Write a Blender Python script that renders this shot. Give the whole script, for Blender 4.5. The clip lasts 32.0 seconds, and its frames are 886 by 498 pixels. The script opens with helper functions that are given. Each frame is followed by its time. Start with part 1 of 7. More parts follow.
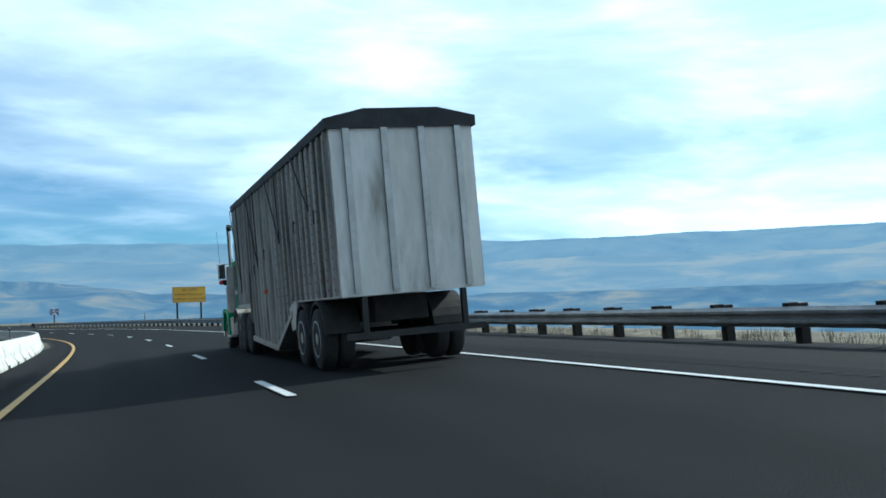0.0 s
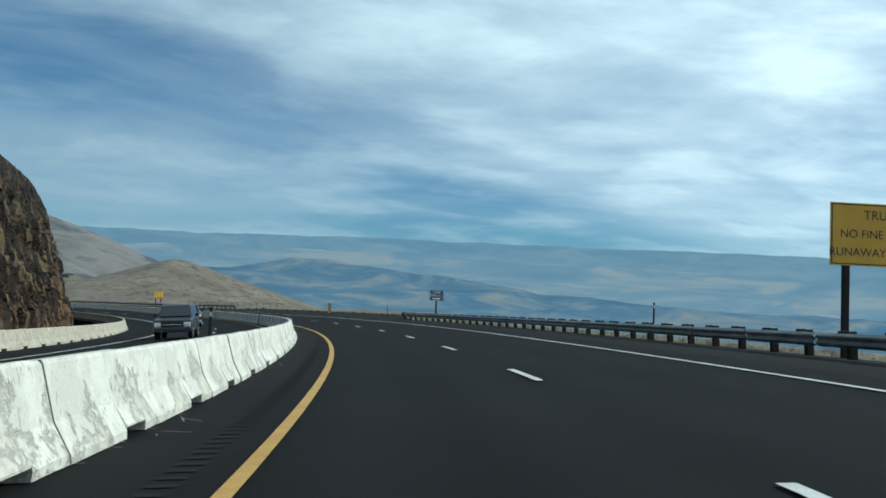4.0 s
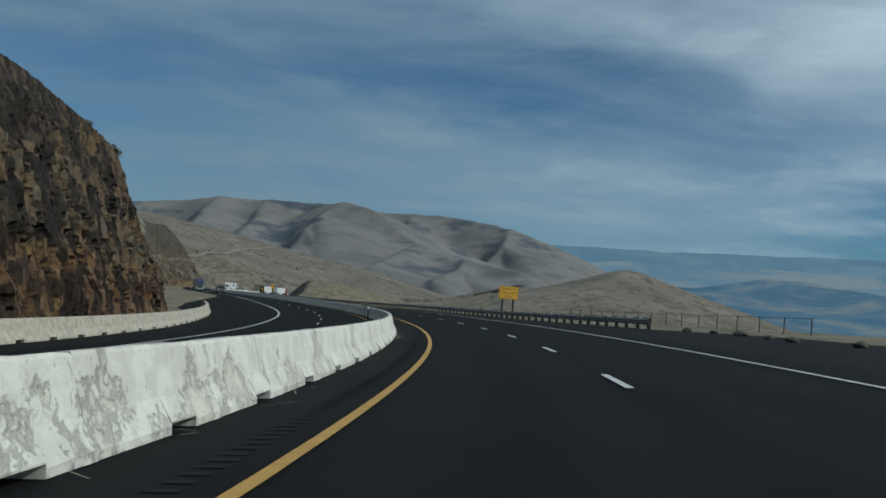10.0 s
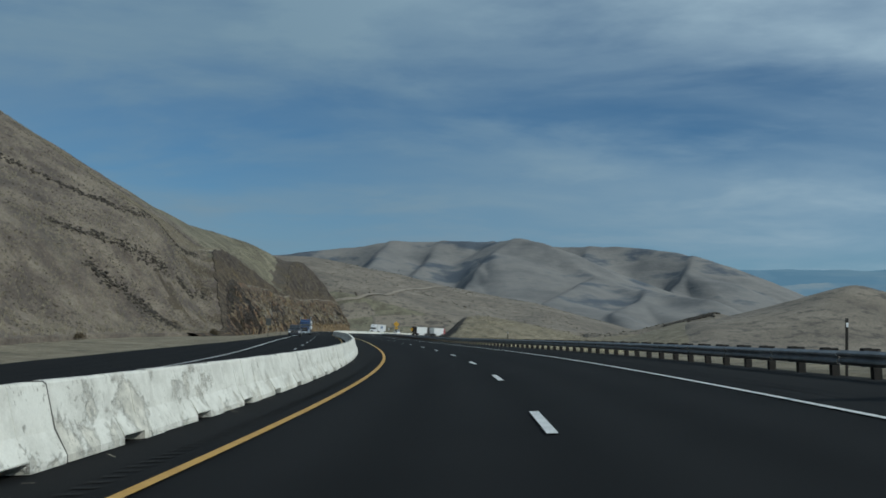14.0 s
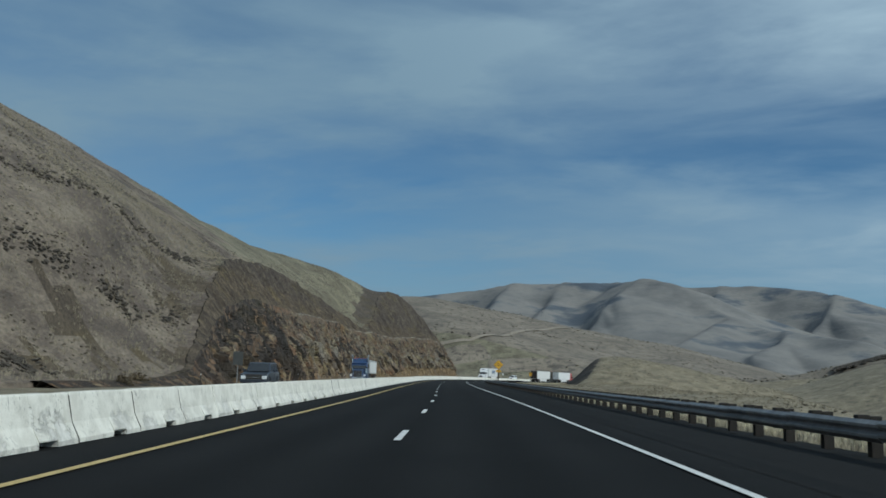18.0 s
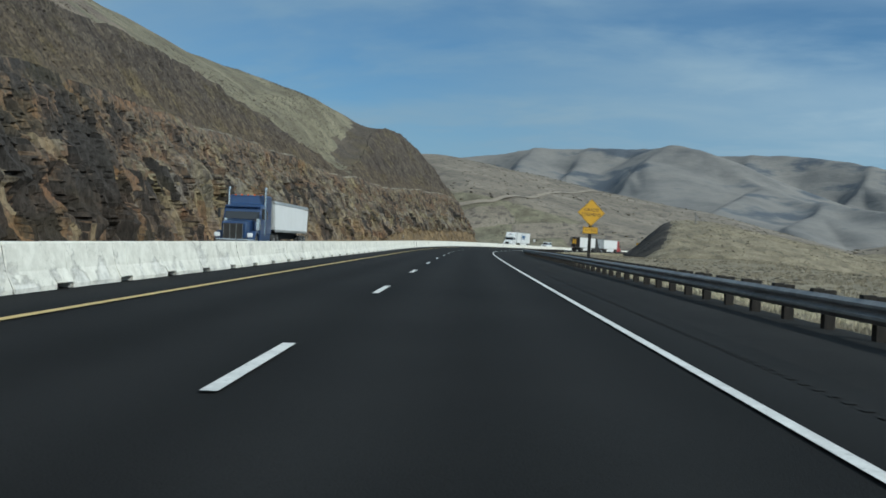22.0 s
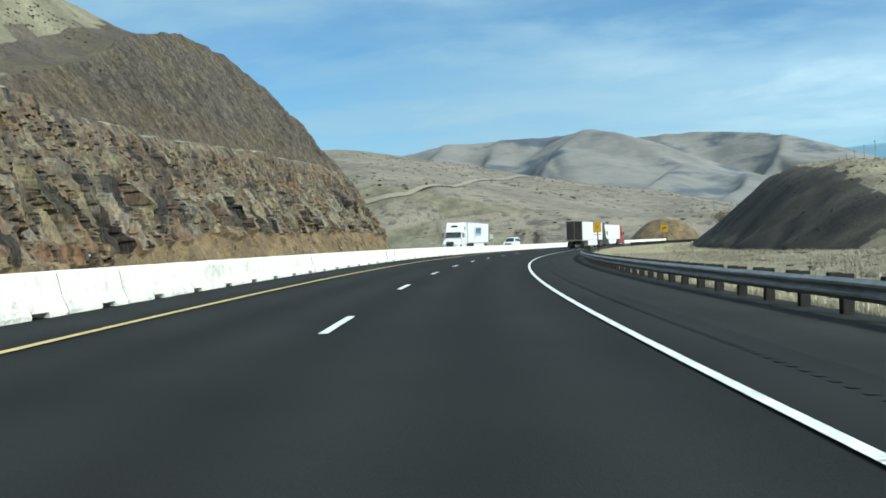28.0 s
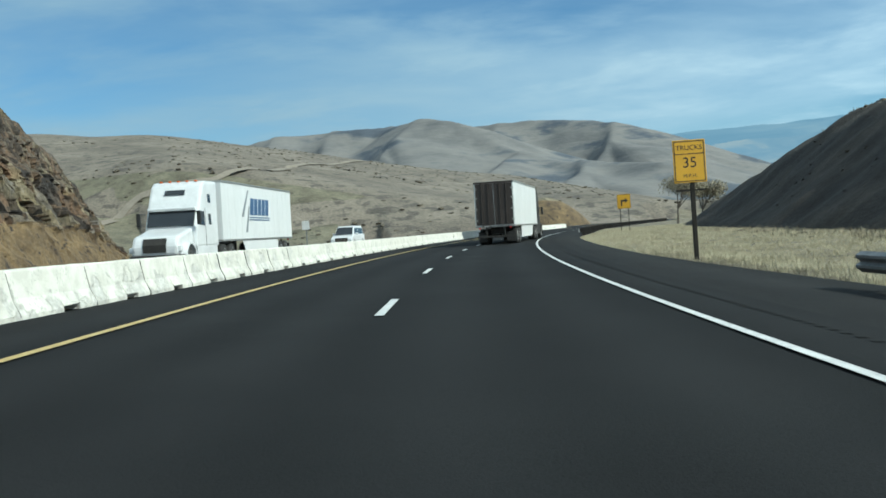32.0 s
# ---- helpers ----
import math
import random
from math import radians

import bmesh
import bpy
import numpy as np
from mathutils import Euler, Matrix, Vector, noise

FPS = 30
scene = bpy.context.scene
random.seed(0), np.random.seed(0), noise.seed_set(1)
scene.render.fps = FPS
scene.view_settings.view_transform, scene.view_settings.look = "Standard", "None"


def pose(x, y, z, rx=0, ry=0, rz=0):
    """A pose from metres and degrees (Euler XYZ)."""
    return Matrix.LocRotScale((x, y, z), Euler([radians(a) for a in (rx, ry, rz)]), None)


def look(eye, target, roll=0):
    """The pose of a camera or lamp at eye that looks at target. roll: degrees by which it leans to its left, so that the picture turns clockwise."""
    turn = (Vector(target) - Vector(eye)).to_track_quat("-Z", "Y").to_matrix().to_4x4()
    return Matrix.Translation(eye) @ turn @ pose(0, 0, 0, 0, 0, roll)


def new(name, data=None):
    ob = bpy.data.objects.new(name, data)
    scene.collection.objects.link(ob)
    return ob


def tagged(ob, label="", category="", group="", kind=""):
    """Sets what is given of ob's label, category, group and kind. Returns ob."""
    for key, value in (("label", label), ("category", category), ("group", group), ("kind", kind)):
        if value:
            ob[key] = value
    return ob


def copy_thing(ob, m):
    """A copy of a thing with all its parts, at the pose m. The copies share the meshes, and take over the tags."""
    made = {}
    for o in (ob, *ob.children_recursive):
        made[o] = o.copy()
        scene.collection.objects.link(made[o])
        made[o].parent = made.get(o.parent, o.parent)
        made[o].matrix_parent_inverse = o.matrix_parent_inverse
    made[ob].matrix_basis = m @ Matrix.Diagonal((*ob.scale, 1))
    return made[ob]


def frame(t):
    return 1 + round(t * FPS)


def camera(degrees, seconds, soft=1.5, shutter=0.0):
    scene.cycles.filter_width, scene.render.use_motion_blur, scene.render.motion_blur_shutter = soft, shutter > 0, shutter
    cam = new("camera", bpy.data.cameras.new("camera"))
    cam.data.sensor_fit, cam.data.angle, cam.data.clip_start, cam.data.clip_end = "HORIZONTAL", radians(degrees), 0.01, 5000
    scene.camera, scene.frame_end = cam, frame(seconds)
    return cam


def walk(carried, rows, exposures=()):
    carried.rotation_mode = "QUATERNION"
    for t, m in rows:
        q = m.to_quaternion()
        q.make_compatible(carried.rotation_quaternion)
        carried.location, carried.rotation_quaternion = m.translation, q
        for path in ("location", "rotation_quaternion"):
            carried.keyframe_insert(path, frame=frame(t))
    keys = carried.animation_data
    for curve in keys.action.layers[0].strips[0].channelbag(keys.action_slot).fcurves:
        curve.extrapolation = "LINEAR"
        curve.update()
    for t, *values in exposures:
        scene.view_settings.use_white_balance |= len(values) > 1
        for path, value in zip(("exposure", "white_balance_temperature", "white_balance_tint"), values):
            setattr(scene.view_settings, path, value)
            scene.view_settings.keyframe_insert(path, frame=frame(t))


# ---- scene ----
# ---- the camera and its way ----
ROWS = [
    (0.0, 0.11, -7.07, 0.996, 3.53, 2.28, -1.23),
    (0.5, -2.39, 0.98, 0.996, 3.15, 1.78, 1.76),
    (1.0, -4.94, 9.11, 0.995, 2.68, -1.31, 4.95),
    (1.5, -7.61, 17.45, 0.991, 3.40, -1.98, 7.32),
    (2.0, -10.39, 25.83, 0.986, 3.12, -2.65, 10.79),
    (2.5, -13.31, 34.09, 0.977, 4.32, -2.36, 14.24),
    (3.0, -16.38, 42.30, 0.967, 2.12, -2.26, 16.09),
    (3.5, -19.62, 50.45, 0.958, 2.88, -2.04, 18.96),
    (4.5, -26.73, 66.54, 0.938, 4.89, -3.14, 23.16),
    (5.5, -34.64, 82.51, 0.924, 5.70, -4.47, 26.96),
    (6.0, -38.88, 90.52, 0.923, 4.95, -4.55, 29.34),
    (6.5, -43.27, 98.61, 0.930, 4.09, -4.68, 31.52),
    (7.0, -47.88, 106.59, 0.935, 4.23, -5.60, 34.00),
    (7.5, -52.79, 114.20, 0.926, 4.77, -5.52, 36.58),
    (8.0, -57.92, 121.68, 0.918, 4.51, -5.75, 38.46),
    (8.5, -63.24, 129.32, 0.928, 4.73, -5.61, 40.30),
    (9.0, -68.86, 136.83, 0.941, 4.34, -5.87, 42.95),
    (9.5, -74.88, 144.02, 0.940, 3.01, -5.71, 45.23),
    (10.0, -81.15, 150.98, 0.939, 3.49, -4.95, 48.62),
    (10.5, -87.53, 157.79, 0.949, 6.49, -4.47, 51.31),
    (11.0, -94.12, 164.43, 0.962, 5.08, -5.59, 53.20),
    (11.5, -100.99, 170.91, 0.975, 4.44, -4.25, 53.77),
    (12.0, -108.16, 177.24, 0.987, 5.19, -4.41, 55.05),
    (12.5, -115.80, 183.45, 0.990, 5.71, -4.17, 57.30),
    (13.0, -123.63, 189.46, 0.995, 7.63, -4.52, 58.15),
    (13.5, -131.33, 195.22, 1.010, 4.76, -3.49, 58.37),
    (14.0, -139.12, 200.80, 1.027, 5.08, -2.27, 59.39),
    (14.5, -147.15, 206.27, 1.043, 5.87, -2.37, 60.07),
    (15.5, -163.77, 216.75, 1.075, 6.18, -2.72, 61.84),
    (16.5, -181.05, 226.53, 1.104, 6.01, -2.67, 64.18),
    (17.0, -189.87, 231.19, 1.117, 6.20, -2.27, 65.55),
    (17.5, -198.74, 235.74, 1.128, 7.25, -2.77, 66.57),
    (18.0, -207.79, 240.20, 1.131, 7.50, -2.08, 66.68),
    (18.5, -217.25, 244.55, 1.125, 6.58, -1.22, 67.41),
    (19.0, -226.80, 248.87, 1.117, 5.55, -0.66, 67.24),
    (19.5, -236.17, 253.19, 1.114, 5.53, -1.21, 68.35),
    (20.0, -245.56, 257.49, 1.113, 3.51, -0.76, 67.26),
    (20.5, -255.11, 261.74, 1.113, 2.60, -2.58, 67.52),
    (21.0, -264.72, 265.94, 1.114, 2.19, -3.21, 68.99),
    (21.5, -274.29, 270.15, 1.116, -0.54, -2.76, 69.15),
    (22.0, -283.88, 274.37, 1.118, -0.56, -3.30, 67.81),
    (22.5, -293.56, 278.56, 1.118, -1.50, -4.12, 68.01),
    (23.0, -303.29, 282.77, 1.119, -1.44, -2.75, 68.81),
    (23.5, -313.03, 287.04, 1.121, -2.07, -2.22, 68.24),
    (24.0, -322.79, 291.31, 1.122, -1.20, -1.80, 66.78),
    (24.5, -332.56, 295.56, 1.122, -0.70, -1.11, 66.64),
    (25.0, -342.32, 299.84, 1.120, -0.70, -0.22, 66.51),
    (25.5, -352.08, 304.22, 1.116, -1.77, 0.93, 66.17),
    (26.5, -371.57, 313.28, 1.103, -2.34, 1.30, 65.77),
    (27.5, -390.88, 322.67, 1.086, -1.23, 1.35, 64.42),
    (28.0, -400.42, 327.49, 1.077, -0.19, 2.10, 62.88),
    (28.5, -409.85, 332.40, 1.069, 0.40, 2.73, 61.69),
    (29.0, -419.21, 337.46, 1.064, 0.60, 2.55, 60.50),
    (29.5, -428.58, 342.75, 1.061, -0.45, 2.31, 59.61),
    (30.0, -437.82, 348.19, 1.059, 0.09, 2.38, 58.61),
    (30.5, -446.75, 353.71, 1.058, 0.13, 2.86, 57.11),
    (31.0, -455.52, 359.38, 1.058, -0.04, 2.65, 55.72),
    (31.5, -464.20, 365.27, 1.060, -0.05, 2.57, 54.48),
    (32.0, -472.75, 371.34, 1.064, -1.06, 3.98, 53.14),
]
cam = camera(49.54, 32.0, soft=1.7)
walk(cam, [(r[0], pose(r[1], r[2], r[3], 90 + r[4], r[5], r[6])) for r in ROWS],
     exposures=[(0.0, 0.33, 5500, 0), (1.0, 0.36, 5500, 0), (2.0, 0.22, 5550, -3), (3.0, 0.06, 5750, -5.1), (3.5, 0.0, 5800, -5), (5.5, -0.54, 5880, 0), (9.0, -0.7, 5920, 1), (13.0, -0.62, 5850, 1),
                (18.0, -0.46, 5800, 1), (20.0, -0.4, 5800, 1), (21.5, -0.24, 5850, 1), (22.5, -0.05, 5950, 1), (24.0, 0.15, 6000, 0), (25.5, 0.36, 6000, -1), (27.5, 0.58, 6000, -4), (30.5, 0.42, 5950, -4.7), (32.0, 0.28, 5950, -5)])

# ---- sky and sun ----
SUN_AZ, SUN_EL = -63.0, 36.5      # turn to the left from +y, height, degrees
world = bpy.data.worlds.new("sky")
scene.world = world
world.use_nodes = True


def sky_nodes():
    nt = world.node_tree
    nt.nodes.clear()
    N, L = nt.nodes.new, nt.links.new
    out, bg = N("ShaderNodeOutputWorld"), N("ShaderNodeBackground")
    sky = N("ShaderNodeTexSky")
    sky.sky_type, sky.sun_disc = "NISHITA", False
    sky.sun_elevation, sky.sun_rotation = radians(SUN_EL), radians(-SUN_AZ)
    sky.altitude, sky.air_density, sky.dust_density, sky.ozone_density = 900, 1.0, 0.6, 2.5
    tc = N("ShaderNodeTexCoord")
    sep = N("ShaderNodeSeparateXYZ")
    L(tc.outputs["Generated"], sep.inputs[0])
    zc = N("ShaderNodeMath"); zc.operation = "MAXIMUM"; zc.inputs[1].default_value = 0.03
    L(sep.outputs["Z"], zc.inputs[0])
    za = N("ShaderNodeMath"); za.operation = "ADD"; za.inputs[1].default_value = 0.13
    L(zc.outputs[0], za.inputs[0])
    uv = []
    for ax in ("X", "Y"):
        dv = N("ShaderNodeMath"); dv.operation = "DIVIDE"
        L(sep.outputs[ax], dv.inputs[0]); L(za.outputs[0], dv.inputs[1]); uv.append(dv)
    comb = N("ShaderNodeCombineXYZ")
    L(uv[0].outputs[0], comb.inputs[0]); L(uv[1].outputs[0], comb.inputs[1])

    across = N("ShaderNodeMapping"); across.inputs["Rotation"].default_value = (0, 0, radians(-42))
    L(comb.outputs[0], across.inputs[0])

    def layer(scale, turn, stretch, detail, rough, dist, lo, hi, loc, source=None, tall=1.0):
        mp = N("ShaderNodeMapping")
        mp.inputs["Rotation"].default_value = (0, 0, radians(turn))
        mp.inputs["Scale"].default_value = (scale * stretch, scale, scale * tall)
        mp.inputs["Location"].default_value = loc
        L(source or across.outputs[0], mp.inputs[0])
        no = N("ShaderNodeTexNoise")
        no.inputs["Scale"].default_value = 1.0
        no.inputs["Detail"].default_value, no.inputs["Roughness"].default_value = detail, rough
        no.inputs["Distortion"].default_value = dist
        L(mp.outputs[0], no.inputs["Vector"])
        rp = N("ShaderNodeMapRange"); rp.interpolation_type = "SMOOTHSTEP"
        rp.inputs["From Min"].default_value, rp.inputs["From Max"].default_value = lo, hi
        L(no.outputs["Fac"], rp.inputs["Value"])
        return rp.outputs[0]

    veil = layer(0.42, 35, 0.75, 8, 0.52, 0.4, 0.31, 0.60, (3.1, 1.7, 0))
    streak = layer(1.15, 48, 0.34, 7, 0.48, 0.5, 0.42, 0.70, (7.3, 2.2, 0))
    puff = layer(2.1, 40, 0.75, 9, 0.56, 0.25, 0.44, 0.68, (1.2, 9.1, 0))
    # level banks, as seen edge on
    bank = layer(2.2, 0, 1.0, 7, 0.55, 0.3, 0.40, 0.68, (4.4, 0.7, 2.6), tc.outputs["Generated"], 5.0)

    def math2(op, a, b):
        m = N("ShaderNodeMath"); m.operation = op; m.use_clamp = True
        for i, v in enumerate((a, b)):
            if isinstance(v, float):
                m.inputs[i].default_value = v
            else:
                L(v, m.inputs[i])
        return m.outputs[0]

    cover = math2("ADD", math2("MULTIPLY", veil, 0.56), math2("MULTIPLY", streak, 0.14))
    cover = math2("ADD", cover, math2("MULTIPLY", puff, 0.28))
    cover = math2("ADD", cover, math2("MULTIPLY", bank, 0.36))
    # thicker, whiter cloud towards the sun, seen as a wide soft brightening
    sd = (-math.sin(radians(SUN_AZ)) * math.cos(radians(SUN_EL)), math.cos(radians(SUN_AZ)) * math.cos(radians(SUN_EL)), math.sin(radians(SUN_EL)))
    dot = N("ShaderNodeVectorMath"); dot.operation = "DOT_PRODUCT"; dot.inputs[1].default_value = sd
    L(tc.outputs["Generated"], dot.inputs[0])
    near = N("ShaderNodeMapRange"); near.interpolation_type = "SMOOTHSTEP"
    near.inputs["From Min"].default_value, near.inputs["From Max"].default_value = -0.45, 0.72
    L(dot.outputs["Value"], near.inputs["Value"])
    cloud = N("ShaderNodeMix"); cloud.data_type = "RGBA"
    cloud.inputs["A"].default_value, cloud.inputs["B"].default_value = (3.4, 4.75, 5.9, 1), (12.2, 13.8, 14.7, 1)
    L(near.outputs[0], cloud.inputs["Factor"])
    mix = N("ShaderNodeMix"); mix.data_type = "RGBA"
    tint = N("ShaderNodeMix"); tint.data_type = "RGBA"; tint.blend_type = "MULTIPLY"
    tint.inputs["Factor"].default_value, tint.inputs["B"].default_value = 1.0, (0.60, 0.86, 1.0, 1)
    L(sky.outputs[0], tint.inputs["A"])
    L(cover, mix.inputs["Factor"]); L(tint.outputs["Result"], mix.inputs["A"]); L(cloud.outputs["Result"], mix.inputs["B"])
    bg.inputs["Strength"].default_value = 0.085
    L(mix.outputs["Result"], bg.inputs["Color"]); L(bg.outputs[0], out.inputs[0])


sky_nodes()
sun = new("sun", bpy.data.lights.new("sun", "SUN"))
sun.data.energy, sun.data.angle, sun.data.color = 4.0, radians(0.55), (1.0, 0.93, 0.82)
sun.matrix_world = Euler((radians(90 - SUN_EL), 0, radians(SUN_AZ + 180))).to_matrix().to_4x4()

# ---- materials ----


def mat(name, stops, scale=3.0, rough=0.8, metal=0.0, bump=0.0, bump_scale=None, detail=6, stretch=(1, 1, 1), per_object=False,
        fine=None, spots=None, coat=0.0, spec=0.5):
    """Noise-coloured material. stops: (place, rgb) of the colour ramp. fine: (scale, amount) of a second, finer grain.
    spots: (scale, lo, hi, rgb) a second patchy colour."""
    m = bpy.data.materials.new(name)
    m.use_nodes = True
    nt = m.node_tree
    N, L = nt.nodes.new, nt.links.new
    b = nt.nodes["Principled BSDF"]
    b.inputs["Roughness"].default_value, b.inputs["Metallic"].default_value = rough, metal
    b.inputs["Coat Weight"].default_value, b.inputs["Specular IOR Level"].default_value = coat, spec
    tc = N("ShaderNodeTexCoord")
    vec = tc.outputs["Object"]
    if per_object:
        oi = N("ShaderNodeObjectInfo")
        sc = N("ShaderNodeMath"); sc.operation = "MULTIPLY"; sc.inputs[1].default_value = 97.0
        L(oi.outputs["Random"], sc.inputs[0])
        ad = N("ShaderNodeVectorMath"); ad.operation = "ADD"
        L(vec, ad.inputs[0]); L(sc.outputs[0], ad.inputs[1])
        vec = ad.outputs[0]
    mp = N("ShaderNodeMapping"); mp.inputs["Scale"].default_value = stretch
    L(vec, mp.inputs[0])

    def noise_tex(s, d, r=0.6):
        n = N("ShaderNodeTexNoise")
        n.inputs["Scale"].default_value, n.inputs["Detail"].default_value, n.inputs["Roughness"].default_value = s, d, r
        L(mp.outputs[0], n.inputs["Vector"])
        return n.outputs["Fac"]

    base = noise_tex(scale, detail)
    ramp = N("ShaderNodeValToRGB")
    els = ramp.color_ramp.elements
    while len(els) < len(stops):
        els.new(0.5)
    for e, (p, c) in zip(els, stops):
        e.position, e.color = p, (*c, 1)
    L(base, ramp.inputs[0])
    col = ramp.outputs[0]
    if spots:
        sp = noise_tex(spots[0], 5)
        mr = N("ShaderNodeMapRange"); mr.interpolation_type = "SMOOTHSTEP"
        mr.inputs["From Min"].default_value, mr.inputs["From Max"].default_value = spots[1], spots[2]
        L(sp, mr.inputs["Value"])
        mx = N("ShaderNodeMix"); mx.data_type = "RGBA"; mx.inputs["B"].default_value = (*spots[3], 1)
        L(mr.outputs[0], mx.inputs["Factor"]); L(col, mx.inputs["A"])
        col = mx.outputs["Result"]
    if fine:
        fn = noise_tex(fine[0], 3, 0.7)
        mr = N("ShaderNodeMapRange")
        mr.inputs["To Min"].default_value, mr.inputs["To Max"].default_value = 1 - fine[1], 1 + fine[1]
        mr.inputs["From Min"].default_value, mr.inputs["From Max"].default_value = 0.25, 0.75
        L(fn, mr.inputs["Value"])
        mx = N("ShaderNodeVectorMath"); mx.operation = "SCALE"
        L(col, mx.inputs[0]); L(mr.outputs[0], mx.inputs["Scale"])
        col = mx.outputs[0]
    L(col, b.inputs["Base Color"])
    if bump:
        bn = N("ShaderNodeBump"); bn.inputs["Distance"].default_value = bump
        L(noise_tex(bump_scale or scale * 4, 5), bn.inputs["Height"])
        L(bn.outputs[0], b.inputs["Normal"])
    return m


M_ASPHALT = mat("asphalt", [(0.3, (0.01221, 0.01273, 0.01332)), (0.7, (0.01813, 0.01865, 0.01924))], scale=0.25, rough=0.95, spec=0.10, bump=0.006, bump_scale=60, fine=(45, 0.25))


def wheel_tracks(m, first_tone=0.63, later_tone=1.05):
    """Slightly paler asphalt where the wheels run, darker between them; darker over the first stretch, paler further
    on.
    """
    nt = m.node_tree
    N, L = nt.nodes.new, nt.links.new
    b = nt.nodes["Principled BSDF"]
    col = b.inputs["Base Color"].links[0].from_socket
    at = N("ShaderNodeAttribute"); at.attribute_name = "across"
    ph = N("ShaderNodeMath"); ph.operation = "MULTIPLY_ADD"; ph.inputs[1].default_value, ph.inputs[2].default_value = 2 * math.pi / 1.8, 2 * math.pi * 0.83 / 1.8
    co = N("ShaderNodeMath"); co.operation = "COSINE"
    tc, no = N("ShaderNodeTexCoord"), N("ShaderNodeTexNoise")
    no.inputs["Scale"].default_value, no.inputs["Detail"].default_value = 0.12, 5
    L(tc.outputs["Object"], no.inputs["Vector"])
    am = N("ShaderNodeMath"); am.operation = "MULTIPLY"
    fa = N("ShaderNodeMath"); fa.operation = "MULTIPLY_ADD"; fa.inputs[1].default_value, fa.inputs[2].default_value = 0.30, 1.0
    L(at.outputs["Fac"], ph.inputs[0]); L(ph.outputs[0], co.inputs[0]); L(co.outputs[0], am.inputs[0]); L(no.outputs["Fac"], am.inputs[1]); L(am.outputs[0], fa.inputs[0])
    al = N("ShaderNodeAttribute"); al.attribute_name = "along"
    along_tone = N("ShaderNodeMapRange"); along_tone.interpolation_type = "SMOOTHSTEP"
    along_tone.inputs["From Min"].default_value, along_tone.inputs["From Max"].default_value = 370, 480
    along_tone.inputs["To Min"].default_value, along_tone.inputs["To Max"].default_value = first_tone, later_tone
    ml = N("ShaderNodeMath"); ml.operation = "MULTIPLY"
    L(al.outputs["Fac"], along_tone.inputs["Value"]); L(along_tone.outputs[0], ml.inputs[0]); L(fa.outputs[0], ml.inputs[1])
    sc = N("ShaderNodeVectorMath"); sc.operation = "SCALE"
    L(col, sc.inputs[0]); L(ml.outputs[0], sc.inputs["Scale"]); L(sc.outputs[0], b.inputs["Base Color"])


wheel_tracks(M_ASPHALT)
M_SHOULDER = mat("shoulder_asphalt", [(0.3, (0.009927, 0.01021, 0.01039)), (0.7, (0.01607, 0.01607, 0.01607))], scale=0.4, rough=0.95, spec=0.15, bump=0.008, bump_scale=50, fine=(40, 0.3))
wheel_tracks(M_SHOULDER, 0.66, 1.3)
# paler copy of the yellow line: the brighter exposure is put into its colour
M_PALE_LINE = mat("exposure_paled_yellow_paint", [(0.3, (0.416, 0.296, 0.104)), (0.6, (0.512, 0.384, 0.16))], scale=3, rough=0.6, fine=(25, 0.15))
M_WHITE_LINE = mat("white_road_paint", [(0.3, (0.451, 0.451, 0.4428)), (0.6, (0.6068, 0.6068, 0.5904))], scale=3, rough=0.6, fine=(25, 0.15), spots=(9, 0.6, 0.75, (0.164, 0.164, 0.164)))
M_YELLOW_LINE = mat("yellow_road_paint", [(0.3, (0.39, 0.2106, 0.0351)), (0.6, (0.4836, 0.2808, 0.0546))], scale=3, rough=0.6, fine=(25, 0.15))


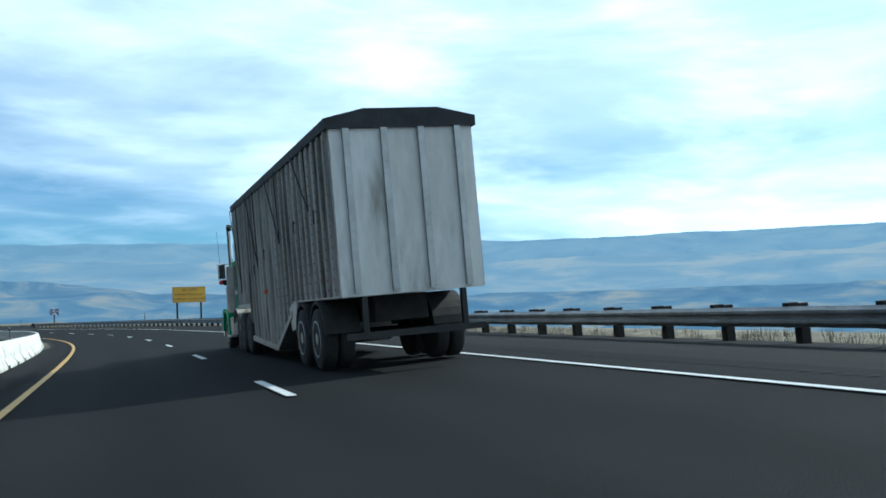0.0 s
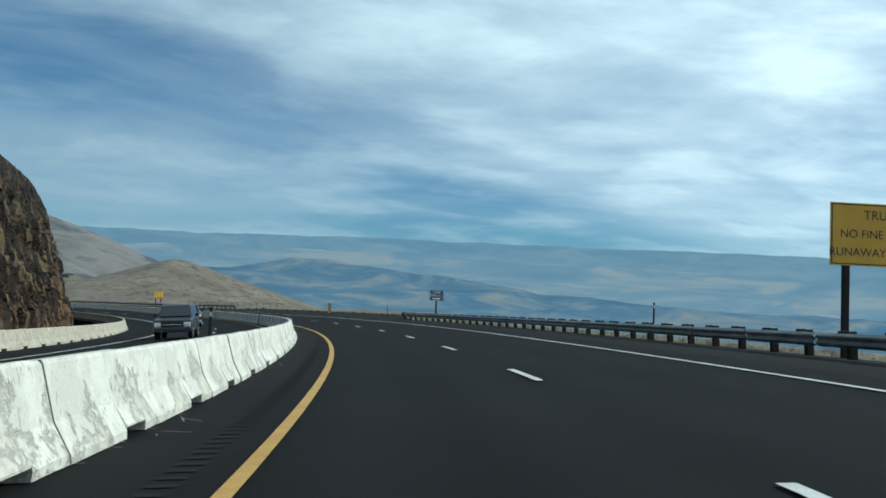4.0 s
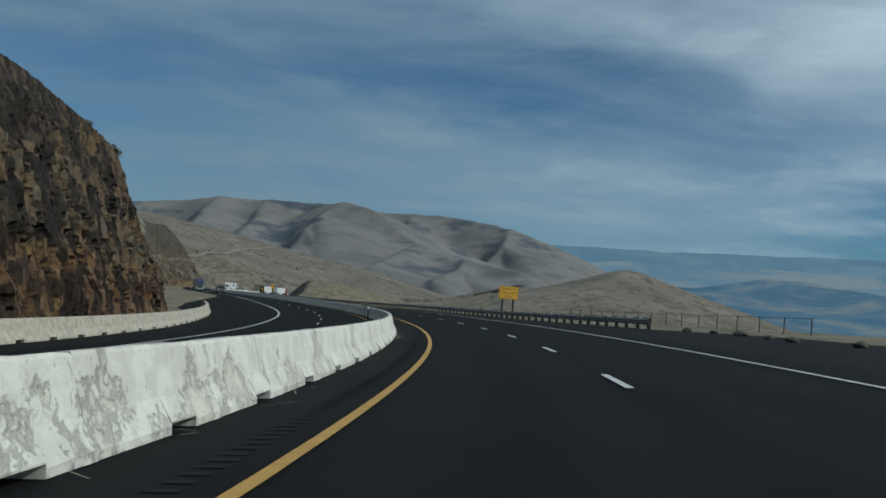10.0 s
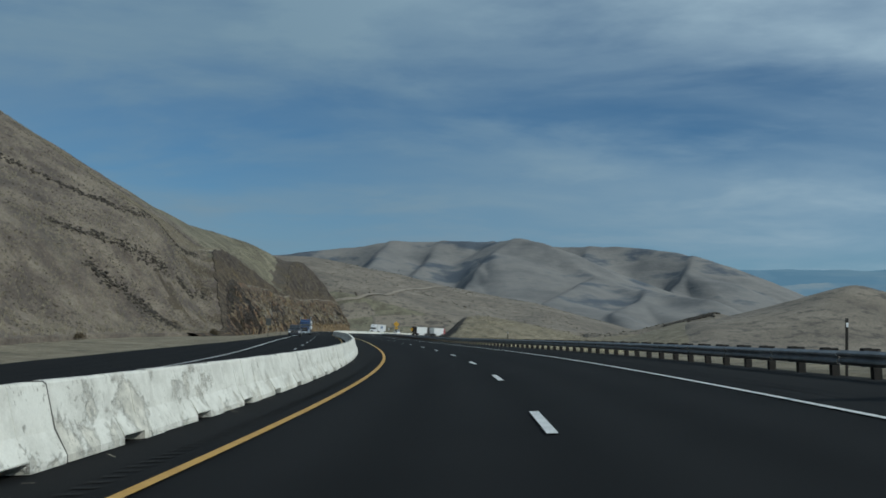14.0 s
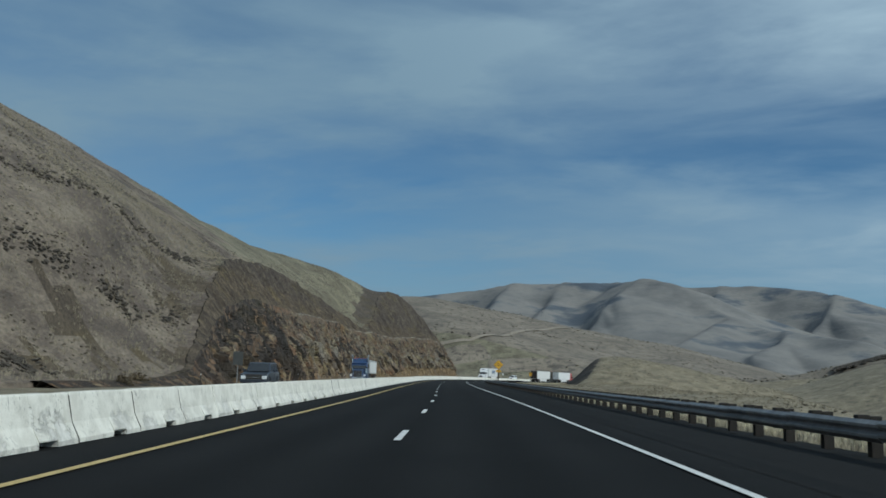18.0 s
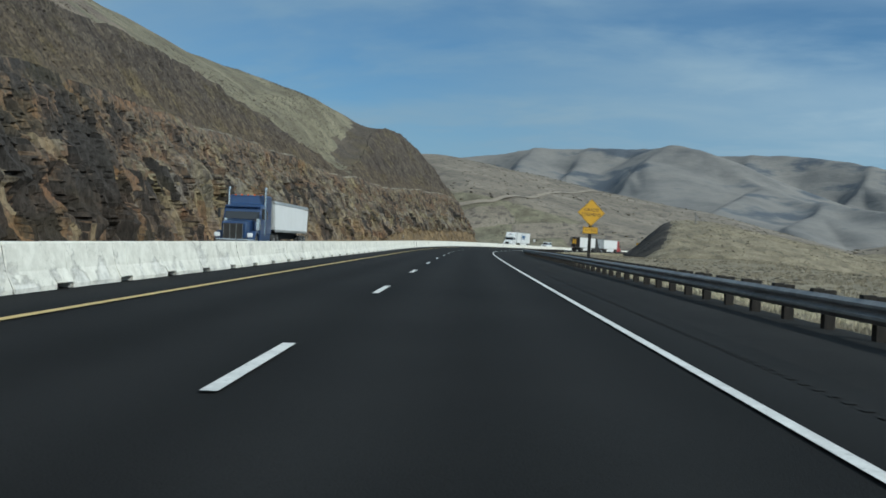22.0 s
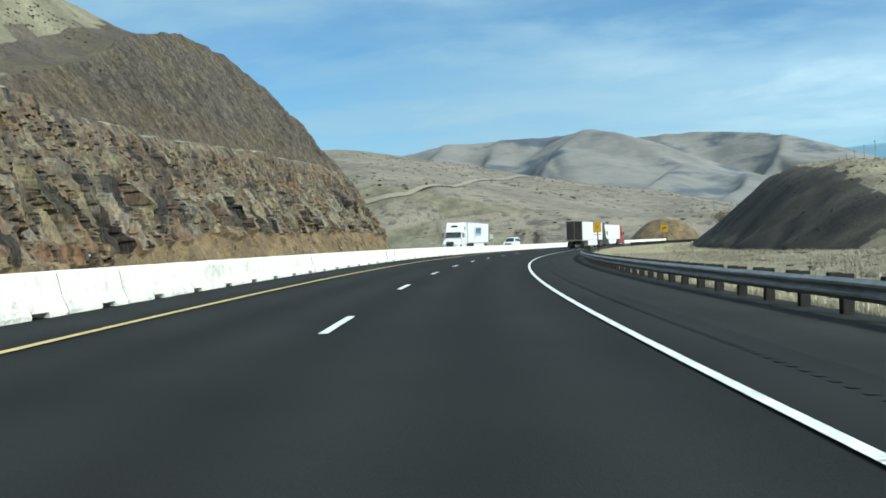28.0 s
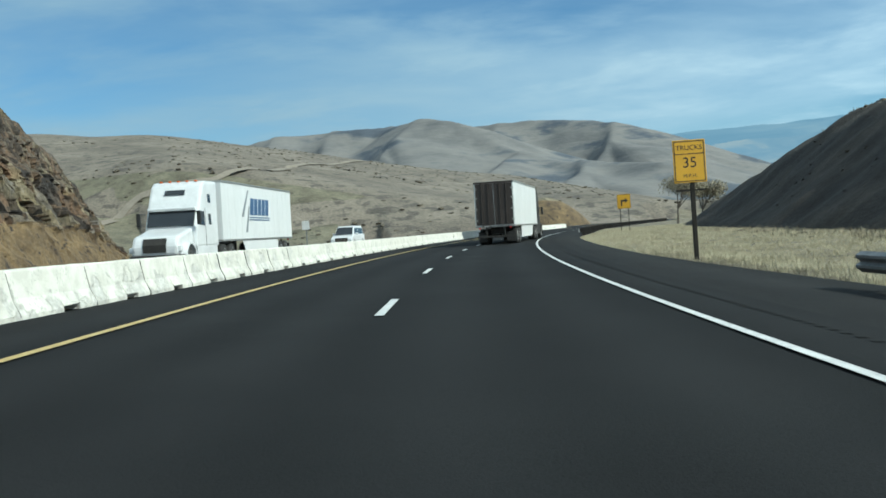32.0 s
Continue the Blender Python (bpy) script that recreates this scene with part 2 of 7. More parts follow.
def barrier_mat(name, bare, wear):
    """Concrete with thick chipped whitewash that has flaked off in patches."""
    m = bpy.data.materials.new(name)
    m.use_nodes = True
    nt = m.node_tree
    N, L = nt.nodes.new, nt.links.new
    b = nt.nodes["Principled BSDF"]
    b.inputs["Roughness"].default_value = 0.88
    tc, oi = N("ShaderNodeTexCoord"), N("ShaderNodeObjectInfo")
    ad = N("ShaderNodeVectorMath"); ad.operation = "MULTIPLY_ADD"; ad.inputs[1].default_value = (71, 53, 0)
    L(oi.outputs["Random"], ad.inputs[0]); L(tc.outputs["Object"], ad.inputs[2])

    def noi(scale, detail, rough):
        n = N("ShaderNodeTexNoise")
        n.inputs["Scale"].default_value, n.inputs["Detail"].default_value, n.inputs["Roughness"].default_value = scale, detail, rough
        L(ad.outputs[0], n.inputs["Vector"])
        return n.outputs["Fac"]

    big, chips, grain = noi(1.1, 4, 0.6), noi(11.0, 6, 0.72), noi(40, 3, 0.6)
    sp = N("ShaderNodeSeparateXYZ"); L(tc.outputs["Object"], sp.inputs[0])

    def math2(op, a, b2, clamp=False):
        n = N("ShaderNodeMath"); n.operation = op; n.use_clamp = clamp
        for i, v in enumerate((a, b2)):
            if isinstance(v, (int, float)):
                n.inputs[i].default_value = v
            else:
                L(v, n.inputs[i])
        return n.outputs[0]

    def step01(v, lo, hi):
        n = N("ShaderNodeMapRange"); n.interpolation_type = "SMOOTHSTEP"
        n.inputs["From Min"].default_value, n.inputs["From Max"].default_value = lo, hi
        L(v, n.inputs["Value"])
        return n.outputs[0]

    def blend(a, b2, f):
        n = N("ShaderNodeMix"); n.data_type = "RGBA"
        for key, v in (("A", a), ("B", b2)):
            if isinstance(v, tuple):
                n.inputs[key].default_value = (*v, 1)
            else:
                L(v, n.inputs[key])
        L(f, n.inputs["Factor"])
        return n.outputs["Result"]

    # whitewash, worn through to bare concrete in large patches with ragged edges, more on the sloping foot
    rag = math2("ADD", math2("MULTIPLY", big, 0.72), math2("MULTIPLY", chips, 0.28))
    rag = math2("ADD", rag, math2("MULTIPLY", sp.outputs["Z"], 0.13))
    coat = step01(rag, wear - 0.03, wear + 0.03)
    paint_tone = blend((0.54, 0.527, 0.475), (0.645, 0.632, 0.575), step01(noi(2.6, 5, 0.6), 0.38, 0.62))
    bare_tone = blend(tuple(v * 0.78 for v in bare), tuple(v * 1.15 for v in bare), step01(noi(3.4, 6, 0.65), 0.35, 0.65))
    col = blend(bare_tone, paint_tone, coat)
    # small flakes knocked out of the whitewash, in upright strokes
    mp = N("ShaderNodeMapping"); mp.inputs["Scale"].default_value = (1, 1, 0.45)
    L(ad.outputs[0], mp.inputs[0])
    fl = N("ShaderNodeTexNoise"); fl.inputs["Scale"].default_value, fl.inputs["Detail"].default_value, fl.inputs["Roughness"].default_value = 24, 4, 0.6
    L(mp.outputs[0], fl.inputs["Vector"])
    flakes = math2("MULTIPLY", step01(fl.outputs["Fac"], 0.585, 0.62), step01(noi(1.9, 3, 0.5), 0.46, 0.60))
    col = blend(col, tuple(v * 0.62 for v in bare), math2("MULTIPLY", flakes, 0.85))
    gm = N("ShaderNodeMapRange"); gm.inputs["To Min"].default_value, gm.inputs["To Max"].default_value = 0.84, 1.1
    L(grain, gm.inputs["Value"])
    sc = N("ShaderNodeVectorMath"); sc.operation = "SCALE"
    L(col, sc.inputs[0]); L(gm.outputs[0], sc.inputs["Scale"])
    L(sc.outputs[0], b.inputs["Base Color"])
    bn = N("ShaderNodeBump"); bn.inputs["Distance"].default_value = 0.012
    L(math2("ADD", coat, chips), bn.inputs["Height"]); L(bn.outputs[0], b.inputs["Normal"])
    return m


M_CONCRETE = barrier_mat("chipped_white_concrete", (0.53, 0.507, 0.442), 0.49)
M_CONCRETE_WHITE = barrier_mat("whitewashed_concrete", (0.54, 0.53, 0.495), 0.49)
M_CONCRETE_BARE = barrier_mat("cream_concrete", (0.40, 0.365, 0.295), 0.70)
M_JOINT = mat("grimy_joint", [(0.3, (0.05, 0.047, 0.042)), (0.7, (0.12, 0.112, 0.10))], scale=5, rough=1.0, fine=(20, 0.2))
M_GRASS = mat("dry_grass", [(0.3, (0.094, 0.079, 0.062)), (0.5, (0.150, 0.127, 0.099)), (0.7, (0.208, 0.178, 0.140))], scale=0.03, rough=1.0, bump=0.25, bump_scale=0.8, fine=(1.1, 0.5), detail=10, spots=(0.16, 0.50, 0.64, (0.074, 0.064, 0.052)))
M_VERGE = mat("dry_verge_grass", [(0.3, (0.1075, 0.0903, 0.06192)), (0.5, (0.172, 0.1462, 0.0989)), (0.7, (0.2408, 0.209, 0.1445))], scale=0.25, rough=1.0, bump=0.08, bump_scale=9, fine=(2.5, 0.4), detail=8, spots=(0.35, 0.52, 0.66, (0.092, 0.080, 0.053)))
M_HILLSIDE = mat("dry_hillside", [(0.30, (0.05635, 0.04479, 0.03612)), (0.45, (0.09752, 0.0773, 0.06068)), (0.56, (0.1445, 0.1177, 0.0903)), (0.70, (0.1987, 0.1676, 0.1264))], scale=0.11, rough=1.0, bump=0.35, bump_scale=1.3, fine=(1.6, 0.5), detail=12, stretch=(1, 1, 2.2), spots=(0.05, 0.55, 0.68, (0.0614, 0.05057, 0.03973)))
M_PALE_GRASS = mat("sunlit_pale_grass", [(0.3, (0.072, 0.063, 0.043)), (0.45, (0.113, 0.101, 0.068)), (0.6, (0.158, 0.143, 0.097)), (0.72, (0.198, 0.18, 0.124))], scale=0.13, rough=1.0, bump=0.25, bump_scale=1.6, fine=(2.2, 0.4), detail=11, spots=(0.3, 0.58, 0.66, (0.075, 0.068, 0.047)))
M_BENCH = mat("dusty_bench", [(0.38, (0.06, 0.05, 0.04)), (0.50, (0.115, 0.098, 0.074)), (0.62, (0.21, 0.185, 0.138))], scale=0.7, rough=1.0, bump=0.15, bump_scale=3, fine=(3, 0.4), detail=9)
M_DUST = mat("pale_dust", [(0.35, (0.14, 0.125, 0.10)), (0.5, (0.22, 0.20, 0.165)), (0.65, (0.30, 0.275, 0.23))], scale=0.6, rough=1.0, bump=0.08, bump_scale=4, fine=(5, 0.3), detail=8)
M_SOIL = mat("rusty_brown_soil", [(0.3, (0.0585, 0.0414, 0.027)), (0.5, (0.117, 0.0828, 0.045)), (0.7, (0.18, 0.126, 0.0648))], scale=0.35, rough=1.0, bump=0.12, bump_scale=4, fine=(3, 0.4), detail=9, spots=(0.9, 0.57, 0.64, (0.0405, 0.0306, 0.0234)))
# dark earth, with the shade of the mound's cutting face put into its colour
M_SHADED_EARTH = mat("shaded_dark_earth", [(0.3, (0.0144, 0.01188, 0.00972)), (0.5, (0.0288, 0.02304, 0.018)), (0.7, (0.0612, 0.04824, 0.03456))], scale=0.15, rough=1.0, bump=0.1, bump_scale=4, fine=(3, 0.4), detail=9)


def rock_mat(name, tones, band=None, rust=True, grain=(1, 1, 0.45)):
    """Broken basalt: each slab has its own tone, mottled by lichen and dust, with a rough grain."""
    m = bpy.data.materials.new(name)
    m.use_nodes = True
    nt = m.node_tree
    N, L = nt.nodes.new, nt.links.new
    b = nt.nodes["Principled BSDF"]
    b.inputs["Roughness"].default_value, b.inputs["Specular IOR Level"].default_value = 0.95, 0.2
    tc = N("ShaderNodeTexCoord")
    mp = N("ShaderNodeMapping"); mp.inputs["Scale"].default_value = grain
    L(tc.outputs["Object"], mp.inputs[0])

    def noi(scale, detail, rough=0.62):
        n = N("ShaderNodeTexNoise")
        n.inputs["Scale"].default_value, n.inputs["Detail"].default_value, n.inputs["Roughness"].default_value = scale, detail, rough
        L(mp.outputs[0], n.inputs["Vector"])
        return n.outputs["Fac"]

    def mixed(a, b2, f):
        mx = N("ShaderNodeMix"); mx.inputs["Factor"].default_value = f
        L(a, mx.inputs["A"]); L(b2, mx.inputs["B"])
        return mx.outputs["Result"]

    at = N("ShaderNodeAttribute"); at.attribute_name = "tone"
    mixv = mixed(mixed(at.outputs["Fac"], noi(0.16, 5, 0.55), 0.34), noi(1.1, 9, 0.68), 0.34)
    ramp = N("ShaderNodeValToRGB")
    els = ramp.color_ramp.elements
    while len(els) < len(tones):
        els.new(0.5)
    for e, (q, c) in zip(els, tones):
        e.position, e.color = q, (*c, 1)
    L(mixv, ramp.inputs[0])
    gr = N("ShaderNodeMapRange")
    gr.inputs["From Min"].default_value, gr.inputs["From Max"].default_value = 0.3, 0.7
    gr.inputs["To Min"].default_value, gr.inputs["To Max"].default_value = 0.55, 1.52
    L(noi(3.2, 6), gr.inputs["Value"])
    sc = N("ShaderNodeVectorMath"); sc.operation = "SCALE"
    L(ramp.outputs[0], sc.inputs[0]); L(gr.outputs[0], sc.inputs["Scale"])
    col = sc.outputs[0]
    # wide level zones of yellow lichen and of rusty stain
    lay = N("ShaderNodeMapping"); lay.inputs["Scale"].default_value = (1, 1, 2.6)
    L(tc.outputs["Object"], lay.inputs[0])
    for loc, tint, lo, hi in ((0.0, (1.08, 1.07, 0.90), 0.50, 0.68), (31.0, (1.12, 0.98, 0.88), 0.52, 0.68))[:2 if rust else 1]:
        sh = N("ShaderNodeVectorMath"); sh.operation = "ADD"; sh.inputs[1].default_value = (loc, loc, 0)
        L(lay.outputs[0], sh.inputs[0])
        zn = N("ShaderNodeTexNoise"); zn.inputs["Scale"].default_value, zn.inputs["Detail"].default_value = 0.13, 5
        L(sh.outputs[0], zn.inputs["Vector"])
        zr = N("ShaderNodeMapRange"); zr.interpolation_type = "SMOOTHSTEP"
        zr.inputs["From Min"].default_value, zr.inputs["From Max"].default_value = lo, hi
        L(zn.outputs["Fac"], zr.inputs["Value"])
        ml = N("ShaderNodeVectorMath"); ml.operation = "MULTIPLY"; ml.inputs[1].default_value = tint
        L(col, ml.inputs[0])
        mx = N("ShaderNodeMix"); mx.data_type = "RGBA"
        L(zr.outputs[0], mx.inputs["Factor"]); L(col, mx.inputs["A"]); L(ml.outputs[0], mx.inputs["B"])
        col = mx.outputs["Result"]
    if band:
        # a layer of another flow, by height
        sp = N("ShaderNodeSeparateXYZ"); L(tc.outputs["Object"], sp.inputs[0])
        ad = N("ShaderNodeMath"); ad.operation = "MULTIPLY_ADD"; ad.inputs[1].default_value = 5.0
        L(noi(0.12, 5), ad.inputs[0]); L(sp.outputs["Z"], ad.inputs[2])
        rp = N("ShaderNodeMapRange"); rp.interpolation_type = "SMOOTHSTEP"
        rp.inputs["From Min"].default_value, rp.inputs["From Max"].default_value = band[0] + 2.5, band[1] + 2.5
        rp.inputs["To Min"].default_value, rp.inputs["To Max"].default_value = 0.8, 0.0
        L(ad.outputs[0], rp.inputs["Value"])
        ml = N("ShaderNodeVectorMath"); ml.operation = "MULTIPLY"; ml.inputs[1].default_value = band[2]
        L(col, ml.inputs[0])
        mx = N("ShaderNodeMix"); mx.data_type = "RGBA"
        L(rp.outputs[0], mx.inputs["Factor"]); L(col, mx.inputs["A"]); L(ml.outputs[0], mx.inputs["B"])
        col = mx.outputs["Result"]
    L(col, b.inputs["Base Color"])
    bn = N("ShaderNodeBump"); bn.inputs["Distance"].default_value = 0.20
    L(noi(4.0, 6), bn.inputs["Height"]); L(bn.outputs[0], b.inputs["Normal"])
    return m


M_ROCK = rock_mat("basalt", [(0.33, (0.032, 0.029, 0.027)), (0.41, (0.066, 0.055, 0.046)), (0.46, (0.126, 0.088, 0.060)), (0.50, (0.080, 0.070, 0.060)), (0.55, (0.132, 0.112, 0.080)), (0.61, (0.170, 0.143, 0.098)), (0.68, (0.128, 0.116, 0.102))], (1.5, 5.5, (1.03, 0.93, 0.84)))
M_ROCK_DIM = rock_mat("brown_basalt", [(0.34, (0.020, 0.017, 0.015)), (0.43, (0.042, 0.034, 0.028)), (0.50, (0.098, 0.068, 0.042)), (0.56, (0.118, 0.086, 0.050)), (0.64, (0.096, 0.082, 0.062))], (0.5, 4.0, (1.12, 0.92, 0.80)))
M_ROCK_UP = rock_mat("weathered_basalt", [(0.34, (0.034, 0.0288, 0.0255)), (0.45, (0.056, 0.0468, 0.040)), (0.53, (0.075, 0.063, 0.051)), (0.63, (0.108, 0.092, 0.071))], (14.5, 18.0, (1.14, 1.08, 0.95)), rust=False, grain=(1.5, 1.5, 0.4))
# greys cooled by painted haze; blue-dark spots stand in for shaded slopes
M_FAR_HILL = mat("far_hill_hazed", [(0.34, (0.101, 0.101, 0.102)), (0.46, (0.143, 0.139, 0.134)), (0.56, (0.178, 0.170, 0.158)), (0.66, (0.210, 0.197, 0.177))], scale=0.004, rough=1.0, bump=2.0, bump_scale=0.03, fine=(0.06, 0.10), detail=9, stretch=(1, 1, 3.0), spots=(0.004, 0.50, 0.64, (0.058, 0.070, 0.088)))


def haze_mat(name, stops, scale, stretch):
    """Distant land with the haze painted into its emission colour: a plain glowing backdrop with soft streaks."""
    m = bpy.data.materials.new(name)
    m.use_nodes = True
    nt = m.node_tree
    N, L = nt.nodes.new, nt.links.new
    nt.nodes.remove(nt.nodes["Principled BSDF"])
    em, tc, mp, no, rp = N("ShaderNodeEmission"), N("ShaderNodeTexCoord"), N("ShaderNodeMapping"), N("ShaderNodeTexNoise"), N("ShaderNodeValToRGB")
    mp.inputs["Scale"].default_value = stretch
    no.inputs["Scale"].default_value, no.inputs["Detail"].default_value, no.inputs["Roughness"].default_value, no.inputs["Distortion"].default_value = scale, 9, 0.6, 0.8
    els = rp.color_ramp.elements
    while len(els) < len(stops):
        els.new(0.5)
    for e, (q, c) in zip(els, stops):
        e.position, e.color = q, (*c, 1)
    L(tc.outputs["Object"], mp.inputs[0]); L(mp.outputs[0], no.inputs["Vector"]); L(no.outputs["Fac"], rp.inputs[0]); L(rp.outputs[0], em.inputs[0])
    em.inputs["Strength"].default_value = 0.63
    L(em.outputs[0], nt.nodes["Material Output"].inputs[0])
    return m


# blue haze of each distance is put into these glowing colours
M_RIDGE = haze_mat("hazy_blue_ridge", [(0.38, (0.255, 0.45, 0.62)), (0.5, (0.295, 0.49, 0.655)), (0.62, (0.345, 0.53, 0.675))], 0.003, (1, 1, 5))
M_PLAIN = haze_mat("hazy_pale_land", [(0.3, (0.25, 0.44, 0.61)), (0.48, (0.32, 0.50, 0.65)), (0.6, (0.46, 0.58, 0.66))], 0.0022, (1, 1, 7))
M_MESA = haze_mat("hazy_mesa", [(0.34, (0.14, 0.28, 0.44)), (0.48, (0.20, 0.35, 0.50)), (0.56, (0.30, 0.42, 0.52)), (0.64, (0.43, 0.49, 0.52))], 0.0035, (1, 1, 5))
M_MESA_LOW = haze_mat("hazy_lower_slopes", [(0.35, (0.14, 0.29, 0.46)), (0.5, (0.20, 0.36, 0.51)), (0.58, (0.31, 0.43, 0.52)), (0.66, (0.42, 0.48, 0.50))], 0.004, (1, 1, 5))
M_STEEL = mat("galvanised_steel", [(0.35, (0.15, 0.154, 0.158)), (0.65, (0.245, 0.25, 0.255))], scale=2, rough=0.55, metal=0.4, fine=(12, 0.15), per_object=True)
M_WOOD_POST = mat("creosoted_wood", [(0.3, (0.009, 0.0075, 0.0065)), (0.7, (0.022, 0.018, 0.0145))], scale=3, rough=0.95, stretch=(4, 4, 0.5), bump=0.01, bump_scale=20, per_object=True)
M_SIGN_YELLOW = mat("yellow_sign_sheeting", [(0.3, (0.5084, 0.2706, 0.0123)), (0.7, (0.5904, 0.328, 0.0205))], scale=2, rough=0.5)
M_SIGN_BLUE = mat("blue_sign_sheeting", [(0.3, (0.009, 0.027, 0.099)), (0.7, (0.0126, 0.036, 0.126))], scale=2, rough=0.5)
M_BLACK = mat("black_paint", [(0.3, (0.012, 0.012, 0.012)), (0.7, (0.02, 0.02, 0.02))], scale=4, rough=0.6)
M_WHITE = mat("white_paint", [(0.3, (0.595, 0.595, 0.5865)), (0.7, (0.68, 0.68, 0.6715))], scale=0.8, rough=0.45, fine=(6, 0.06))

# ---- the road's line ----
HEAD = [(-60, 16.5), (-30, 17.1), (0, 17.7), (30, 17.5), (60, 22.6), (90, 27.9), (120, 31.5), (150, 37.7), (180, 44.3), (210, 50.0), (240, 54.7), (270, 58.7), (300, 63.4), (330, 65.8), (360, 65.6), (390, 67.1), (420, 66.5), (450, 66.4), (480, 66.0), (510, 65.1), (540, 63.1), (570, 59.9), (600, 56.8), (630, 53.0), (660, 50.0), (690, 47.0), (720, 44.0), (750, 41.0), (780, 38.0), (810, 35.0)]
BANK = [(-60, 2.2), (60, 3.2), (140, 4.5), (220, 4.8), (300, 3.6), (360, 0.9), (420, 0.9), (480, 1.2), (560, -1.0), (620, -1.8), (680, -0.6)]
RS = np.arange(-160.0, 961.0, 2.0)


def eased(table):
    v = np.interp(RS, *zip(*table))
    return np.convolve(np.pad(v, 10, mode="edge"), np.ones(21) / 21, "valid")


R_HEAD, R_BANK = eased(HEAD), eased(BANK)
R_X, R_Y = np.cumsum(-np.sin(np.radians(R_HEAD))) * 2, np.cumsum(np.cos(np.radians(R_HEAD))) * 2
R_X, R_Y = R_X - np.interp(0, RS, R_X), R_Y - np.interp(0, RS, R_Y)


def road_at(s, d, z=0.0):
    """World places at station s, d to the right of the lane line, z over the tilted road plane (arrays)."""
    s, d = np.asarray(s, float), np.asarray(d, float)
    h = np.radians(np.interp(s, RS, R_HEAD))
    k = np.tan(np.radians(np.interp(s, RS, R_BANK)))
    k = k * np.clip(1.4 - np.abs(d) / 60.0, 0, 1)
    return np.stack([np.interp(s, RS, R_X) + d * np.cos(h), np.interp(s, RS, R_Y) + d * np.sin(h), z + d * k], -1)


def road_pose(s, d, z=0.0, turn=0.0, upright=False):
    """Pose of a thing on the road: its y axis along the road."""
    p = road_at(s, d, z)
    h, b = float(np.interp(s, RS, R_HEAD)), float(np.interp(s, RS, R_BANK))
    m = Matrix.Translation(Vector(p)) @ Euler((0, 0, radians(h + turn))).to_matrix().to_4x4()
    return m if upright else m @ Euler((0, radians(-b if abs(turn) < 90 else b), 0)).to_matrix().to_4x4()


def to_road(x, y):
    """Station and offset of world places (arrays)."""
    sub = slice(0, None, 3)
    cx, cy, cs, ch = R_X[sub], R_Y[sub], RS[sub], np.radians(R_HEAD[sub])
    out_s, out_d = np.empty(len(x)), np.empty(len(x))
    for a in range(0, len(x), 4000):
        q = slice(a, a + 4000)
        dx, dy = x[q, None] - cx, y[q, None] - cy
        j = (dx * dx + dy * dy).argmin(1)
        r = np.arange(len(j))
        ex, ey, h = dx[r, j], dy[r, j], ch[j]
        out_s[q] = cs[j] - ex * np.sin(h) + ey * np.cos(h)
        out_d[q] = ex * np.cos(h) + ey * np.sin(h)
    return out_s, out_d


# ---- mesh helpers ----


def mesh_ob(name, verts, faces, material, parent=None, smooth=False):
    me = bpy.data.meshes.new(name)
    me.from_pydata([tuple(v) for v in verts], [], faces)
    me.update()
    if smooth:
        me.polygons.foreach_set("use_smooth", [True] * len(me.polygons))
    me.materials.append(material)
    ob = new(name, me)
    if parent:
        ob.parent = parent
    return ob


def grid_ob(name, P, material, smooth=True, parent=None):
    """A sheet from an array of rows x columns x 3."""
    a, b = P.shape[:2]
    i = np.arange(a * b).reshape(a, b)
    f = np.stack([i[:-1, :-1], i[:-1, 1:], i[1:, 1:], i[1:, :-1]], -1).reshape(-1, 4)
    return mesh_ob(name, P.reshape(-1, 3), f.tolist(), material, parent, smooth)


def strip(name, s0, s1, d0, d1, z, material, step=2.0, cols=1):
    s = np.linspace(s0, s1, max(2, int((s1 - s0) / step) + 1))
    d = np.linspace(d1, d0, cols + 1)
    return grid_ob(name, np.stack([road_at(s, np.full_like(s, q), z) for q in d], 1), material)


def smooth01(v, lo, hi):
    u = np.clip((v - lo) / (hi - lo), 0, 1)
    return u * u * (3 - 2 * u)


def lattice(x, y, seed):
    h = np.sin(x * 127.1 + y * 311.7 + seed * 74.7) * 43758.5453
    return h - np.floor(h)


def vnoise(x, y, seed=0):
    xi, yi = np.floor(x), np.floor(y)
    u, v = x - xi, y - yi
    u, v = u * u * (3 - 2 * u), v * v * (3 - 2 * v)
    a, b = lattice(xi, yi, seed), lattice(xi + 1, yi, seed)
    c, e = lattice(xi, yi + 1, seed), lattice(xi + 1, yi + 1, seed)
    return (a * (1 - u) + b * u) * (1 - v) + (c * (1 - u) + e * u) * v


def fbm(x, y, octaves=5, seed=0, gain=0.5):
    t, a, n = 0, 1.0, 0
    for o in range(octaves):
        t, n = t + a * vnoise(x * 2 ** o, y * 2 ** o, seed + o), n + a
        a *= gain
    return t / n


def table(*pts):
    xs, ys = zip(*pts)
    return lambda s: np.interp(s, xs, ys)


RAIL = table((-160, 7.6), (60, 7.7), (150, 7.7), (165, 11.0), (214, 11.0), (226, 8.9), (240, 8.2), (254, 7.5), (275, 7.0), (330, 7.0), (450, 7.2), (500, 7.4), (640, 7.1), (660, 6.4), (700, 6.2), (725, 7.6), (960, 7.6))
LIFT = table((-160, 0.18), (960, 0.20))
RAIL_Z = table((-160, -0.30), (150, -0.30), (165, -0.15), (226, -0.18), (255, -0.22), (960, -0.24))


# ---- the land ----
EX, EY = -227.0, 249.0            # a place in the middle of the way, from which far hills are laid out


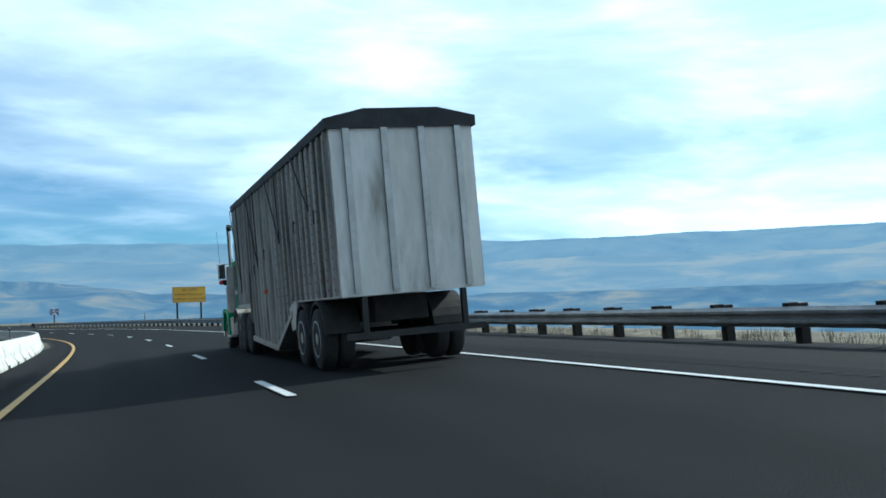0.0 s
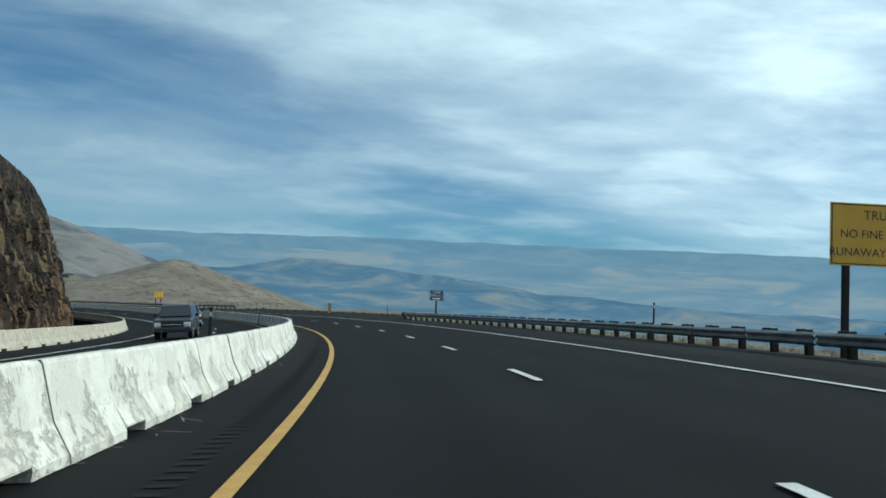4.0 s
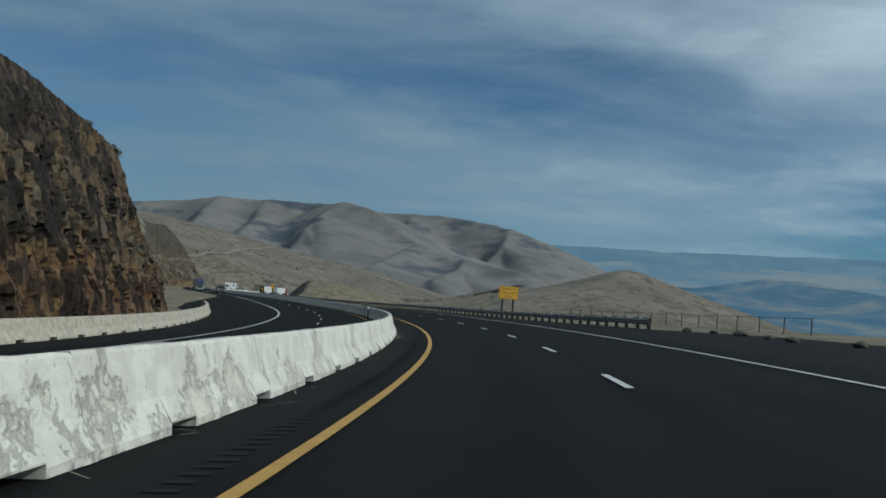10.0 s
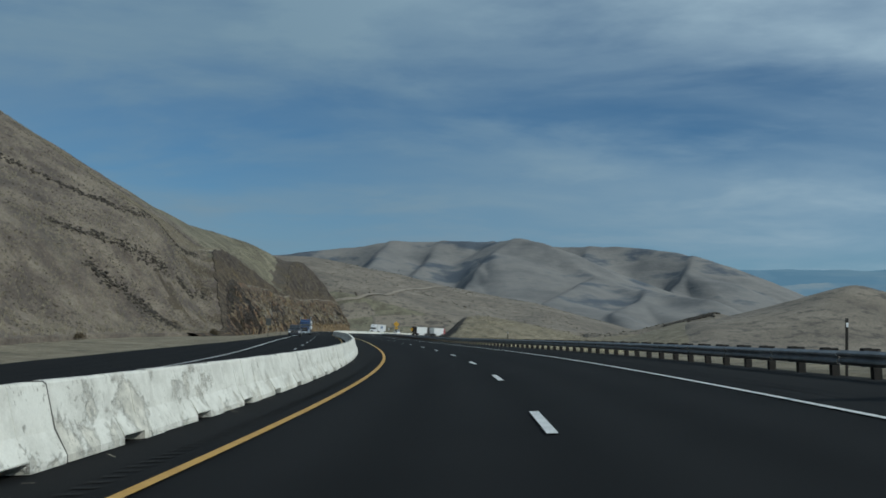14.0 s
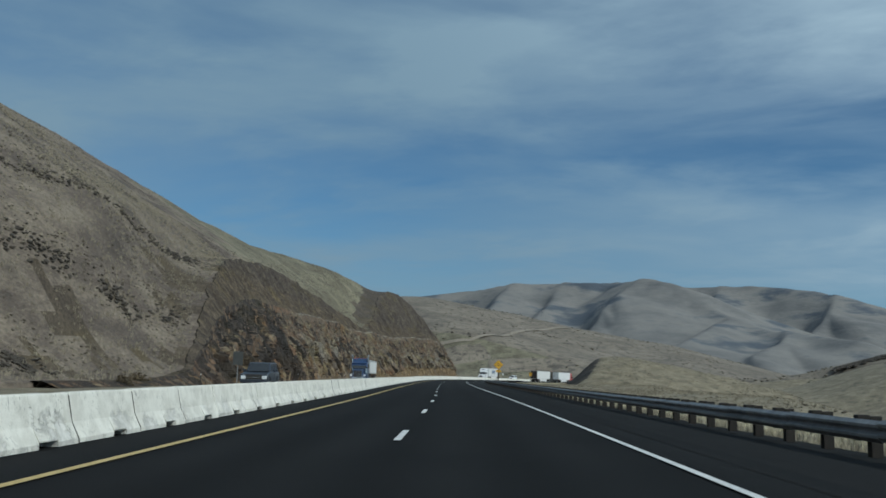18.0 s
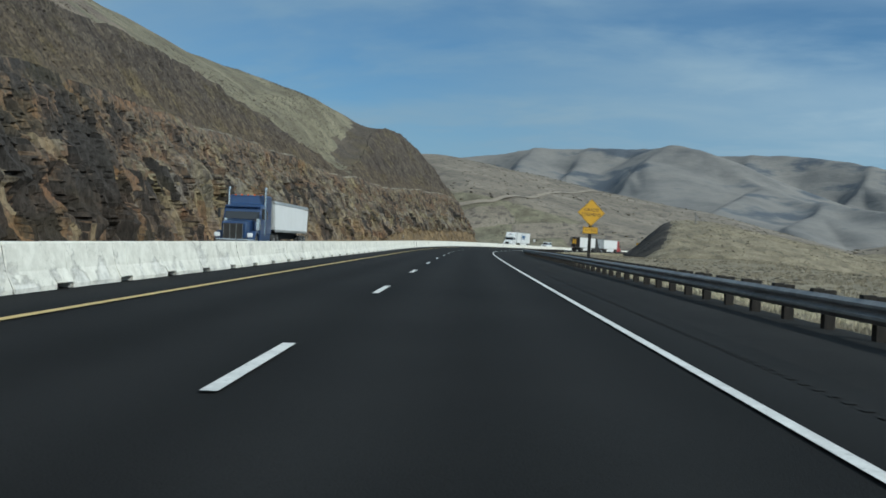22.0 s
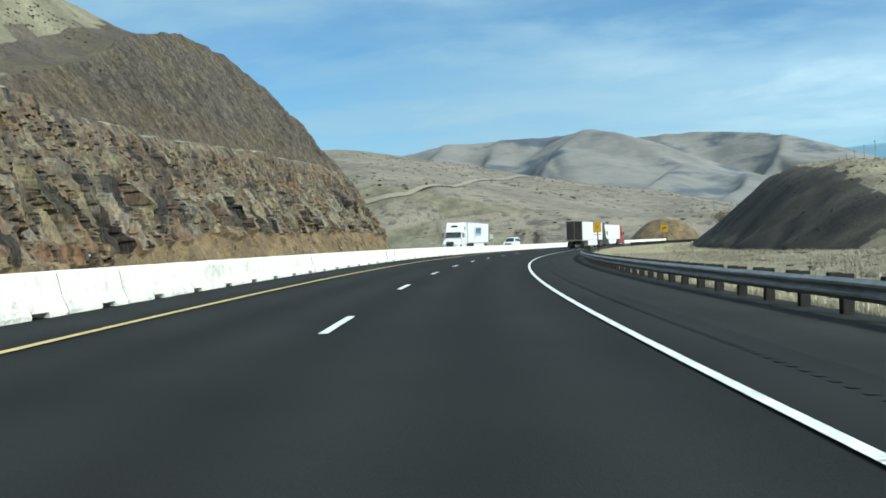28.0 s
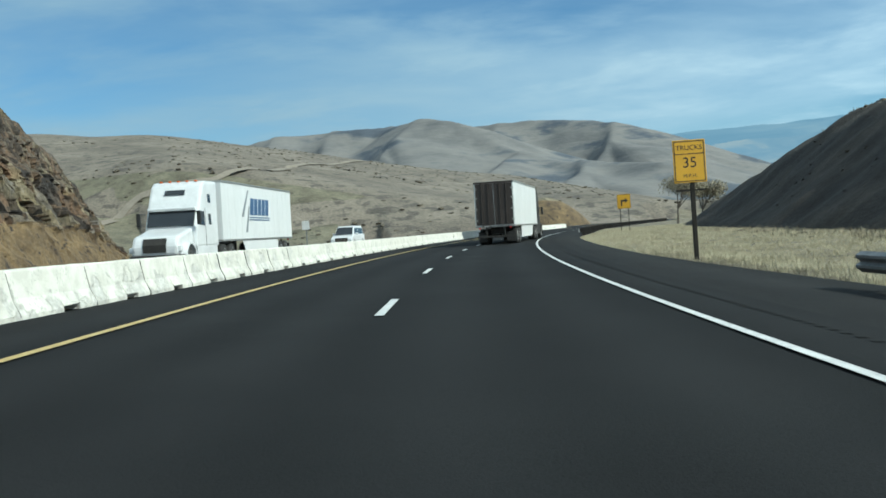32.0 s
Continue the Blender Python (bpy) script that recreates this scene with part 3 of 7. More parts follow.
def far(az, dist, el):
    a = radians(az)
    return (EX - math.sin(a) * dist, EY + math.cos(a) * dist, 1.1 + dist * math.tan(radians(el)))


KNOLL = ((-633, 655, 8.9), (-623, 708, 23.8))
# ridge lines: chains of places, slope of their flanks
CHAINS = []


def ridge(left, right, *places):
    """A crest line through places, with the slope of its left and right flanks."""
    CHAINS.append((list(places), left, right))


ridge(0.3, 0.95, (-3143, 1221, 227), (-3109, 1319, 238), (-3044, 1480, 264), (-3008, 1559, 277), (-2922, 1612, 290), (-2895, 1665, 297), (-2841, 1761, 302), (-2743, 1818, 302), (-2740, 1915, 305))
ridge(0.45, 0.60, (-2740, 1915, 305), (-2539, 1852, 296), (-2485, 1851, 295), (-2427, 1854, 284), (-2369, 1856, 262), (-2272, 1853, 222), (-2151, 1841, 180), (-2050, 1821, 152), (-1952, 1796, 133), (-1855, 1768, 121), (-1724, 1741, 108), (-1599, 1704, 96))
# spurs of the dome and of the plateau: one flank gentle and sunlit, the other steep and shaded
ridge(0.36, 1.2, (-2915, 1640, 297), (-2790, 1525, 246), (-2560, 1372, 176), (-2420, 1290, 132))
ridge(0.40, 1.2, (-2823, 1770, 300), (-2690, 1650, 232), (-2412, 1430, 146), (-2300, 1360, 112))
ridge(0.34, 1.15, (-2525, 1852, 294), (-2417, 1700, 238), (-2287, 1575, 178), (-2186, 1494, 132), (-2090, 1420, 98))
ridge(0.40, 1.2, (-3095, 1380, 244), (-2980, 1290, 206), (-2800, 1190, 168))
ridge(0.32, 1.15, (-2101, 1831, 166), (-1968, 1660, 132), (-1817, 1480, 92), (-1707, 1358, 64))
ridge(0.34, 1.15, (-1850, 1768, 121), (-1720, 1630, 90), (-1600, 1459, 55))
# the further hill
ridge(0.4, 0.75, (-3070, 2298, 334), (-3013, 2373, 344), (-2919, 2439, 343), (-2821, 2520, 345), (-2711, 2560, 334), (-2613, 2583, 319), (-2529, 2590, 298), (-2452, 2589, 269), (-2364, 2595, 233), (-2262, 2612, 185), (-2087, 2613, 131), (-1931, 2719, 75))
ridge(0.36, 1.2, (-2900, 2445, 338), (-2760, 2290, 268), (-2640, 2150, 210))
ridge(0.38, 1.2, (-2519, 2584, 295), (-2396, 2433, 228), (-2320, 2300, 165))
ridge(0.35, 0.33, (-2229, 1237, 75), (-2140, 1286, 111), (-2061, 1313, 117), (-1994, 1336, 109), (-1926, 1359, 93), (-1858, 1379, 79), (-1755, 1405, 62), (-1641, 1438, 39), (-1519, 1471, 15))
# the tan slope beyond the bend
ridge(0.22, 0.22, (-1250, 330, 95), (-1104, 528, 78), (-1105, 672, 68), (-1080, 758, 54), (-1048, 853, 33), (-1025, 930, 8), (-980, 1020, -20))
ridge(0.25, 0.25, (-1104, 600, 74), (-840, 520, 34), (-730, 480, 12))
ridge(0.25, 0.25, (-1048, 853, 33), (-800, 690, 12), (-720, 620, 8))
# a bare cone and a low knoll across the ravine, below the overlook
ridge(0.29, 0.32, (-440, 610, 27), (-475, 690, 17), (-500, 790, 0))
ridge(0.29, 0.32, (-440, 610, 27), (-425, 570, 18), (-380, 520, -2))
ridge(0.30, 0.30, (KNOLL[0][0], KNOLL[0][1], KNOLL[0][2]), (KNOLL[1][0], KNOLL[1][1], KNOLL[1][2]), (-650, 800, 8))
ridge(0.35, 0.35, (-425, 498, 2), (-470, 530, 3), (-380, 470, -3))


SPUR = 30.0


def land_height(x, y):
    """Height of the open land."""
    az = np.degrees(np.arctan2(-(x + 60), y - 40))
    r = np.hypot(x - EX, y - EY)
    bend = 34 * smooth01(r, 1200, 1700)
    x, y = x + bend * (fbm(x / 190, y / 190, 3, 27) - 0.5), y + bend * (fbm(x / 190, y / 190, 3, 29) - 0.5)
    base = -75 + 75 * smooth01(az, 38, 66) - 35 * smooth01(r, 400, 2500) * smooth01(az, 60, 30)
    base = base + 10 * (fbm(x / 300, y / 300, 4, 3) - 0.5)
    h = base
    for n_chain, (pts, slope_l, slope_r) in enumerate(CHAINS):
        best = np.full_like(x, -1e4)
        run = 0.0
        for (x0, y0, z0), (x1, y1, z1) in zip(pts, pts[1:]):
            ux, uy = x1 - x0, y1 - y0
            px, py = x - x0, y - y0
            w = np.clip((px * ux + py * uy) / (ux * ux + uy * uy), 0, 1)
            dd = np.hypot(px - w * ux, py - w * uy)
            side = (ux * py - uy * px) / np.maximum(dd * math.hypot(ux, uy), 1.0)
            slope = slope_r + (slope_l - slope_r) * smooth01(side, -0.5, 0.5)
            crest = z0 + w * (z1 - z0)
            rnd = np.where(crest > 40, 0.035, 0.012) * np.maximum(crest + 120, 60)
            fall = slope * (np.sqrt(dd * dd + (rnd / slope) ** 2 * 0.6) - rnd / slope * 0.775)
            # spurs and gullies that run down from the crest
            u = (run + w * math.hypot(ux, uy)) / 330 + 0.25 * (fbm(x / 260, y / 260, 3, 63) - 0.5) + 3.7 * n_chain
            spur = 1 - np.abs(2 * (u - np.floor(u)) - 1) ** 1.5
            spur = (spur - 0.5) * (0.4 + 0.9 * lattice(np.floor(u), 0 * u, 64))
            best = np.maximum(best, crest - fall + SPUR * spur * smooth01(fall, 6, 60) * smooth01(r, 900, 1500))
            run += math.hypot(ux, uy)
        k = 8.0
        h = np.where(best > h + 40, best, np.where(h > best + 40, h, k * np.log(np.exp(np.clip((h - best) / k, -30, 30)) + 1) + best))
    amp = smooth01(r, 300, 1800)
    gully = np.abs(fbm(x / 420, y / 420, 4, 11) - 0.5) * 2
    return h + amp * (5 * (fbm(x / 210, y / 210, 5, 5) - 0.5) - 16 * (0.10 - gully).clip(0)) + (1 - amp) * 2.0 * (fbm(x / 40, y / 40, 4, 8) - 0.5)


FOOT = [(-160, 20.5), (150, 20.8), (190, 21.2), (215, 21.2), (235, 21.6), (250, 22.2), (262, 22.4), (280, 25), (300, 29), (360, 29), (385, 27), (420, 23), (600, 24), (660, 27), (690, 31), (710, 36), (730, 45), (750, 58), (800, 75), (960, 85)]
CAP = [(-160, 14), (150, 13), (225, 12), (250, 9), (266, 9), (300, 32), (345, 55), (540, 60), (560, 54), (580, 46), (610, 40), (640, 38), (655, 35), (672, 29), (690, 20), (706, 12), (725, 4), (760, 0), (960, 0)]
NAT = [(-160, -10), (240, -10), (262, 0), (285, 26), (350, 28), (385, 24), (440, 8), (600, 8), (625, 1), (660, -2), (690, 14), (720, 34), (760, 50), (960, 70)]



def left_hill(s, d):
    """The natural slope to the left of the road (d negative)."""
    a = np.abs(d)
    cap, nat = np.interp(s, *zip(*CAP)), np.interp(s, *zip(*NAT))
    z = 0.63 * (a - nat)
    z = cap - np.log1p(np.exp(np.clip((cap - z) / 4.0, -30, 30))) * 4.0
    z = np.where(a < np.interp(s, *zip(*FOOT)) - 0.5, -0.5, z)
    return np.maximum(z, -0.5) + 1.6 * (fbm(s / 14 + 3, d / 14, 4, 21) - 0.5) * smooth01(a, 34, 60)


def right_side(s, d):
    """The ground beyond the right shoulder."""
    edge = RAIL(s) + 0.6
    steep = -0.25 - 0.45 * np.maximum(d - 10.5, 0)
    look = -0.25 - 0.45 * np.maximum(d - 17, 0)
    field = -0.35 - 1.3 * smooth01(d, 9, 16) + 0.045 * np.maximum(d - 16, 0)
    verge = -0.3 + 0.02 * np.maximum(d - 12, 0)
    a = smooth01(s, 140, 165) * (1 - smooth01(s, 245, 262))
    b = smooth01(s, 300, 470)
    c = smooth01(s, 540, 590)
    z = steep * (1 - a) + look * a
    z = z * (1 - b) + field * b
    z = z * (1 - c) + verge * c
    z = np.where(d < edge, RAIL_Z(s) - 0.30, np.minimum(z + LIFT(s), RAIL_Z(s) + LIFT(s) - 0.06 + 0.35 * np.maximum(d - edge - 3, 0)))
    return np.maximum(z, -60)


def near_height(x, y, s, d):
    g = land_height(x, y)
    near = np.where(d < 0, left_hill(s, d), right_side(s, d))
    w = smooth01(np.abs(d), np.where(d < 0, 110, 45), np.where(d < 0, 260, 110))
    w = np.maximum(w, smooth01(s, 880, 950))
    return near * (1 - w) + g * w


def build_ground():
    az = np.concatenate([np.arange(-40, 36, 0.4), np.arange(36, 76, 0.16), np.arange(76, 112, 0.5), np.arange(112, 320.1, 4)])
    rr = np.concatenate([np.geomspace(12, 1300, 130), np.arange(1318, 3500, 18.0), np.geomspace(3550, 4700, 12)])
    A, Rr = np.meshgrid(np.radians(az), rr, indexing="ij")
    x, y = (EX - np.sin(A) * Rr).ravel(), (EY + np.cos(A) * Rr).ravel()
    s, d = to_road(x, y)
    z = near_height(x, y, s, d)
    inside = (np.abs(d) < 125) & (s > -158) & (s < 955)
    z = z - 7.0 * (1 - smooth01(d, 85, 122)) * (inside & (d >= 0))
    left = (d < 0) & (d > -250) & (s > -58) & (s < 900)
    w = smooth01(-d, 190, 240)
    z = np.where(left, -5.0 * (1 - w) + (z - 1.0) * w, z)
    P = np.stack([x, y, z], -1).reshape(len(az), len(rr), 3)
    ob = grid_ob("ground", P, M_GRASS)
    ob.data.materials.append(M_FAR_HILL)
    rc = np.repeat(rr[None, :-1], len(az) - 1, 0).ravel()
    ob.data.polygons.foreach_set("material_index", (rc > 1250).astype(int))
    tagged(ob, "rolling hills of dry tan grass beyond the highway, the far ones haze-tinted", "hills", kind="structure")


build_ground()


def side_sheet(name, d_list, s0, s1, step, material, height, label, category):
    s = np.arange(s0, s1 + 0.1, step)
    D = np.asarray(d_list, float)
    S2, D2 = np.meshgrid(s, D, indexing="ij")
    p = road_at(S2.ravel(), D2.ravel())
    z = height(p[:, 0], p[:, 1], S2.ravel(), D2.ravel())
    k = p[:, 2] * (1 - smooth01(np.abs(D2.ravel()), 14, 45))
    p[:, 2] = z + k
    P = p.reshape(len(s), len(D), 3)
    if D[0] < D[-1]:
        P = P[:, ::-1]
    return tagged(grid_ob(name, P, material), label, category, kind="structure")


vr = side_sheet("verge_right", np.concatenate([[6.6, 7.6], np.arange(8.6, 40, 1.4), np.arange(42, 126, 6)]), -150, 940, 3.0, M_VERGE,
           near_height, "sloping verge of pale dry grass beside the guardrail", "verge")
vr.data.materials.append(M_GRASS)
nv = len(vr.data.polygons) // 363
vr.data.polygons.foreach_set("material_index", [int(k % nv < nv - 8 and k // nv < 185 + 14 * math.sin(k % nv * 0.9) + 9 * math.sin(k % nv * 2.3)) for k in range(len(vr.data.polygons))])

# far blue ridge and mesas, plain and hazy


def backdrop(name, az0, az1, dist, profile, depth, material, label, seed, rag=0.22, base=-130):
    az = np.arange(az0, az1 + 0.01, 0.12)
    el = np.interp(az, *zip(*sorted(profile)))
    crest = dist * np.tan(np.radians(el))
    jag = dist * np.tan(np.radians(rag)) * (fbm(az / 2.2, az * 0 + seed, 6, seed) - 0.5)
    rows = []
    for k in np.linspace(0, 1, 16):
        r = dist - depth * k
        zz = crest * (1 - k) + base * k + jag * (1 - k) ** 6
        a = np.radians(az)
        rows.append(np.stack([EX - np.sin(a) * r, EY + np.cos(a) * r, zz], -1))
    return tagged(grid_ob(name, np.stack(rows, 1), material), label, "ridge", kind="structure")


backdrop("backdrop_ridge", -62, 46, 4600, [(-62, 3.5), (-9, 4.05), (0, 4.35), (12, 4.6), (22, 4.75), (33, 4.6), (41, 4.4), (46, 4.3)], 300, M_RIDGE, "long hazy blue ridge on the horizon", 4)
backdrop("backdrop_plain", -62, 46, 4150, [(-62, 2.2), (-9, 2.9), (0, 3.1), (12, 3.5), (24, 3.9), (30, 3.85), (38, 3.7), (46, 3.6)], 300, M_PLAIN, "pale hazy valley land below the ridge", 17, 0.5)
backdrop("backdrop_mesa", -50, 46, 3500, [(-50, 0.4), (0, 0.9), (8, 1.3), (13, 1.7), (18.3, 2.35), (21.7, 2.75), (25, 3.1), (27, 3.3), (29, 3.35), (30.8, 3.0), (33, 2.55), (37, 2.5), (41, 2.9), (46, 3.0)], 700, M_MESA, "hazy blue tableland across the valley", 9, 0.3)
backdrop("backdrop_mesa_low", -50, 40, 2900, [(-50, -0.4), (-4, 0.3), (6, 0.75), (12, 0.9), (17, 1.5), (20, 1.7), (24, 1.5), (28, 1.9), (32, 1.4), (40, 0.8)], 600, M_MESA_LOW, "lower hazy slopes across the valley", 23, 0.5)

# ---- the rock cuts ----


def rock_face(name, s0, s1, foot, top, material, label, step=0.19, rows=76, rough=1.0, seed=0, column=1.5, soil=None, cap=3.2, fine_from=0.62, riser=3.6, dark=None):
    """A cut of columnar basalt between a foot line and a top line: functions of s that give (d, z).
    Broad broken slabs below, finer splintered rock from the share fine_from of its height upwards."""
    s = np.arange(s0, s1, step)
    u = np.linspace(0, 1, rows)
    (fd, fz), (td, tz) = foot(s), top(s)
    S2, U2 = np.meshgrid(s, u, indexing="ij")
    # upright risers with short setbacks between them, rather than one even slope
    def risers(high, sd):
        n = np.maximum(np.round(hgt_line.max() / high), 2)
        ph = U2 * n + 1.6 * (fbm(S2 / 5.0, U2 * 2.0, 3, sd) - 0.5) + 0.5 * (lattice(np.floor(S2 / (column * 0.8)), 0 * S2, sd + 1) - 0.5)
        return np.clip((np.floor(ph) + smooth01(ph - np.floor(ph), 0.62, 1.0)) / n, 0, 1)

    hgt_line = np.maximum(tz - fz, 0.1)
    lean = 0.72 * U2 + 0.28 * risers(riser, seed + 90)
    lean = lean + (U2 - lean) * smooth01(U2, 0.9, 1.0) + (U2 - lean) * smooth01(U2, 0.06, 0.0)
    D2 = fd[:, None] * (1 - lean) + td[:, None] * lean
    Z2 = fz[:, None] * (1 - U2) + tz[:, None] * U2
    hgt = np.maximum(tz - fz, 0.0)[:, None]

    def facets(width, tall, sd, slant):
        """Broken rock: irregular flat facets, each standing out and turned in its own way, with open clefts between some.
        Gives how far the face stands out, in shares of the width, and each facet's own tone."""
        wob = fbm(S2 / (width * 1.6), Z2 / (tall * 0.9), 3, sd) - 0.5
        a = (S2 + slant * Z2) / width + 0.55 * wob
        c = Z2 / tall + 0.35 * wob
        ia, ic = np.floor(a), np.floor(c)
        first, second = np.full_like(a, 9.0), np.full_like(a, 9.0)
        fa, fc, ka, kc = a * 0, a * 0, a * 0, a * 0
        for da in (-1, 0, 1):
            for dc in (-1, 0, 1):
                na, nc = ia + da, ic + dc
                pa, pc = a - na - lattice(na, nc, sd + 1), c - nc - lattice(na, nc, sd + 2)
                dist = np.abs(pa) + np.abs(pc)
                near = dist < first
                second = np.where(near, first, np.minimum(second, dist))
                first = np.where(near, dist, first)
                fa, fc, ka, kc = np.where(near, pa, fa), np.where(near, pc, fc), np.where(near, na, ka), np.where(near, nc, kc)
        out = 0.85 * (lattice(ka, kc, sd + 3) - 0.5) + 1.5 * (lattice(ka, kc, sd + 4) - 0.5) * fa + 0.7 * (lattice(ka, kc, sd + 5) - 0.5) * fc
        cleft = ((second - first) < 0.16) * (lattice(ka, kc, sd + 6) > 0.40) * (np.abs(fa) > 0.7 * np.abs(fc))
        return out * width, lattice(ka, kc, sd + 7), 0.55 * cleft * width

    A, B, C = facets(column, column * 2.3, seed + 50, 0.10), facets(column * 0.45, column * 1.1, seed + 60, -0.05), facets(column * 0.24, column * 0.75, seed + 70, 0.03)
    big = fbm(S2 / 16, Z2 / 22, 4, seed + 3) - 0.5
    fine = fbm(S2 / 0.7, Z2 / 0.7, 3, seed + 4) - 0.5
    split = smooth01(U2 + 0.35 * (fbm(S2 / 11, Z2 / 5, 4, seed + 13) - 0.5), fine_from - 0.04, fine_from + 0.05)
    out = rough * ((1 - split) * (0.80 * A[0] + 0.75 * B[0] + 0.5 * C[0]) + split * (0.15 * A[0] + 0.6 * B[0] + 1.0 * C[0]) + 2.2 * big + 0.12 * fine)
    out = out - 0.25 * rough * split * column / 1.5
    tone = np.where(split < 0.5, 0.58 * A[1] + 0.42 * B[1], 0.22 + 0.5 * (0.5 * B[1] + 0.5 * C[1]))
    tone = 0.47 + 1.35 * (tone - 0.5)
    if dark:
        # darker rock where the cut begins
        tone = tone - dark[2] * (1 - smooth01(S2 + 14 * (fbm(S2 / 9, Z2 / 9, 3, 14) - 0.5), dark[0], dark[1]))
    low = np.zeros_like(U2, bool)
    if soil:
        line = np.interp(s, [560, 600, 625, 745], [0, 0.06, 0.25, 0.31])[:, None] + 0.10 * (fbm(S2 / 3.0, U2 * 3, 4, seed + 9) - 0.5)
        low = U2 < line
        out = np.where(low, 0.25 * out + 0.45 * fine, out)
    out = out * np.clip((1 - U2) * 5 + 0.4, 0, 1)
    if cap < 1:
        out = out * np.clip((1 - U2) * 9, 0, 1)
    out = out * np.clip(hgt / 7.0, 0, 1) * np.minimum(1, 6 * U2 + 0.15)
    # facets taper downwards: nothing hangs over far
    dz = hgt[:, 0] / rows
    for k in range(rows - 2, -1, -1):
        out[:, k] = np.maximum(out[:, k], out[:, k + 1] - 1.3 * dz)
    # upright clefts
    out = out - rough * ((1 - split) * (A[2] + 0.7 * B[2]) + split * 0.8 * (B[2] + C[2])) * np.clip(hgt / 7.0, 0, 1) * np.clip(8 * (1 - U2), 0, 1) * np.clip(8 * U2, 0, 1) * ~low
    p = road_at(S2.ravel(), (D2 + out).ravel())
    bankz = p[:, 2] * (1 - smooth01(np.abs(D2.ravel()), 14, 45))
    p[:, 2] = Z2.ravel() + bankz + (0.1 * rough * fine * np.clip(hgt / 8.0, 0, 1)).ravel()
    P = p.reshape(len(s), rows, 3)
    rim = road_at(s, D2[:, -1] - cap)
    rim[:, 2] = P[:, -1, 2] - 0.4
    P = np.concatenate([P, rim[:, None]], 1)
    ob = grid_ob(name, P, material, smooth=False)
    t = np.zeros((len(s) - 1, rows))
    t[:, :-1] = tone[:-1, :-1]
    ob.data.attributes.new("tone", "FLOAT", "FACE").data.foreach_set("value", t.ravel())
    if soil:
        ob.data.materials.append(soil)
        k = np.zeros((len(s) - 1, rows), int)
        k[:, :-1] = low[:-1, :-1]
        ob.data.polygons.foreach_set("material_index", k.ravel())
    return tagged(ob, label, "cliff", kind="structure")


def foot_line(s):
    return -np.interp(s, *zip(*FOOT)), np.full_like(s, -0.5)


CUT1 = table((-160, 13), (150, 12.4), (180, 12.2), (200, 12.6), (215, 12.8), (224, 12.8), (232, 12.6), (240, 12.4), (247, 12.1), (250.5, 11.4), (252.5, 9.4), (254.5, 6.9), (259, 6.1), (263, 5.0), (268, 3.0), (272, 1.2), (278, 0), (960, 0))
LOW_T = table((-160, 0), (414, 0), (428, 1.2), (440, 4.8), (457, 9.6), (480, 12.3), (560, 12.6), (590, 11.8), (610, 12.2), (624, 11.4), (640, 12.4), (660, 13.4), (680, 14.2), (705, 13.6), (715, 11.5), (722, 8), (730, 3.5), (740, 0), (960, 0))
UP_T = table((-160, 0), (428, 0), (440, 0.8), (454, 2.4), (466, 4.2), (482, 6.3), (500, 7.7), (523, 9.2), (540, 8.2), (553, 7.0), (566, 5.5), (586, 3.9), (595, 1.4), (602, 0.3), (609, 2.6), (617, 5.0), (625, 7.4), (634, 10.8), (642, 13.2), (650, 15.0), (660, 16.3), (668, 16.4), (676, 15.4), (684, 12.9), (692, 9.4), (700, 6.2), (708, 3.2), (717, 0.5), (721, 0), (960, 0))




def LOW(s):
    h = LOW_T(s)
    return h + (1.2 * (fbm(s / 9.0, 0 * s + 2, 4, 71) - 0.5) + 0.3 * (fbm(s / 1.3, 0 * s + 8, 3, 72) - 0.5)) * np.minimum(1, h / 8)


def low_top(s):
    return foot_line(s)[0] - 1.5 - 0.42 * LOW_T(s) + 1.2 * (fbm(s / 2.2, 0 * s + 4, 3, 73) - 0.5), LOW(s)


def UP(s):
    h = UP_T(s)
    return h + 0.5 * (fbm(s / 9.0, 0 * s + 5, 3, 77) - 0.5) * np.minimum(1, h / 6)


def bench(s):
    d, z = low_top(s)
    w = 0.15 + 0.85 * smooth01(s, 462, 500)
    return d - (0.35 + 0.8 * fbm(s / 4, 0 * s, 4, 33)) * w, z + np.minimum(0.3, 0.2 * LOW(s)) * w


def up_top(s):
    d, z = bench(s)
    return d - 0.6 - 0.62 * UP(s), z + UP(s)


rock_face("cliff_near", 40, 284, foot_line, lambda s: (foot_line(s)[0] - 0.8 - 0.25 * CUT1(s), CUT1(s)), M_ROCK_DIM,
          "tall dark brown basalt road cut with rough columns", seed=5, rough=0.8, column=0.95, fine_from=0.75, dark=(236, 252, 0.22))
rock_face("cliff_lower", 396, 745, foot_line, low_top, M_ROCK, "orange and grey columnar basalt road cut over brown soil", seed=8, soil=M_SOIL, cap=0.5, rough=1.1, column=1.7, step=0.17, rows=88, dark=(468, 512, 0.30))
bench_ob = rock_face("cliff_bench", 396, 745, low_top, bench, M_BENCH, "narrow grassy bench along the rock cut", step=1.0, rows=6, rough=0.2, seed=9, cap=0.3)
bench_ob.data.materials.append(M_ROCK_UP)
bench_s = np.repeat(np.arange(396, 744, 1.0), 6)[:len(bench_ob.data.polygons)]
bench_ob.data.polygons.foreach_set("material_index", (bench_s + 30 * fbm(bench_s / 9, 0 * bench_s, 3, 39) < 535).astype(int))
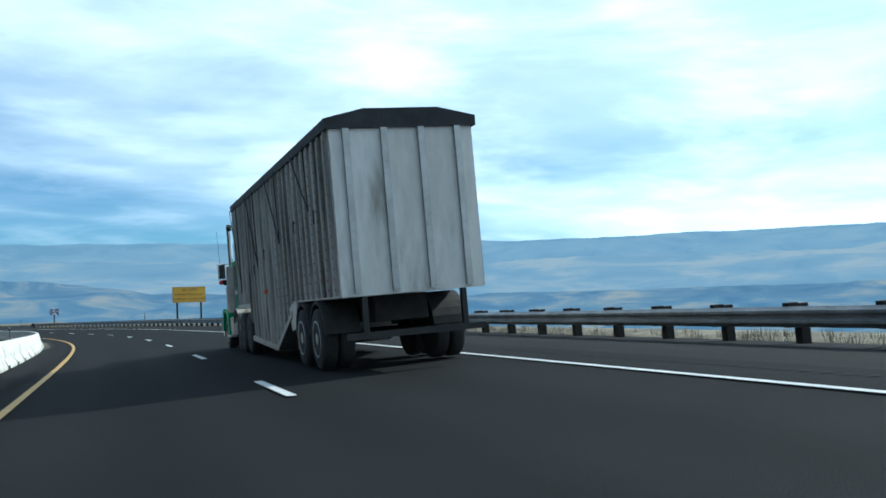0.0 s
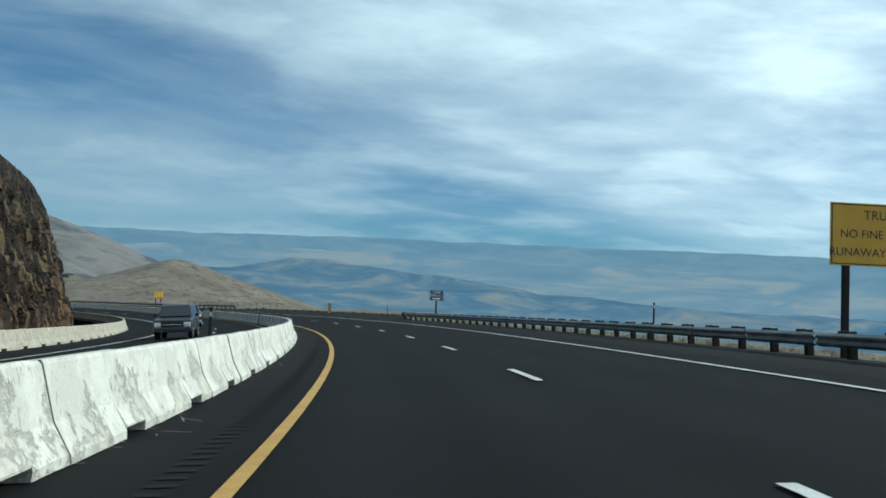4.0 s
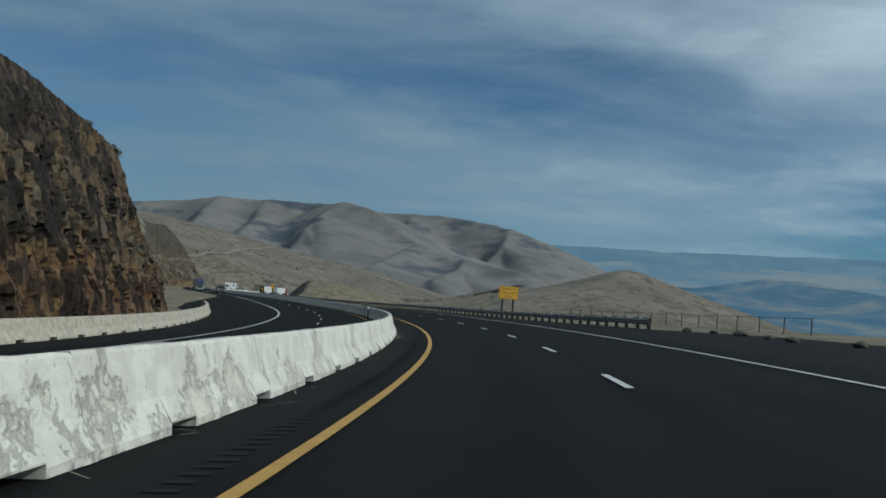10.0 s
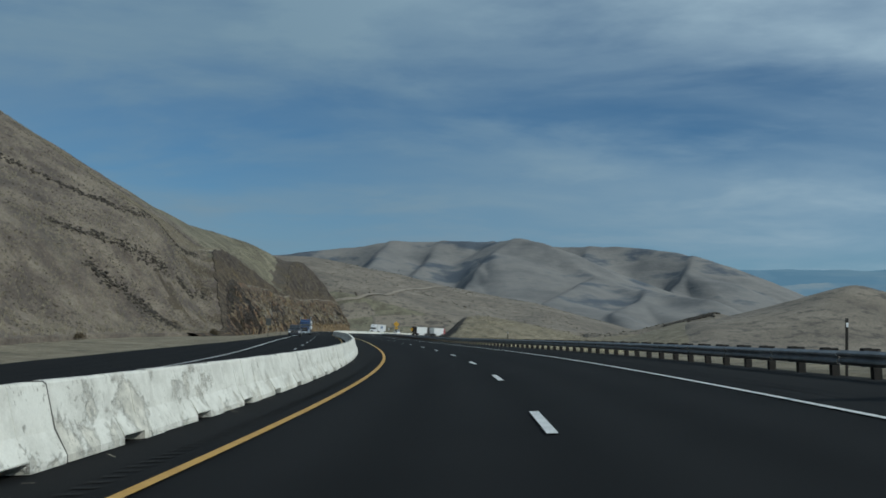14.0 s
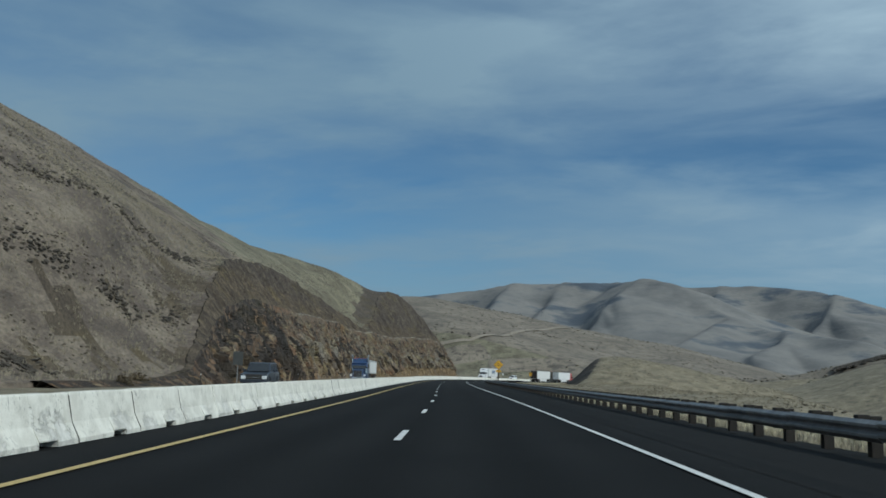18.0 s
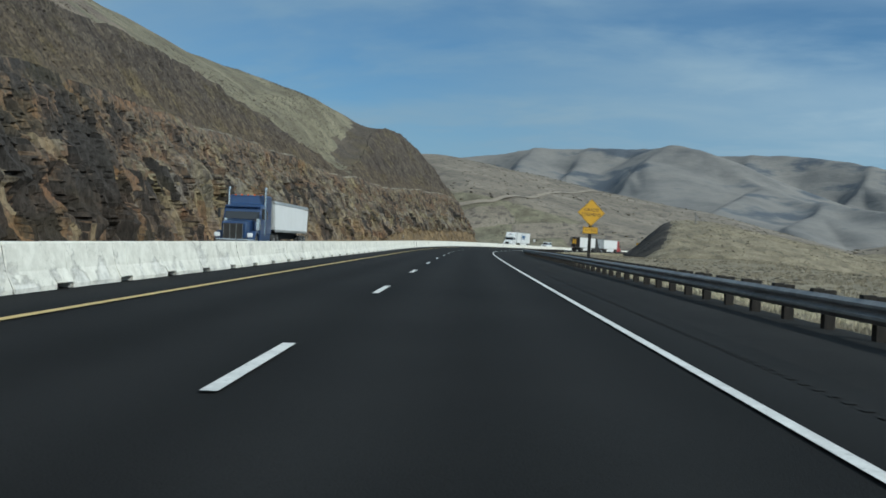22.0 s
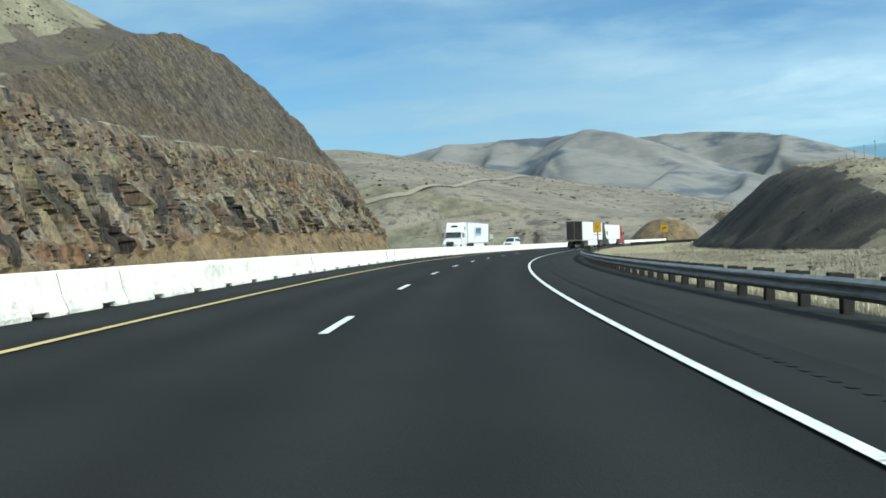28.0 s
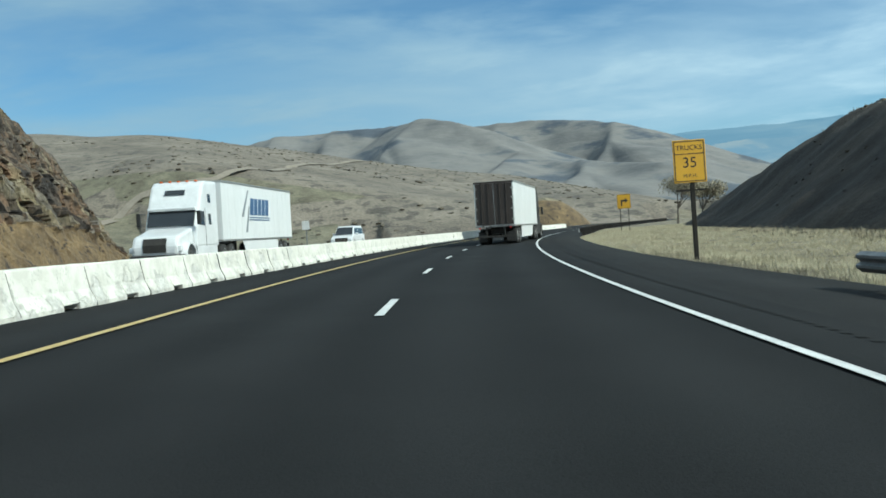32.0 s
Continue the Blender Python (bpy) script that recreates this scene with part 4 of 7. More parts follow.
rock_face("cliff_upper", 396, 745, bench, up_top, M_ROCK_UP, "grey-brown weathered upper face of the road cut", rows=60, rough=0.55, seed=12, column=1.0, fine_from=-0.5, cap=0.5, riser=1.7)


def left_sheet():
    """The grass slope behind the cuts: starts at each cut's top and joins the natural hill."""
    s = np.arange(-60, 942, 1.25)
    (ud, uz) = up_top(s)
    c1 = CUT1(s)
    first = smooth01(s, 278, 300)
    ud = (foot_line(s)[0] - 0.8 - 0.25 * c1) * (1 - first) + ud * first
    uz = np.maximum(c1, -0.4) * (1 - first) + uz * first
    uz = np.maximum(uz - 0.15, -0.45)
    q = np.concatenate([[0.0], np.linspace(0, 20, 15), np.linspace(23, 80, 15), np.linspace(88, 240, 12)])
    S2 = np.repeat(s[:, None], len(q), 1)
    D2 = ud[:, None] - q
    p = road_at(S2.ravel(), D2.ravel())
    z = near_height(p[:, 0], p[:, 1], S2.ravel(), D2.ravel()).reshape(S2.shape)
    w = smooth01(q, 0, 14)[None]
    z = uz[:, None] * (1 - w) + np.maximum(z, uz[:, None] * (1 - smooth01(q, 10, 60)[None])) * w
    z = np.where(S2 < 276, np.minimum(z, np.maximum(c1[:, None] - 1.6, -0.5) + 0.25 * np.maximum(q - 4, 0)), z)
    k = p[:, 2].reshape(S2.shape) * (1 - smooth01(np.abs(D2), 14, 45))
    P = p.reshape(*S2.shape, 3)
    P[..., 2] = z + k
    P[:, 0, 2] -= 3.0
    ob = grid_ob("hillside_left", P, M_HILLSIDE)
    ob.data.materials.append(M_ROCK_UP)
    ob.data.materials.append(M_PALE_GRASS)
    ob.data.materials.append(M_DUST)
    sf, qf = np.meshgrid(s[:-1], q[:-1], indexing="ij")
    dark = (sf < 280) & (qf < 0.5)
    pale = ((sf > 470) & (sf < 610) & (qf < 1.2 + 1.6 * (fbm(sf / 12, qf, 3, 37) - 0.5)) | (sf + 70 * (fbm(sf / 9, qf / 5, 4, 38) - 0.5) - 0.5 * qf > 538)) & ~dark
    # the dark back of the dome
    back = (5.2 * smooth01(sf, 607, 614) + 10 * smooth01(sf, 643, 662) + 3.0 * (fbm(sf / 4, qf / 4, 4, 57) - 0.5)) * (1 - smooth01(sf, 690, 715))
    dome = (sf > 606) & (qf < back)
    rocky = (sf > 402) & (sf < 530) & (qf < 9) & (fbm(sf / 6, qf / 2.5 + sf / 9, 4, 59) > 0.57 + 0.015 * qf)
    # a dusty strip along the rim of the upper face
    rim = (sf > 486) & (sf < 606) & (qf < 2.9) & (fbm(sf / 6, 0 * sf, 3, 67) > 0.36)
    ob.data.polygons.foreach_set("material_index", np.where(rim, 3, np.where(dome | dark | rocky, 1, 2 * pale)).ravel().astype(int))
    ob.data.attributes.new("tone", "FLOAT", "FACE").data.foreach_set("value", (0.35 + 0.35 * fbm(sf / 2, qf / 2, 3, 58)).ravel())
    return P, tagged(ob, "steep hillside of dry tan grass above the road", "hillside", kind="structure")


HILL, _ = left_sheet()
side_sheet("verge_left", np.concatenate([[-12], np.arange(-13, -40, -1.5)]), 255, 940, 3.0, M_VERGE,
           lambda x, y, s, d: np.full_like(x, -0.12) - 0.03 * np.maximum(np.abs(d) - 15, 0), "flat strip of pale dry grass between the far carriageway and the slope", "verge")

# ---- the mound beside the bend ----


MOUND_TOP = table((600, -3), (607, 0.8), (622, 4.5), (640, 7.9), (660, 9.1), (690, 9.6), (706, 8.7), (720, 6.2), (736, 3.1), (760, -1.5), (830, -3))
MOUND_FOOT = table((600, 30), (640, 22.5), (660, 19.8), (690, 18.6), (760, 18), (830, 17.5))


def mound_height(s, d):
    """A steep cutting face with a rounded brow and a grassy back that falls away gently."""
    foot = MOUND_FOOT(s)
    face = (d - foot) * np.interp(s, [600, 650, 690], [0.98, 0.98, 0.88])
    back = MOUND_TOP(s) - 0.045 * np.maximum(d - foot - 14, 0) ** 1.35
    z = np.minimum(face, back) - 1.1 * np.log1p(np.exp(-np.abs(face - back) / 1.1))
    flare = 0.5 * np.exp(-np.clip(d - foot + 1.0, -20, 20) ** 2 / 3.0)
    z = np.maximum(z + flare, -3.0)
    return z + (1.1 * (fbm(s / 4, d / 4, 5, 41) - 0.5) + 0.8 * (fbm(s / 14, d / 30, 3, 44) - 0.5)) * (z > -0.5)


def build_mound():
    s = np.arange(600, 830, 0.6)
    d = np.concatenate([np.arange(13, 40, 0.45), np.arange(40, 92, 2.0)])
    S2, D2 = np.meshgrid(s, d, indexing="ij")
    z = mound_height(S2, D2)
    top, foot = MOUND_TOP(s)[:, None], MOUND_FOOT(s)[:, None]
    p = road_at(S2.ravel(), D2.ravel())
    p[:, 2] = z.ravel()
    P = p.reshape(len(s), len(d), 3)[:, ::-1]
    ob = grid_ob("mound", P, M_SHADED_EARTH)
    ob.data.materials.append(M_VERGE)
    dc = np.repeat(((D2 - foot))[:-1, :-1][:, ::-1].reshape(-1)[None], 1, 0).ravel()
    zc = z[:-1, :-1][:, ::-1].ravel()
    tc = np.repeat(top[:-1], len(d) - 1, 1).ravel()
    sc = np.repeat(S2[:-1, :-1][:, ::-1].reshape(-1)[None], 1, 0).ravel()
    dd = dc + np.repeat(foot[:-1], len(d) - 1, 1).ravel()
    # the face turned from the sun gets the shade-darkened earth, the back plain grass
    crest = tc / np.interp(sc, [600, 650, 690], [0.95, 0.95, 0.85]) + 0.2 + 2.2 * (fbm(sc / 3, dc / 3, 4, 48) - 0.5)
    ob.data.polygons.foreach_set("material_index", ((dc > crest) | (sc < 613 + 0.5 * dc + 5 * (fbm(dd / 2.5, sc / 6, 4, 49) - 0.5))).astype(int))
    tagged(ob, "dark earth cutting slope of a grass-topped mound, shade in its colour", "mound", kind="structure")


build_mound()

# ---- the road ----
def road_sheet(name, cols, material):
    """cols: (d, z) functions of s, from right to left."""
    s = np.arange(-150, 941, 2.0)
    D = np.stack([np.broadcast_to(d(s), s.shape) for d, z in cols], 1)
    ob = grid_ob(name, np.stack([road_at(s, D[:, k], z(s)) for k, (d, z) in enumerate(cols)], 1), material)
    ob.data.attributes.new("across", "FLOAT", "POINT").data.foreach_set("value", D.ravel())
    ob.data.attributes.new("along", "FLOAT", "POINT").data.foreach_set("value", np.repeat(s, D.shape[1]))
    return ob


FAR_EDGE = table((-160, -17.0), (230, -18.5), (262, -20.5), (285, -23.5), (305, -23), (322, -20.5), (342, -17.2), (360, -15.8), (425, -15.6), (960, -15.6))
flat = lambda s: -0.02 + 0 * s
tagged(road_sheet("road", [(lambda s, q=q: q + 0 * s, flat) for q in (5.1, 2.5, 0.0, -2.5, -5.0, -8.0, -11.0, -13.0)] + [(lambda s: FAR_EDGE(s), flat)], M_ASPHALT),
       "dark asphalt four-lane highway, worn smooth", "road", kind="structure")
tagged(road_sheet("shoulder", [(lambda s: RAIL(s) + 0.75, lambda s: RAIL_Z(s) + LIFT(s) - 0.06), (lambda s: RAIL(s) - 0.1, lambda s: RAIL_Z(s) + LIFT(s)), (lambda s: 5.1 + 0 * s, flat)], M_SHOULDER),
       "dark asphalt shoulder falling towards the guardrail", "shoulder", kind="structure")
LY, LW = -3.47, 3.84
tagged(strip("edge_line_yellow", -150, 330, LY - 0.066, LY + 0.066, 0.0, M_YELLOW_LINE), "solid yellow edge line", "road marking", kind="structure")
tagged(strip("edge_line_pale_yellow", 330, 940, LY - 0.075, LY + 0.075, 0.0, M_PALE_LINE), "solid pale yellow edge line, brighter exposure in its colour", "road marking", kind="structure")
tagged(strip("edge_line_white", -150, 940, LW - 0.056, LW + 0.056, 0.0, M_WHITE_LINE), "solid white edge line", "road marking", kind="structure")
tagged(strip("far_edge_line_white", -150, 940, -12.95, -12.8, 0.0, M_WHITE_LINE), "solid white edge line of the far carriageway", "road marking", kind="structure")
tagged(strip("far_edge_line_yellow", -150, 940, -6.1, -5.95, 0.0, M_YELLOW_LINE), "solid yellow edge line of the far carriageway", "road marking", kind="structure")


def dashes(name, d, s0, s1, phase, group):
    k0, k1 = math.ceil((s0 - phase) / 12.19), int((s1 - phase) // 12.19)
    for k in range(k0, k1 + 1):
        a = phase + 12.19 * k
        ob = strip(name, a, a + 3.05, d - 0.065, d + 0.065, 0.003, M_WHITE_LINE, step=1.0)
        tagged(ob, "short white painted lane dash on the asphalt", "road marking", group=group, kind="structure")


dashes("lane_dash", 0.0, -60, 900, 5.03, "lane dashes")
dashes("far_lane_dash", -9.35, 60, 860, 2.0, "lane dashes of the far carriageway")

# ---- concrete barriers ----


def barrier_mesh(name, length, h, seed, material):
    """A Jersey barrier along y, bottom at 0, with drain slots and chipped edges."""
    # joint faces stand back a little, so that a dark line shows between two units
    prof = [(0.30, 0.0), (0.30, 0.075), (0.175, 0.33), (0.085, h - 0.03), (0.06, h), (-0.06, h), (-0.085, h - 0.03), (-0.175, 0.33), (-0.30, 0.075), (-0.30, 0.0)]
    ys = [-length / 2, -length / 2 + 0.024, -length / 2 + 1.55, -length / 2 + 1.552, -length / 2 + 2.22, -length / 2 + 2.222, length / 2 - 0.3, length / 2 - 0.2, length / 2 - 0.024, length / 2]
    rnd = random.Random(seed)
    bm = bmesh.new()
    loops = []
    for i, y in enumerate(ys):
        shrink = 0.955 if i in (0, len(ys) - 1) else 1.0
        slot = i in (3, 4)
        lp = []
        for x, z in prof:
            zz = z
            if slot and z < 0.08:
                zz = 0.10 if z < 0.05 else 0.115
            lp.append(bm.verts.new((x * shrink + rnd.uniform(-.006, .006), y, zz * shrink + (rnd.uniform(-.006, .006) if z > 0.05 else 0))))
        loops.append(lp)
    for a, b in zip(loops, loops[1:]):
        for i in range(len(prof)):
            j = (i + 1) % len(prof)
            bm.faces.new((a[i], a[j], b[j], b[i]))
    bm.faces.new(loops[0][::-1]); bm.faces.new(loops[-1])
    bmesh.ops.recalc_face_normals(bm, faces=bm.faces)
    me = bpy.data.meshes.new(name)
    bm.to_mesh(me); bm.free()
    me.materials.append(material)
    me.materials.append(M_JOINT)
    for f in me.polygons:
        if abs(f.center.y) > length / 2 - (0.004 if material is M_CONCRETE_WHITE else 0.016):
            f.material_index = 1
    return me


BAR = [barrier_mesh("concrete_barrier", 3.02, 0.80, k, M_CONCRETE) for k in range(4)]
BAR_BARE = [barrier_mesh("concrete_barrier", 3.02, 0.80, k, M_CONCRETE_BARE) for k in range(4)]
BAR_WHITE = [barrier_mesh("concrete_barrier", 3.02, 0.80, k, M_CONCRETE_WHITE) for k in range(4)]


def barriers(s0, s1, dfun, label, group, bare=False):
    s, k = s0, 0
    while s < s1:
        ob = new("concrete_barrier", (BAR_BARE if bare else BAR_WHITE if s > 290 else BAR)[(k * 7 + k // 3) % 4])
        rr = random.Random(k + int(s0))
        ob.matrix_world = road_pose(s + 1.525, dfun(s), -0.01, turn=rr.uniform(-0.5, 0.5))
        tagged(ob, label, "barrier", group=group)
        s, k = s + 3.05, k + 1


MED = table((-60, 5.2), (60, 5.2), (125, 4.95), (155, 5.15), (260, 5.1), (330, 5.3), (410, 5.35), (450, 5.55), (560, 5.75), (645, 6.1), (960, 6.2))
barriers(-30, 815, lambda s: -float(MED(s)), "white-washed concrete Jersey barrier section with worn paint", "median barrier")
barriers(66, 284, lambda s: -float(table((60, 15.4), (115, 16.0), (160, 16.6), (225, 17.3), (250, 18.6), (290, 21))(s)), "cream bare concrete Jersey barrier section at the foot of the cliff", "far barrier", bare=True)

# ---- parts ----


def part(name, bm, material, parent, label=""):
    """Links a bmesh as one mesh object under a thing or a part."""
    me = bpy.data.meshes.new(name)
    bm.to_mesh(me)
    bm.free()
    me.materials.append(material)
    ob = new(name, me)
    ob.parent = parent
    if label:
        ob["label"] = label
    return ob


def box_bm(x0, x1, y0, y1, z0, z1, bevel=0.0, seg=2):
    bm = bmesh.new()
    bmesh.ops.create_cube(bm, size=1)
    for v in bm.verts:
        v.co = Vector(((x0 + x1) / 2 + v.co.x * (x1 - x0), (y0 + y1) / 2 + v.co.y * (y1 - y0), (z0 + z1) / 2 + v.co.z * (z1 - z0)))
    if bevel:
        bmesh.ops.bevel(bm, geom=bm.edges[:], offset=bevel, segments=seg, affect="EDGES", profile=0.6)
    return bm


def tube_bm(r, p, q, seg=12, r2=None):
    p, q = Vector(p), Vector(q)
    bm = bmesh.new()
    bmesh.ops.create_cone(bm, cap_ends=True, segments=seg, radius1=r, radius2=r if r2 is None else r2, depth=(q - p).length)
    m = Matrix.Translation((p + q) / 2) @ (q - p).to_track_quat("Z", "Y").to_matrix().to_4x4()
    bmesh.ops.transform(bm, matrix=m, verts=bm.verts)
    return bm


def poly_bm(outline, axis, a, b, bevel=0.0):
    """Extrudes an outline of 2D points along an axis from a to b. axis x: points are (y, z); y: (x, z); z: (x, y)."""
    bm = bmesh.new()

    def at(p, t):
        return {"x": (t, p[0], p[1]), "y": (p[0], t, p[1]), "z": (p[0], p[1], t)}[axis]

    lo = [bm.verts.new(at(p, a)) for p in outline]
    hi = [bm.verts.new(at(p, b)) for p in outline]
    n = len(outline)
    bm.faces.new(lo[::-1]); bm.faces.new(hi)
    for i in range(n):
        j = (i + 1) % n
        bm.faces.new((lo[i], lo[j], hi[j], hi[i]))
    bmesh.ops.recalc_face_normals(bm, faces=bm.faces)
    if bevel:
        bmesh.ops.bevel(bm, geom=bm.edges[:], offset=bevel, segments=2, affect="EDGES", profile=0.6)
    return bm


def thing(name, m, label, category, group=""):
    ob = new(name)
    ob.matrix_world = m
    return tagged(ob, label, category, group=group)


# ---- guardrails ----


def guardrail_proto():
    g = thing("guardrail", Matrix(), "galvanised W-beam guardrail section on dark wooden posts", "guardrail", "right guardrail")
    prof = [(0.0, 0.43), (-0.02, 0.45), (-0.085, 0.50), (-0.085, 0.54), (-0.02, 0.585), (-0.02, 0.605), (-0.085, 0.65), (-0.085, 0.69), (-0.02, 0.73), (0.0, 0.745)]
    bm = bmesh.new()
    a = [bm.verts.new((x, -1.92, z)) for x, z in prof] + [bm.verts.new((x + 0.006, -1.92, z)) for x, z in prof[::-1]]
    b = [bm.verts.new((v.co.x, 1.92, v.co.z)) for v in a]
    for i in range(len(a)):
        j = (i + 1) % len(a)
        bm.faces.new((a[i], a[j], b[j], b[i]))
    bm.faces.new(a[::-1]); bm.faces.new(b)
    bmesh.ops.recalc_face_normals(bm, faces=bm.faces)
    part("rail", bm, M_STEEL, g, "galvanised steel W-beam")
    for y in (-0.95, 0.95):
        part("blockout", box_bm(0.002, 0.19, y - 0.075, y + 0.075, 0.42, 0.80, 0.008, 1), M_WOOD_POST, g)
        part("post", box_bm(0.192, 0.37, y - 0.08, y + 0.08, -0.9, 0.78, 0.008, 1), M_WOOD_POST, g)
    return g


def guardrails():
    proto = guardrail_proto()
    first = True
    for s0, s1, dfun in ((-26, 150, RAIL), (225.3, 640, RAIL), (712, 880, RAIL)):
        s = s0
        while s < s1:
            d = float(dfun(s + 1.9))
            slope = math.degrees(math.atan2(float(dfun(s + 2.9)) - float(dfun(s + 0.9)), 2.0))
            m = road_pose(s + 1.905, d, float(RAIL_Z(s)), turn=-slope)
            if first:
                proto.matrix_world = m
                first = False
            else:
                copy_thing(proto, m)
            s += 3.81


guardrails()

# ---- signs ----


def words(text, size, x, z, material, parent, y=-0.012, name="lettering"):
    cu = bpy.data.curves.new(name, "FONT")
    cu.body, cu.size, cu.align_x, cu.align_y, cu.extrude = text, size, "CENTER", "CENTER", 0.002
    tmp = new(name, cu)
    me = bpy.data.meshes.new_from_object(tmp.evaluated_get(bpy.context.evaluated_depsgraph_get()))
    bpy.data.objects.remove(tmp)
    me.materials.clear(); me.materials.append(material)
    ob = new(name, me)
    ob.parent = parent
    ob.matrix_local = pose(x, y, z, 90, 0, 0)
    return ob


def frame_bm(w, h, t, depth=0.004, inset=0.03):
    bm = bmesh.new()
    for x0, x1, z0, z1 in ((-w / 2 + inset, w / 2 - inset, h / 2 - inset - t, h / 2 - inset), (-w / 2 + inset, w / 2 - inset, -h / 2 + inset, -h / 2 + inset + t),
                           (-w / 2 + inset, -w / 2 + inset + t, -h / 2 + inset + t, h / 2 - inset - t), (w / 2 - inset - t, w / 2 - inset, -h / 2 + inset + t, h / 2 - inset - t)):
        b2 = box_bm(x0, x1, -0.010 - depth, -0.010, z0, z1)
        me = bpy.data.meshes.new("tmp"); b2.to_mesh(me); b2.free(); bm.from_mesh(me); bpy.data.meshes.remove(me)
    return bm


def rect_sign(s, d, z, w, h, lines, face, ink, posts, label, base, post_w=0.12, turn=0.0, border=True):
    """z: the panel's middle over the road there. lines: (text, size, z offset)."""
    m = road_pose(s, d, 0.0, upright=True, turn=turn)
    g = thing("road_sign", m, label, "sign")
    panel = part("panel", box_bm(-w / 2, w / 2, -0.010, 0.012, -h / 2, h / 2, 0.004, 1), face, g)
    panel.location = (0, 0, z)
    if border:
        part("border", frame_bm(w, h, 0.025), ink, panel)
    for text, size, dz in lines:
        words(text, size, 0, dz, ink, panel)
    for x in posts:
        part("post", box_bm(x - post_w / 2, x + post_w / 2, 0.014, 0.014 + post_w, base, z + h / 2 - 0.05, 0.008, 1), M_WOOD_POST, g)
    return g

# ---- vehicle materials ----
def paint(name, rgb, rough=0.35, metal=0.0):
    return mat(name, [(0.3, tuple(c * 0.88 for c in rgb)), (0.7, tuple(min(1, c * 1.08) for c in rgb))], scale=1.3, rough=rough, metal=metal, fine=(9, 0.06), coat=0.3)


M_GREEN = mat("green_truck_paint", [(0.3, (0.00255, 0.2805, 0.1148)), (0.7, (0.00425, 0.34, 0.1445))], scale=1.3, rough=0.45, fine=(9, 0.06), spec=0.3)
M_BLUE = paint("blue_truck_paint", (0.014, 0.038, 0.105))
M_TRUCK_WHITE = paint("white_truck_paint", (0.6396, 0.6478, 0.656))
M_RED = paint("red_truck_paint", (0.30, 0.02, 0.02))
M_SILVER = paint("silver_car_paint", (0.17, 0.18, 0.195), rough=0.25, metal=0.6)
M_NAVY = paint("dark_car_paint", (0.022, 0.026, 0.036))
M_GLASS = mat("dark_window_glass", [(0.3, (0.012, 0.014, 0.017)), (0.7, (0.02, 0.022, 0.026))], scale=1, rough=0.06, coat=0.5)
M_CHROME = mat("chrome", [(0.3, (0.55, 0.55, 0.55)), (0.7, (0.70, 0.70, 0.70))], scale=3, rough=0.22, metal=1.0)
M_ALU = mat("dull_aluminium", [(0.3, (0.34, 0.335, 0.32)), (0.7, (0.47, 0.46, 0.44))], scale=1.5, rough=0.5, metal=0.85, fine=(10, 0.15))
M_RUBBER = mat("tyre_rubber", [(0.3, (0.016, 0.016, 0.016)), (0.7, (0.032, 0.031, 0.030))], scale=6, rough=0.9)
M_DULL_RIM = mat("dusty_dark_rim", [(0.3, (0.045, 0.041, 0.036)), (0.7, (0.11, 0.10, 0.088))], scale=5, rough=0.7, metal=0.3, fine=(14, 0.25))
M_FRAME = mat("grimy_black_steel", [(0.3, (0.014, 0.013, 0.012)), (0.7, (0.035, 0.032, 0.029))], scale=4, rough=0.8)
M_PANEL = mat("dusty_aluminium_panel", [(0.3, (0.48, 0.452, 0.4)), (0.5, (0.592, 0.568, 0.52)), (0.7, (0.656, 0.64, 0.604))], scale=0.9, rough=0.6, metal=0.1, fine=(7, 0.12), stretch=(1, 1, 0.25), detail=8, spots=(1.3, 0.57, 0.75, (0.272, 0.24, 0.196)))
M_RIB = mat("grimy_aluminium_rib", [(0.34, (0.08, 0.0704, 0.056)), (0.48, (0.272, 0.252, 0.22)), (0.62, (0.48, 0.456, 0.416))], scale=1.6, rough=0.6, metal=0.1, fine=(9, 0.2), stretch=(3, 3, 0.22), detail=8)
M_TARP = mat("black_tarpaulin", [(0.3, (0.012, 0.012, 0.013)), (0.7, (0.03, 0.03, 0.032))], scale=3, rough=0.75, bump=0.02, bump_scale=5)
M_DARK_TRAILER = mat("dark_brown_trailer_doors", [(0.3, (0.018, 0.013, 0.011)), (0.6, (0.036, 0.026, 0.022)), (0.8, (0.062, 0.048, 0.042))], scale=1.4, rough=0.6, fine=(8, 0.25), stretch=(1, 1, 0.4))
M_TRAILER_WHITE = mat("white_trailer_side", [(0.3, (0.5904, 0.5986, 0.5986)), (0.7, (0.6724, 0.6806, 0.6806))], scale=0.5, rough=0.4, fine=(5, 0.05), stretch=(1, 1, 0.4))
M_REFLECT_RED = paint("red_reflector", (0.42, 0.02, 0.02), rough=0.3)
M_AMBER = paint("amber_lamp", (0.75, 0.13, 0.01), rough=0.2)
M_LOGO_BLUE = paint("blue_mark", (0.02, 0.09, 0.22))
M_LOGO_GREY = paint("grey_mark", (0.20, 0.22, 0.24))
M_LAMP = mat("lamp_glass", [(0.3, (0.55, 0.56, 0.57)), (0.7, (0.75, 0.76, 0.77))], scale=5, rough=0.1)


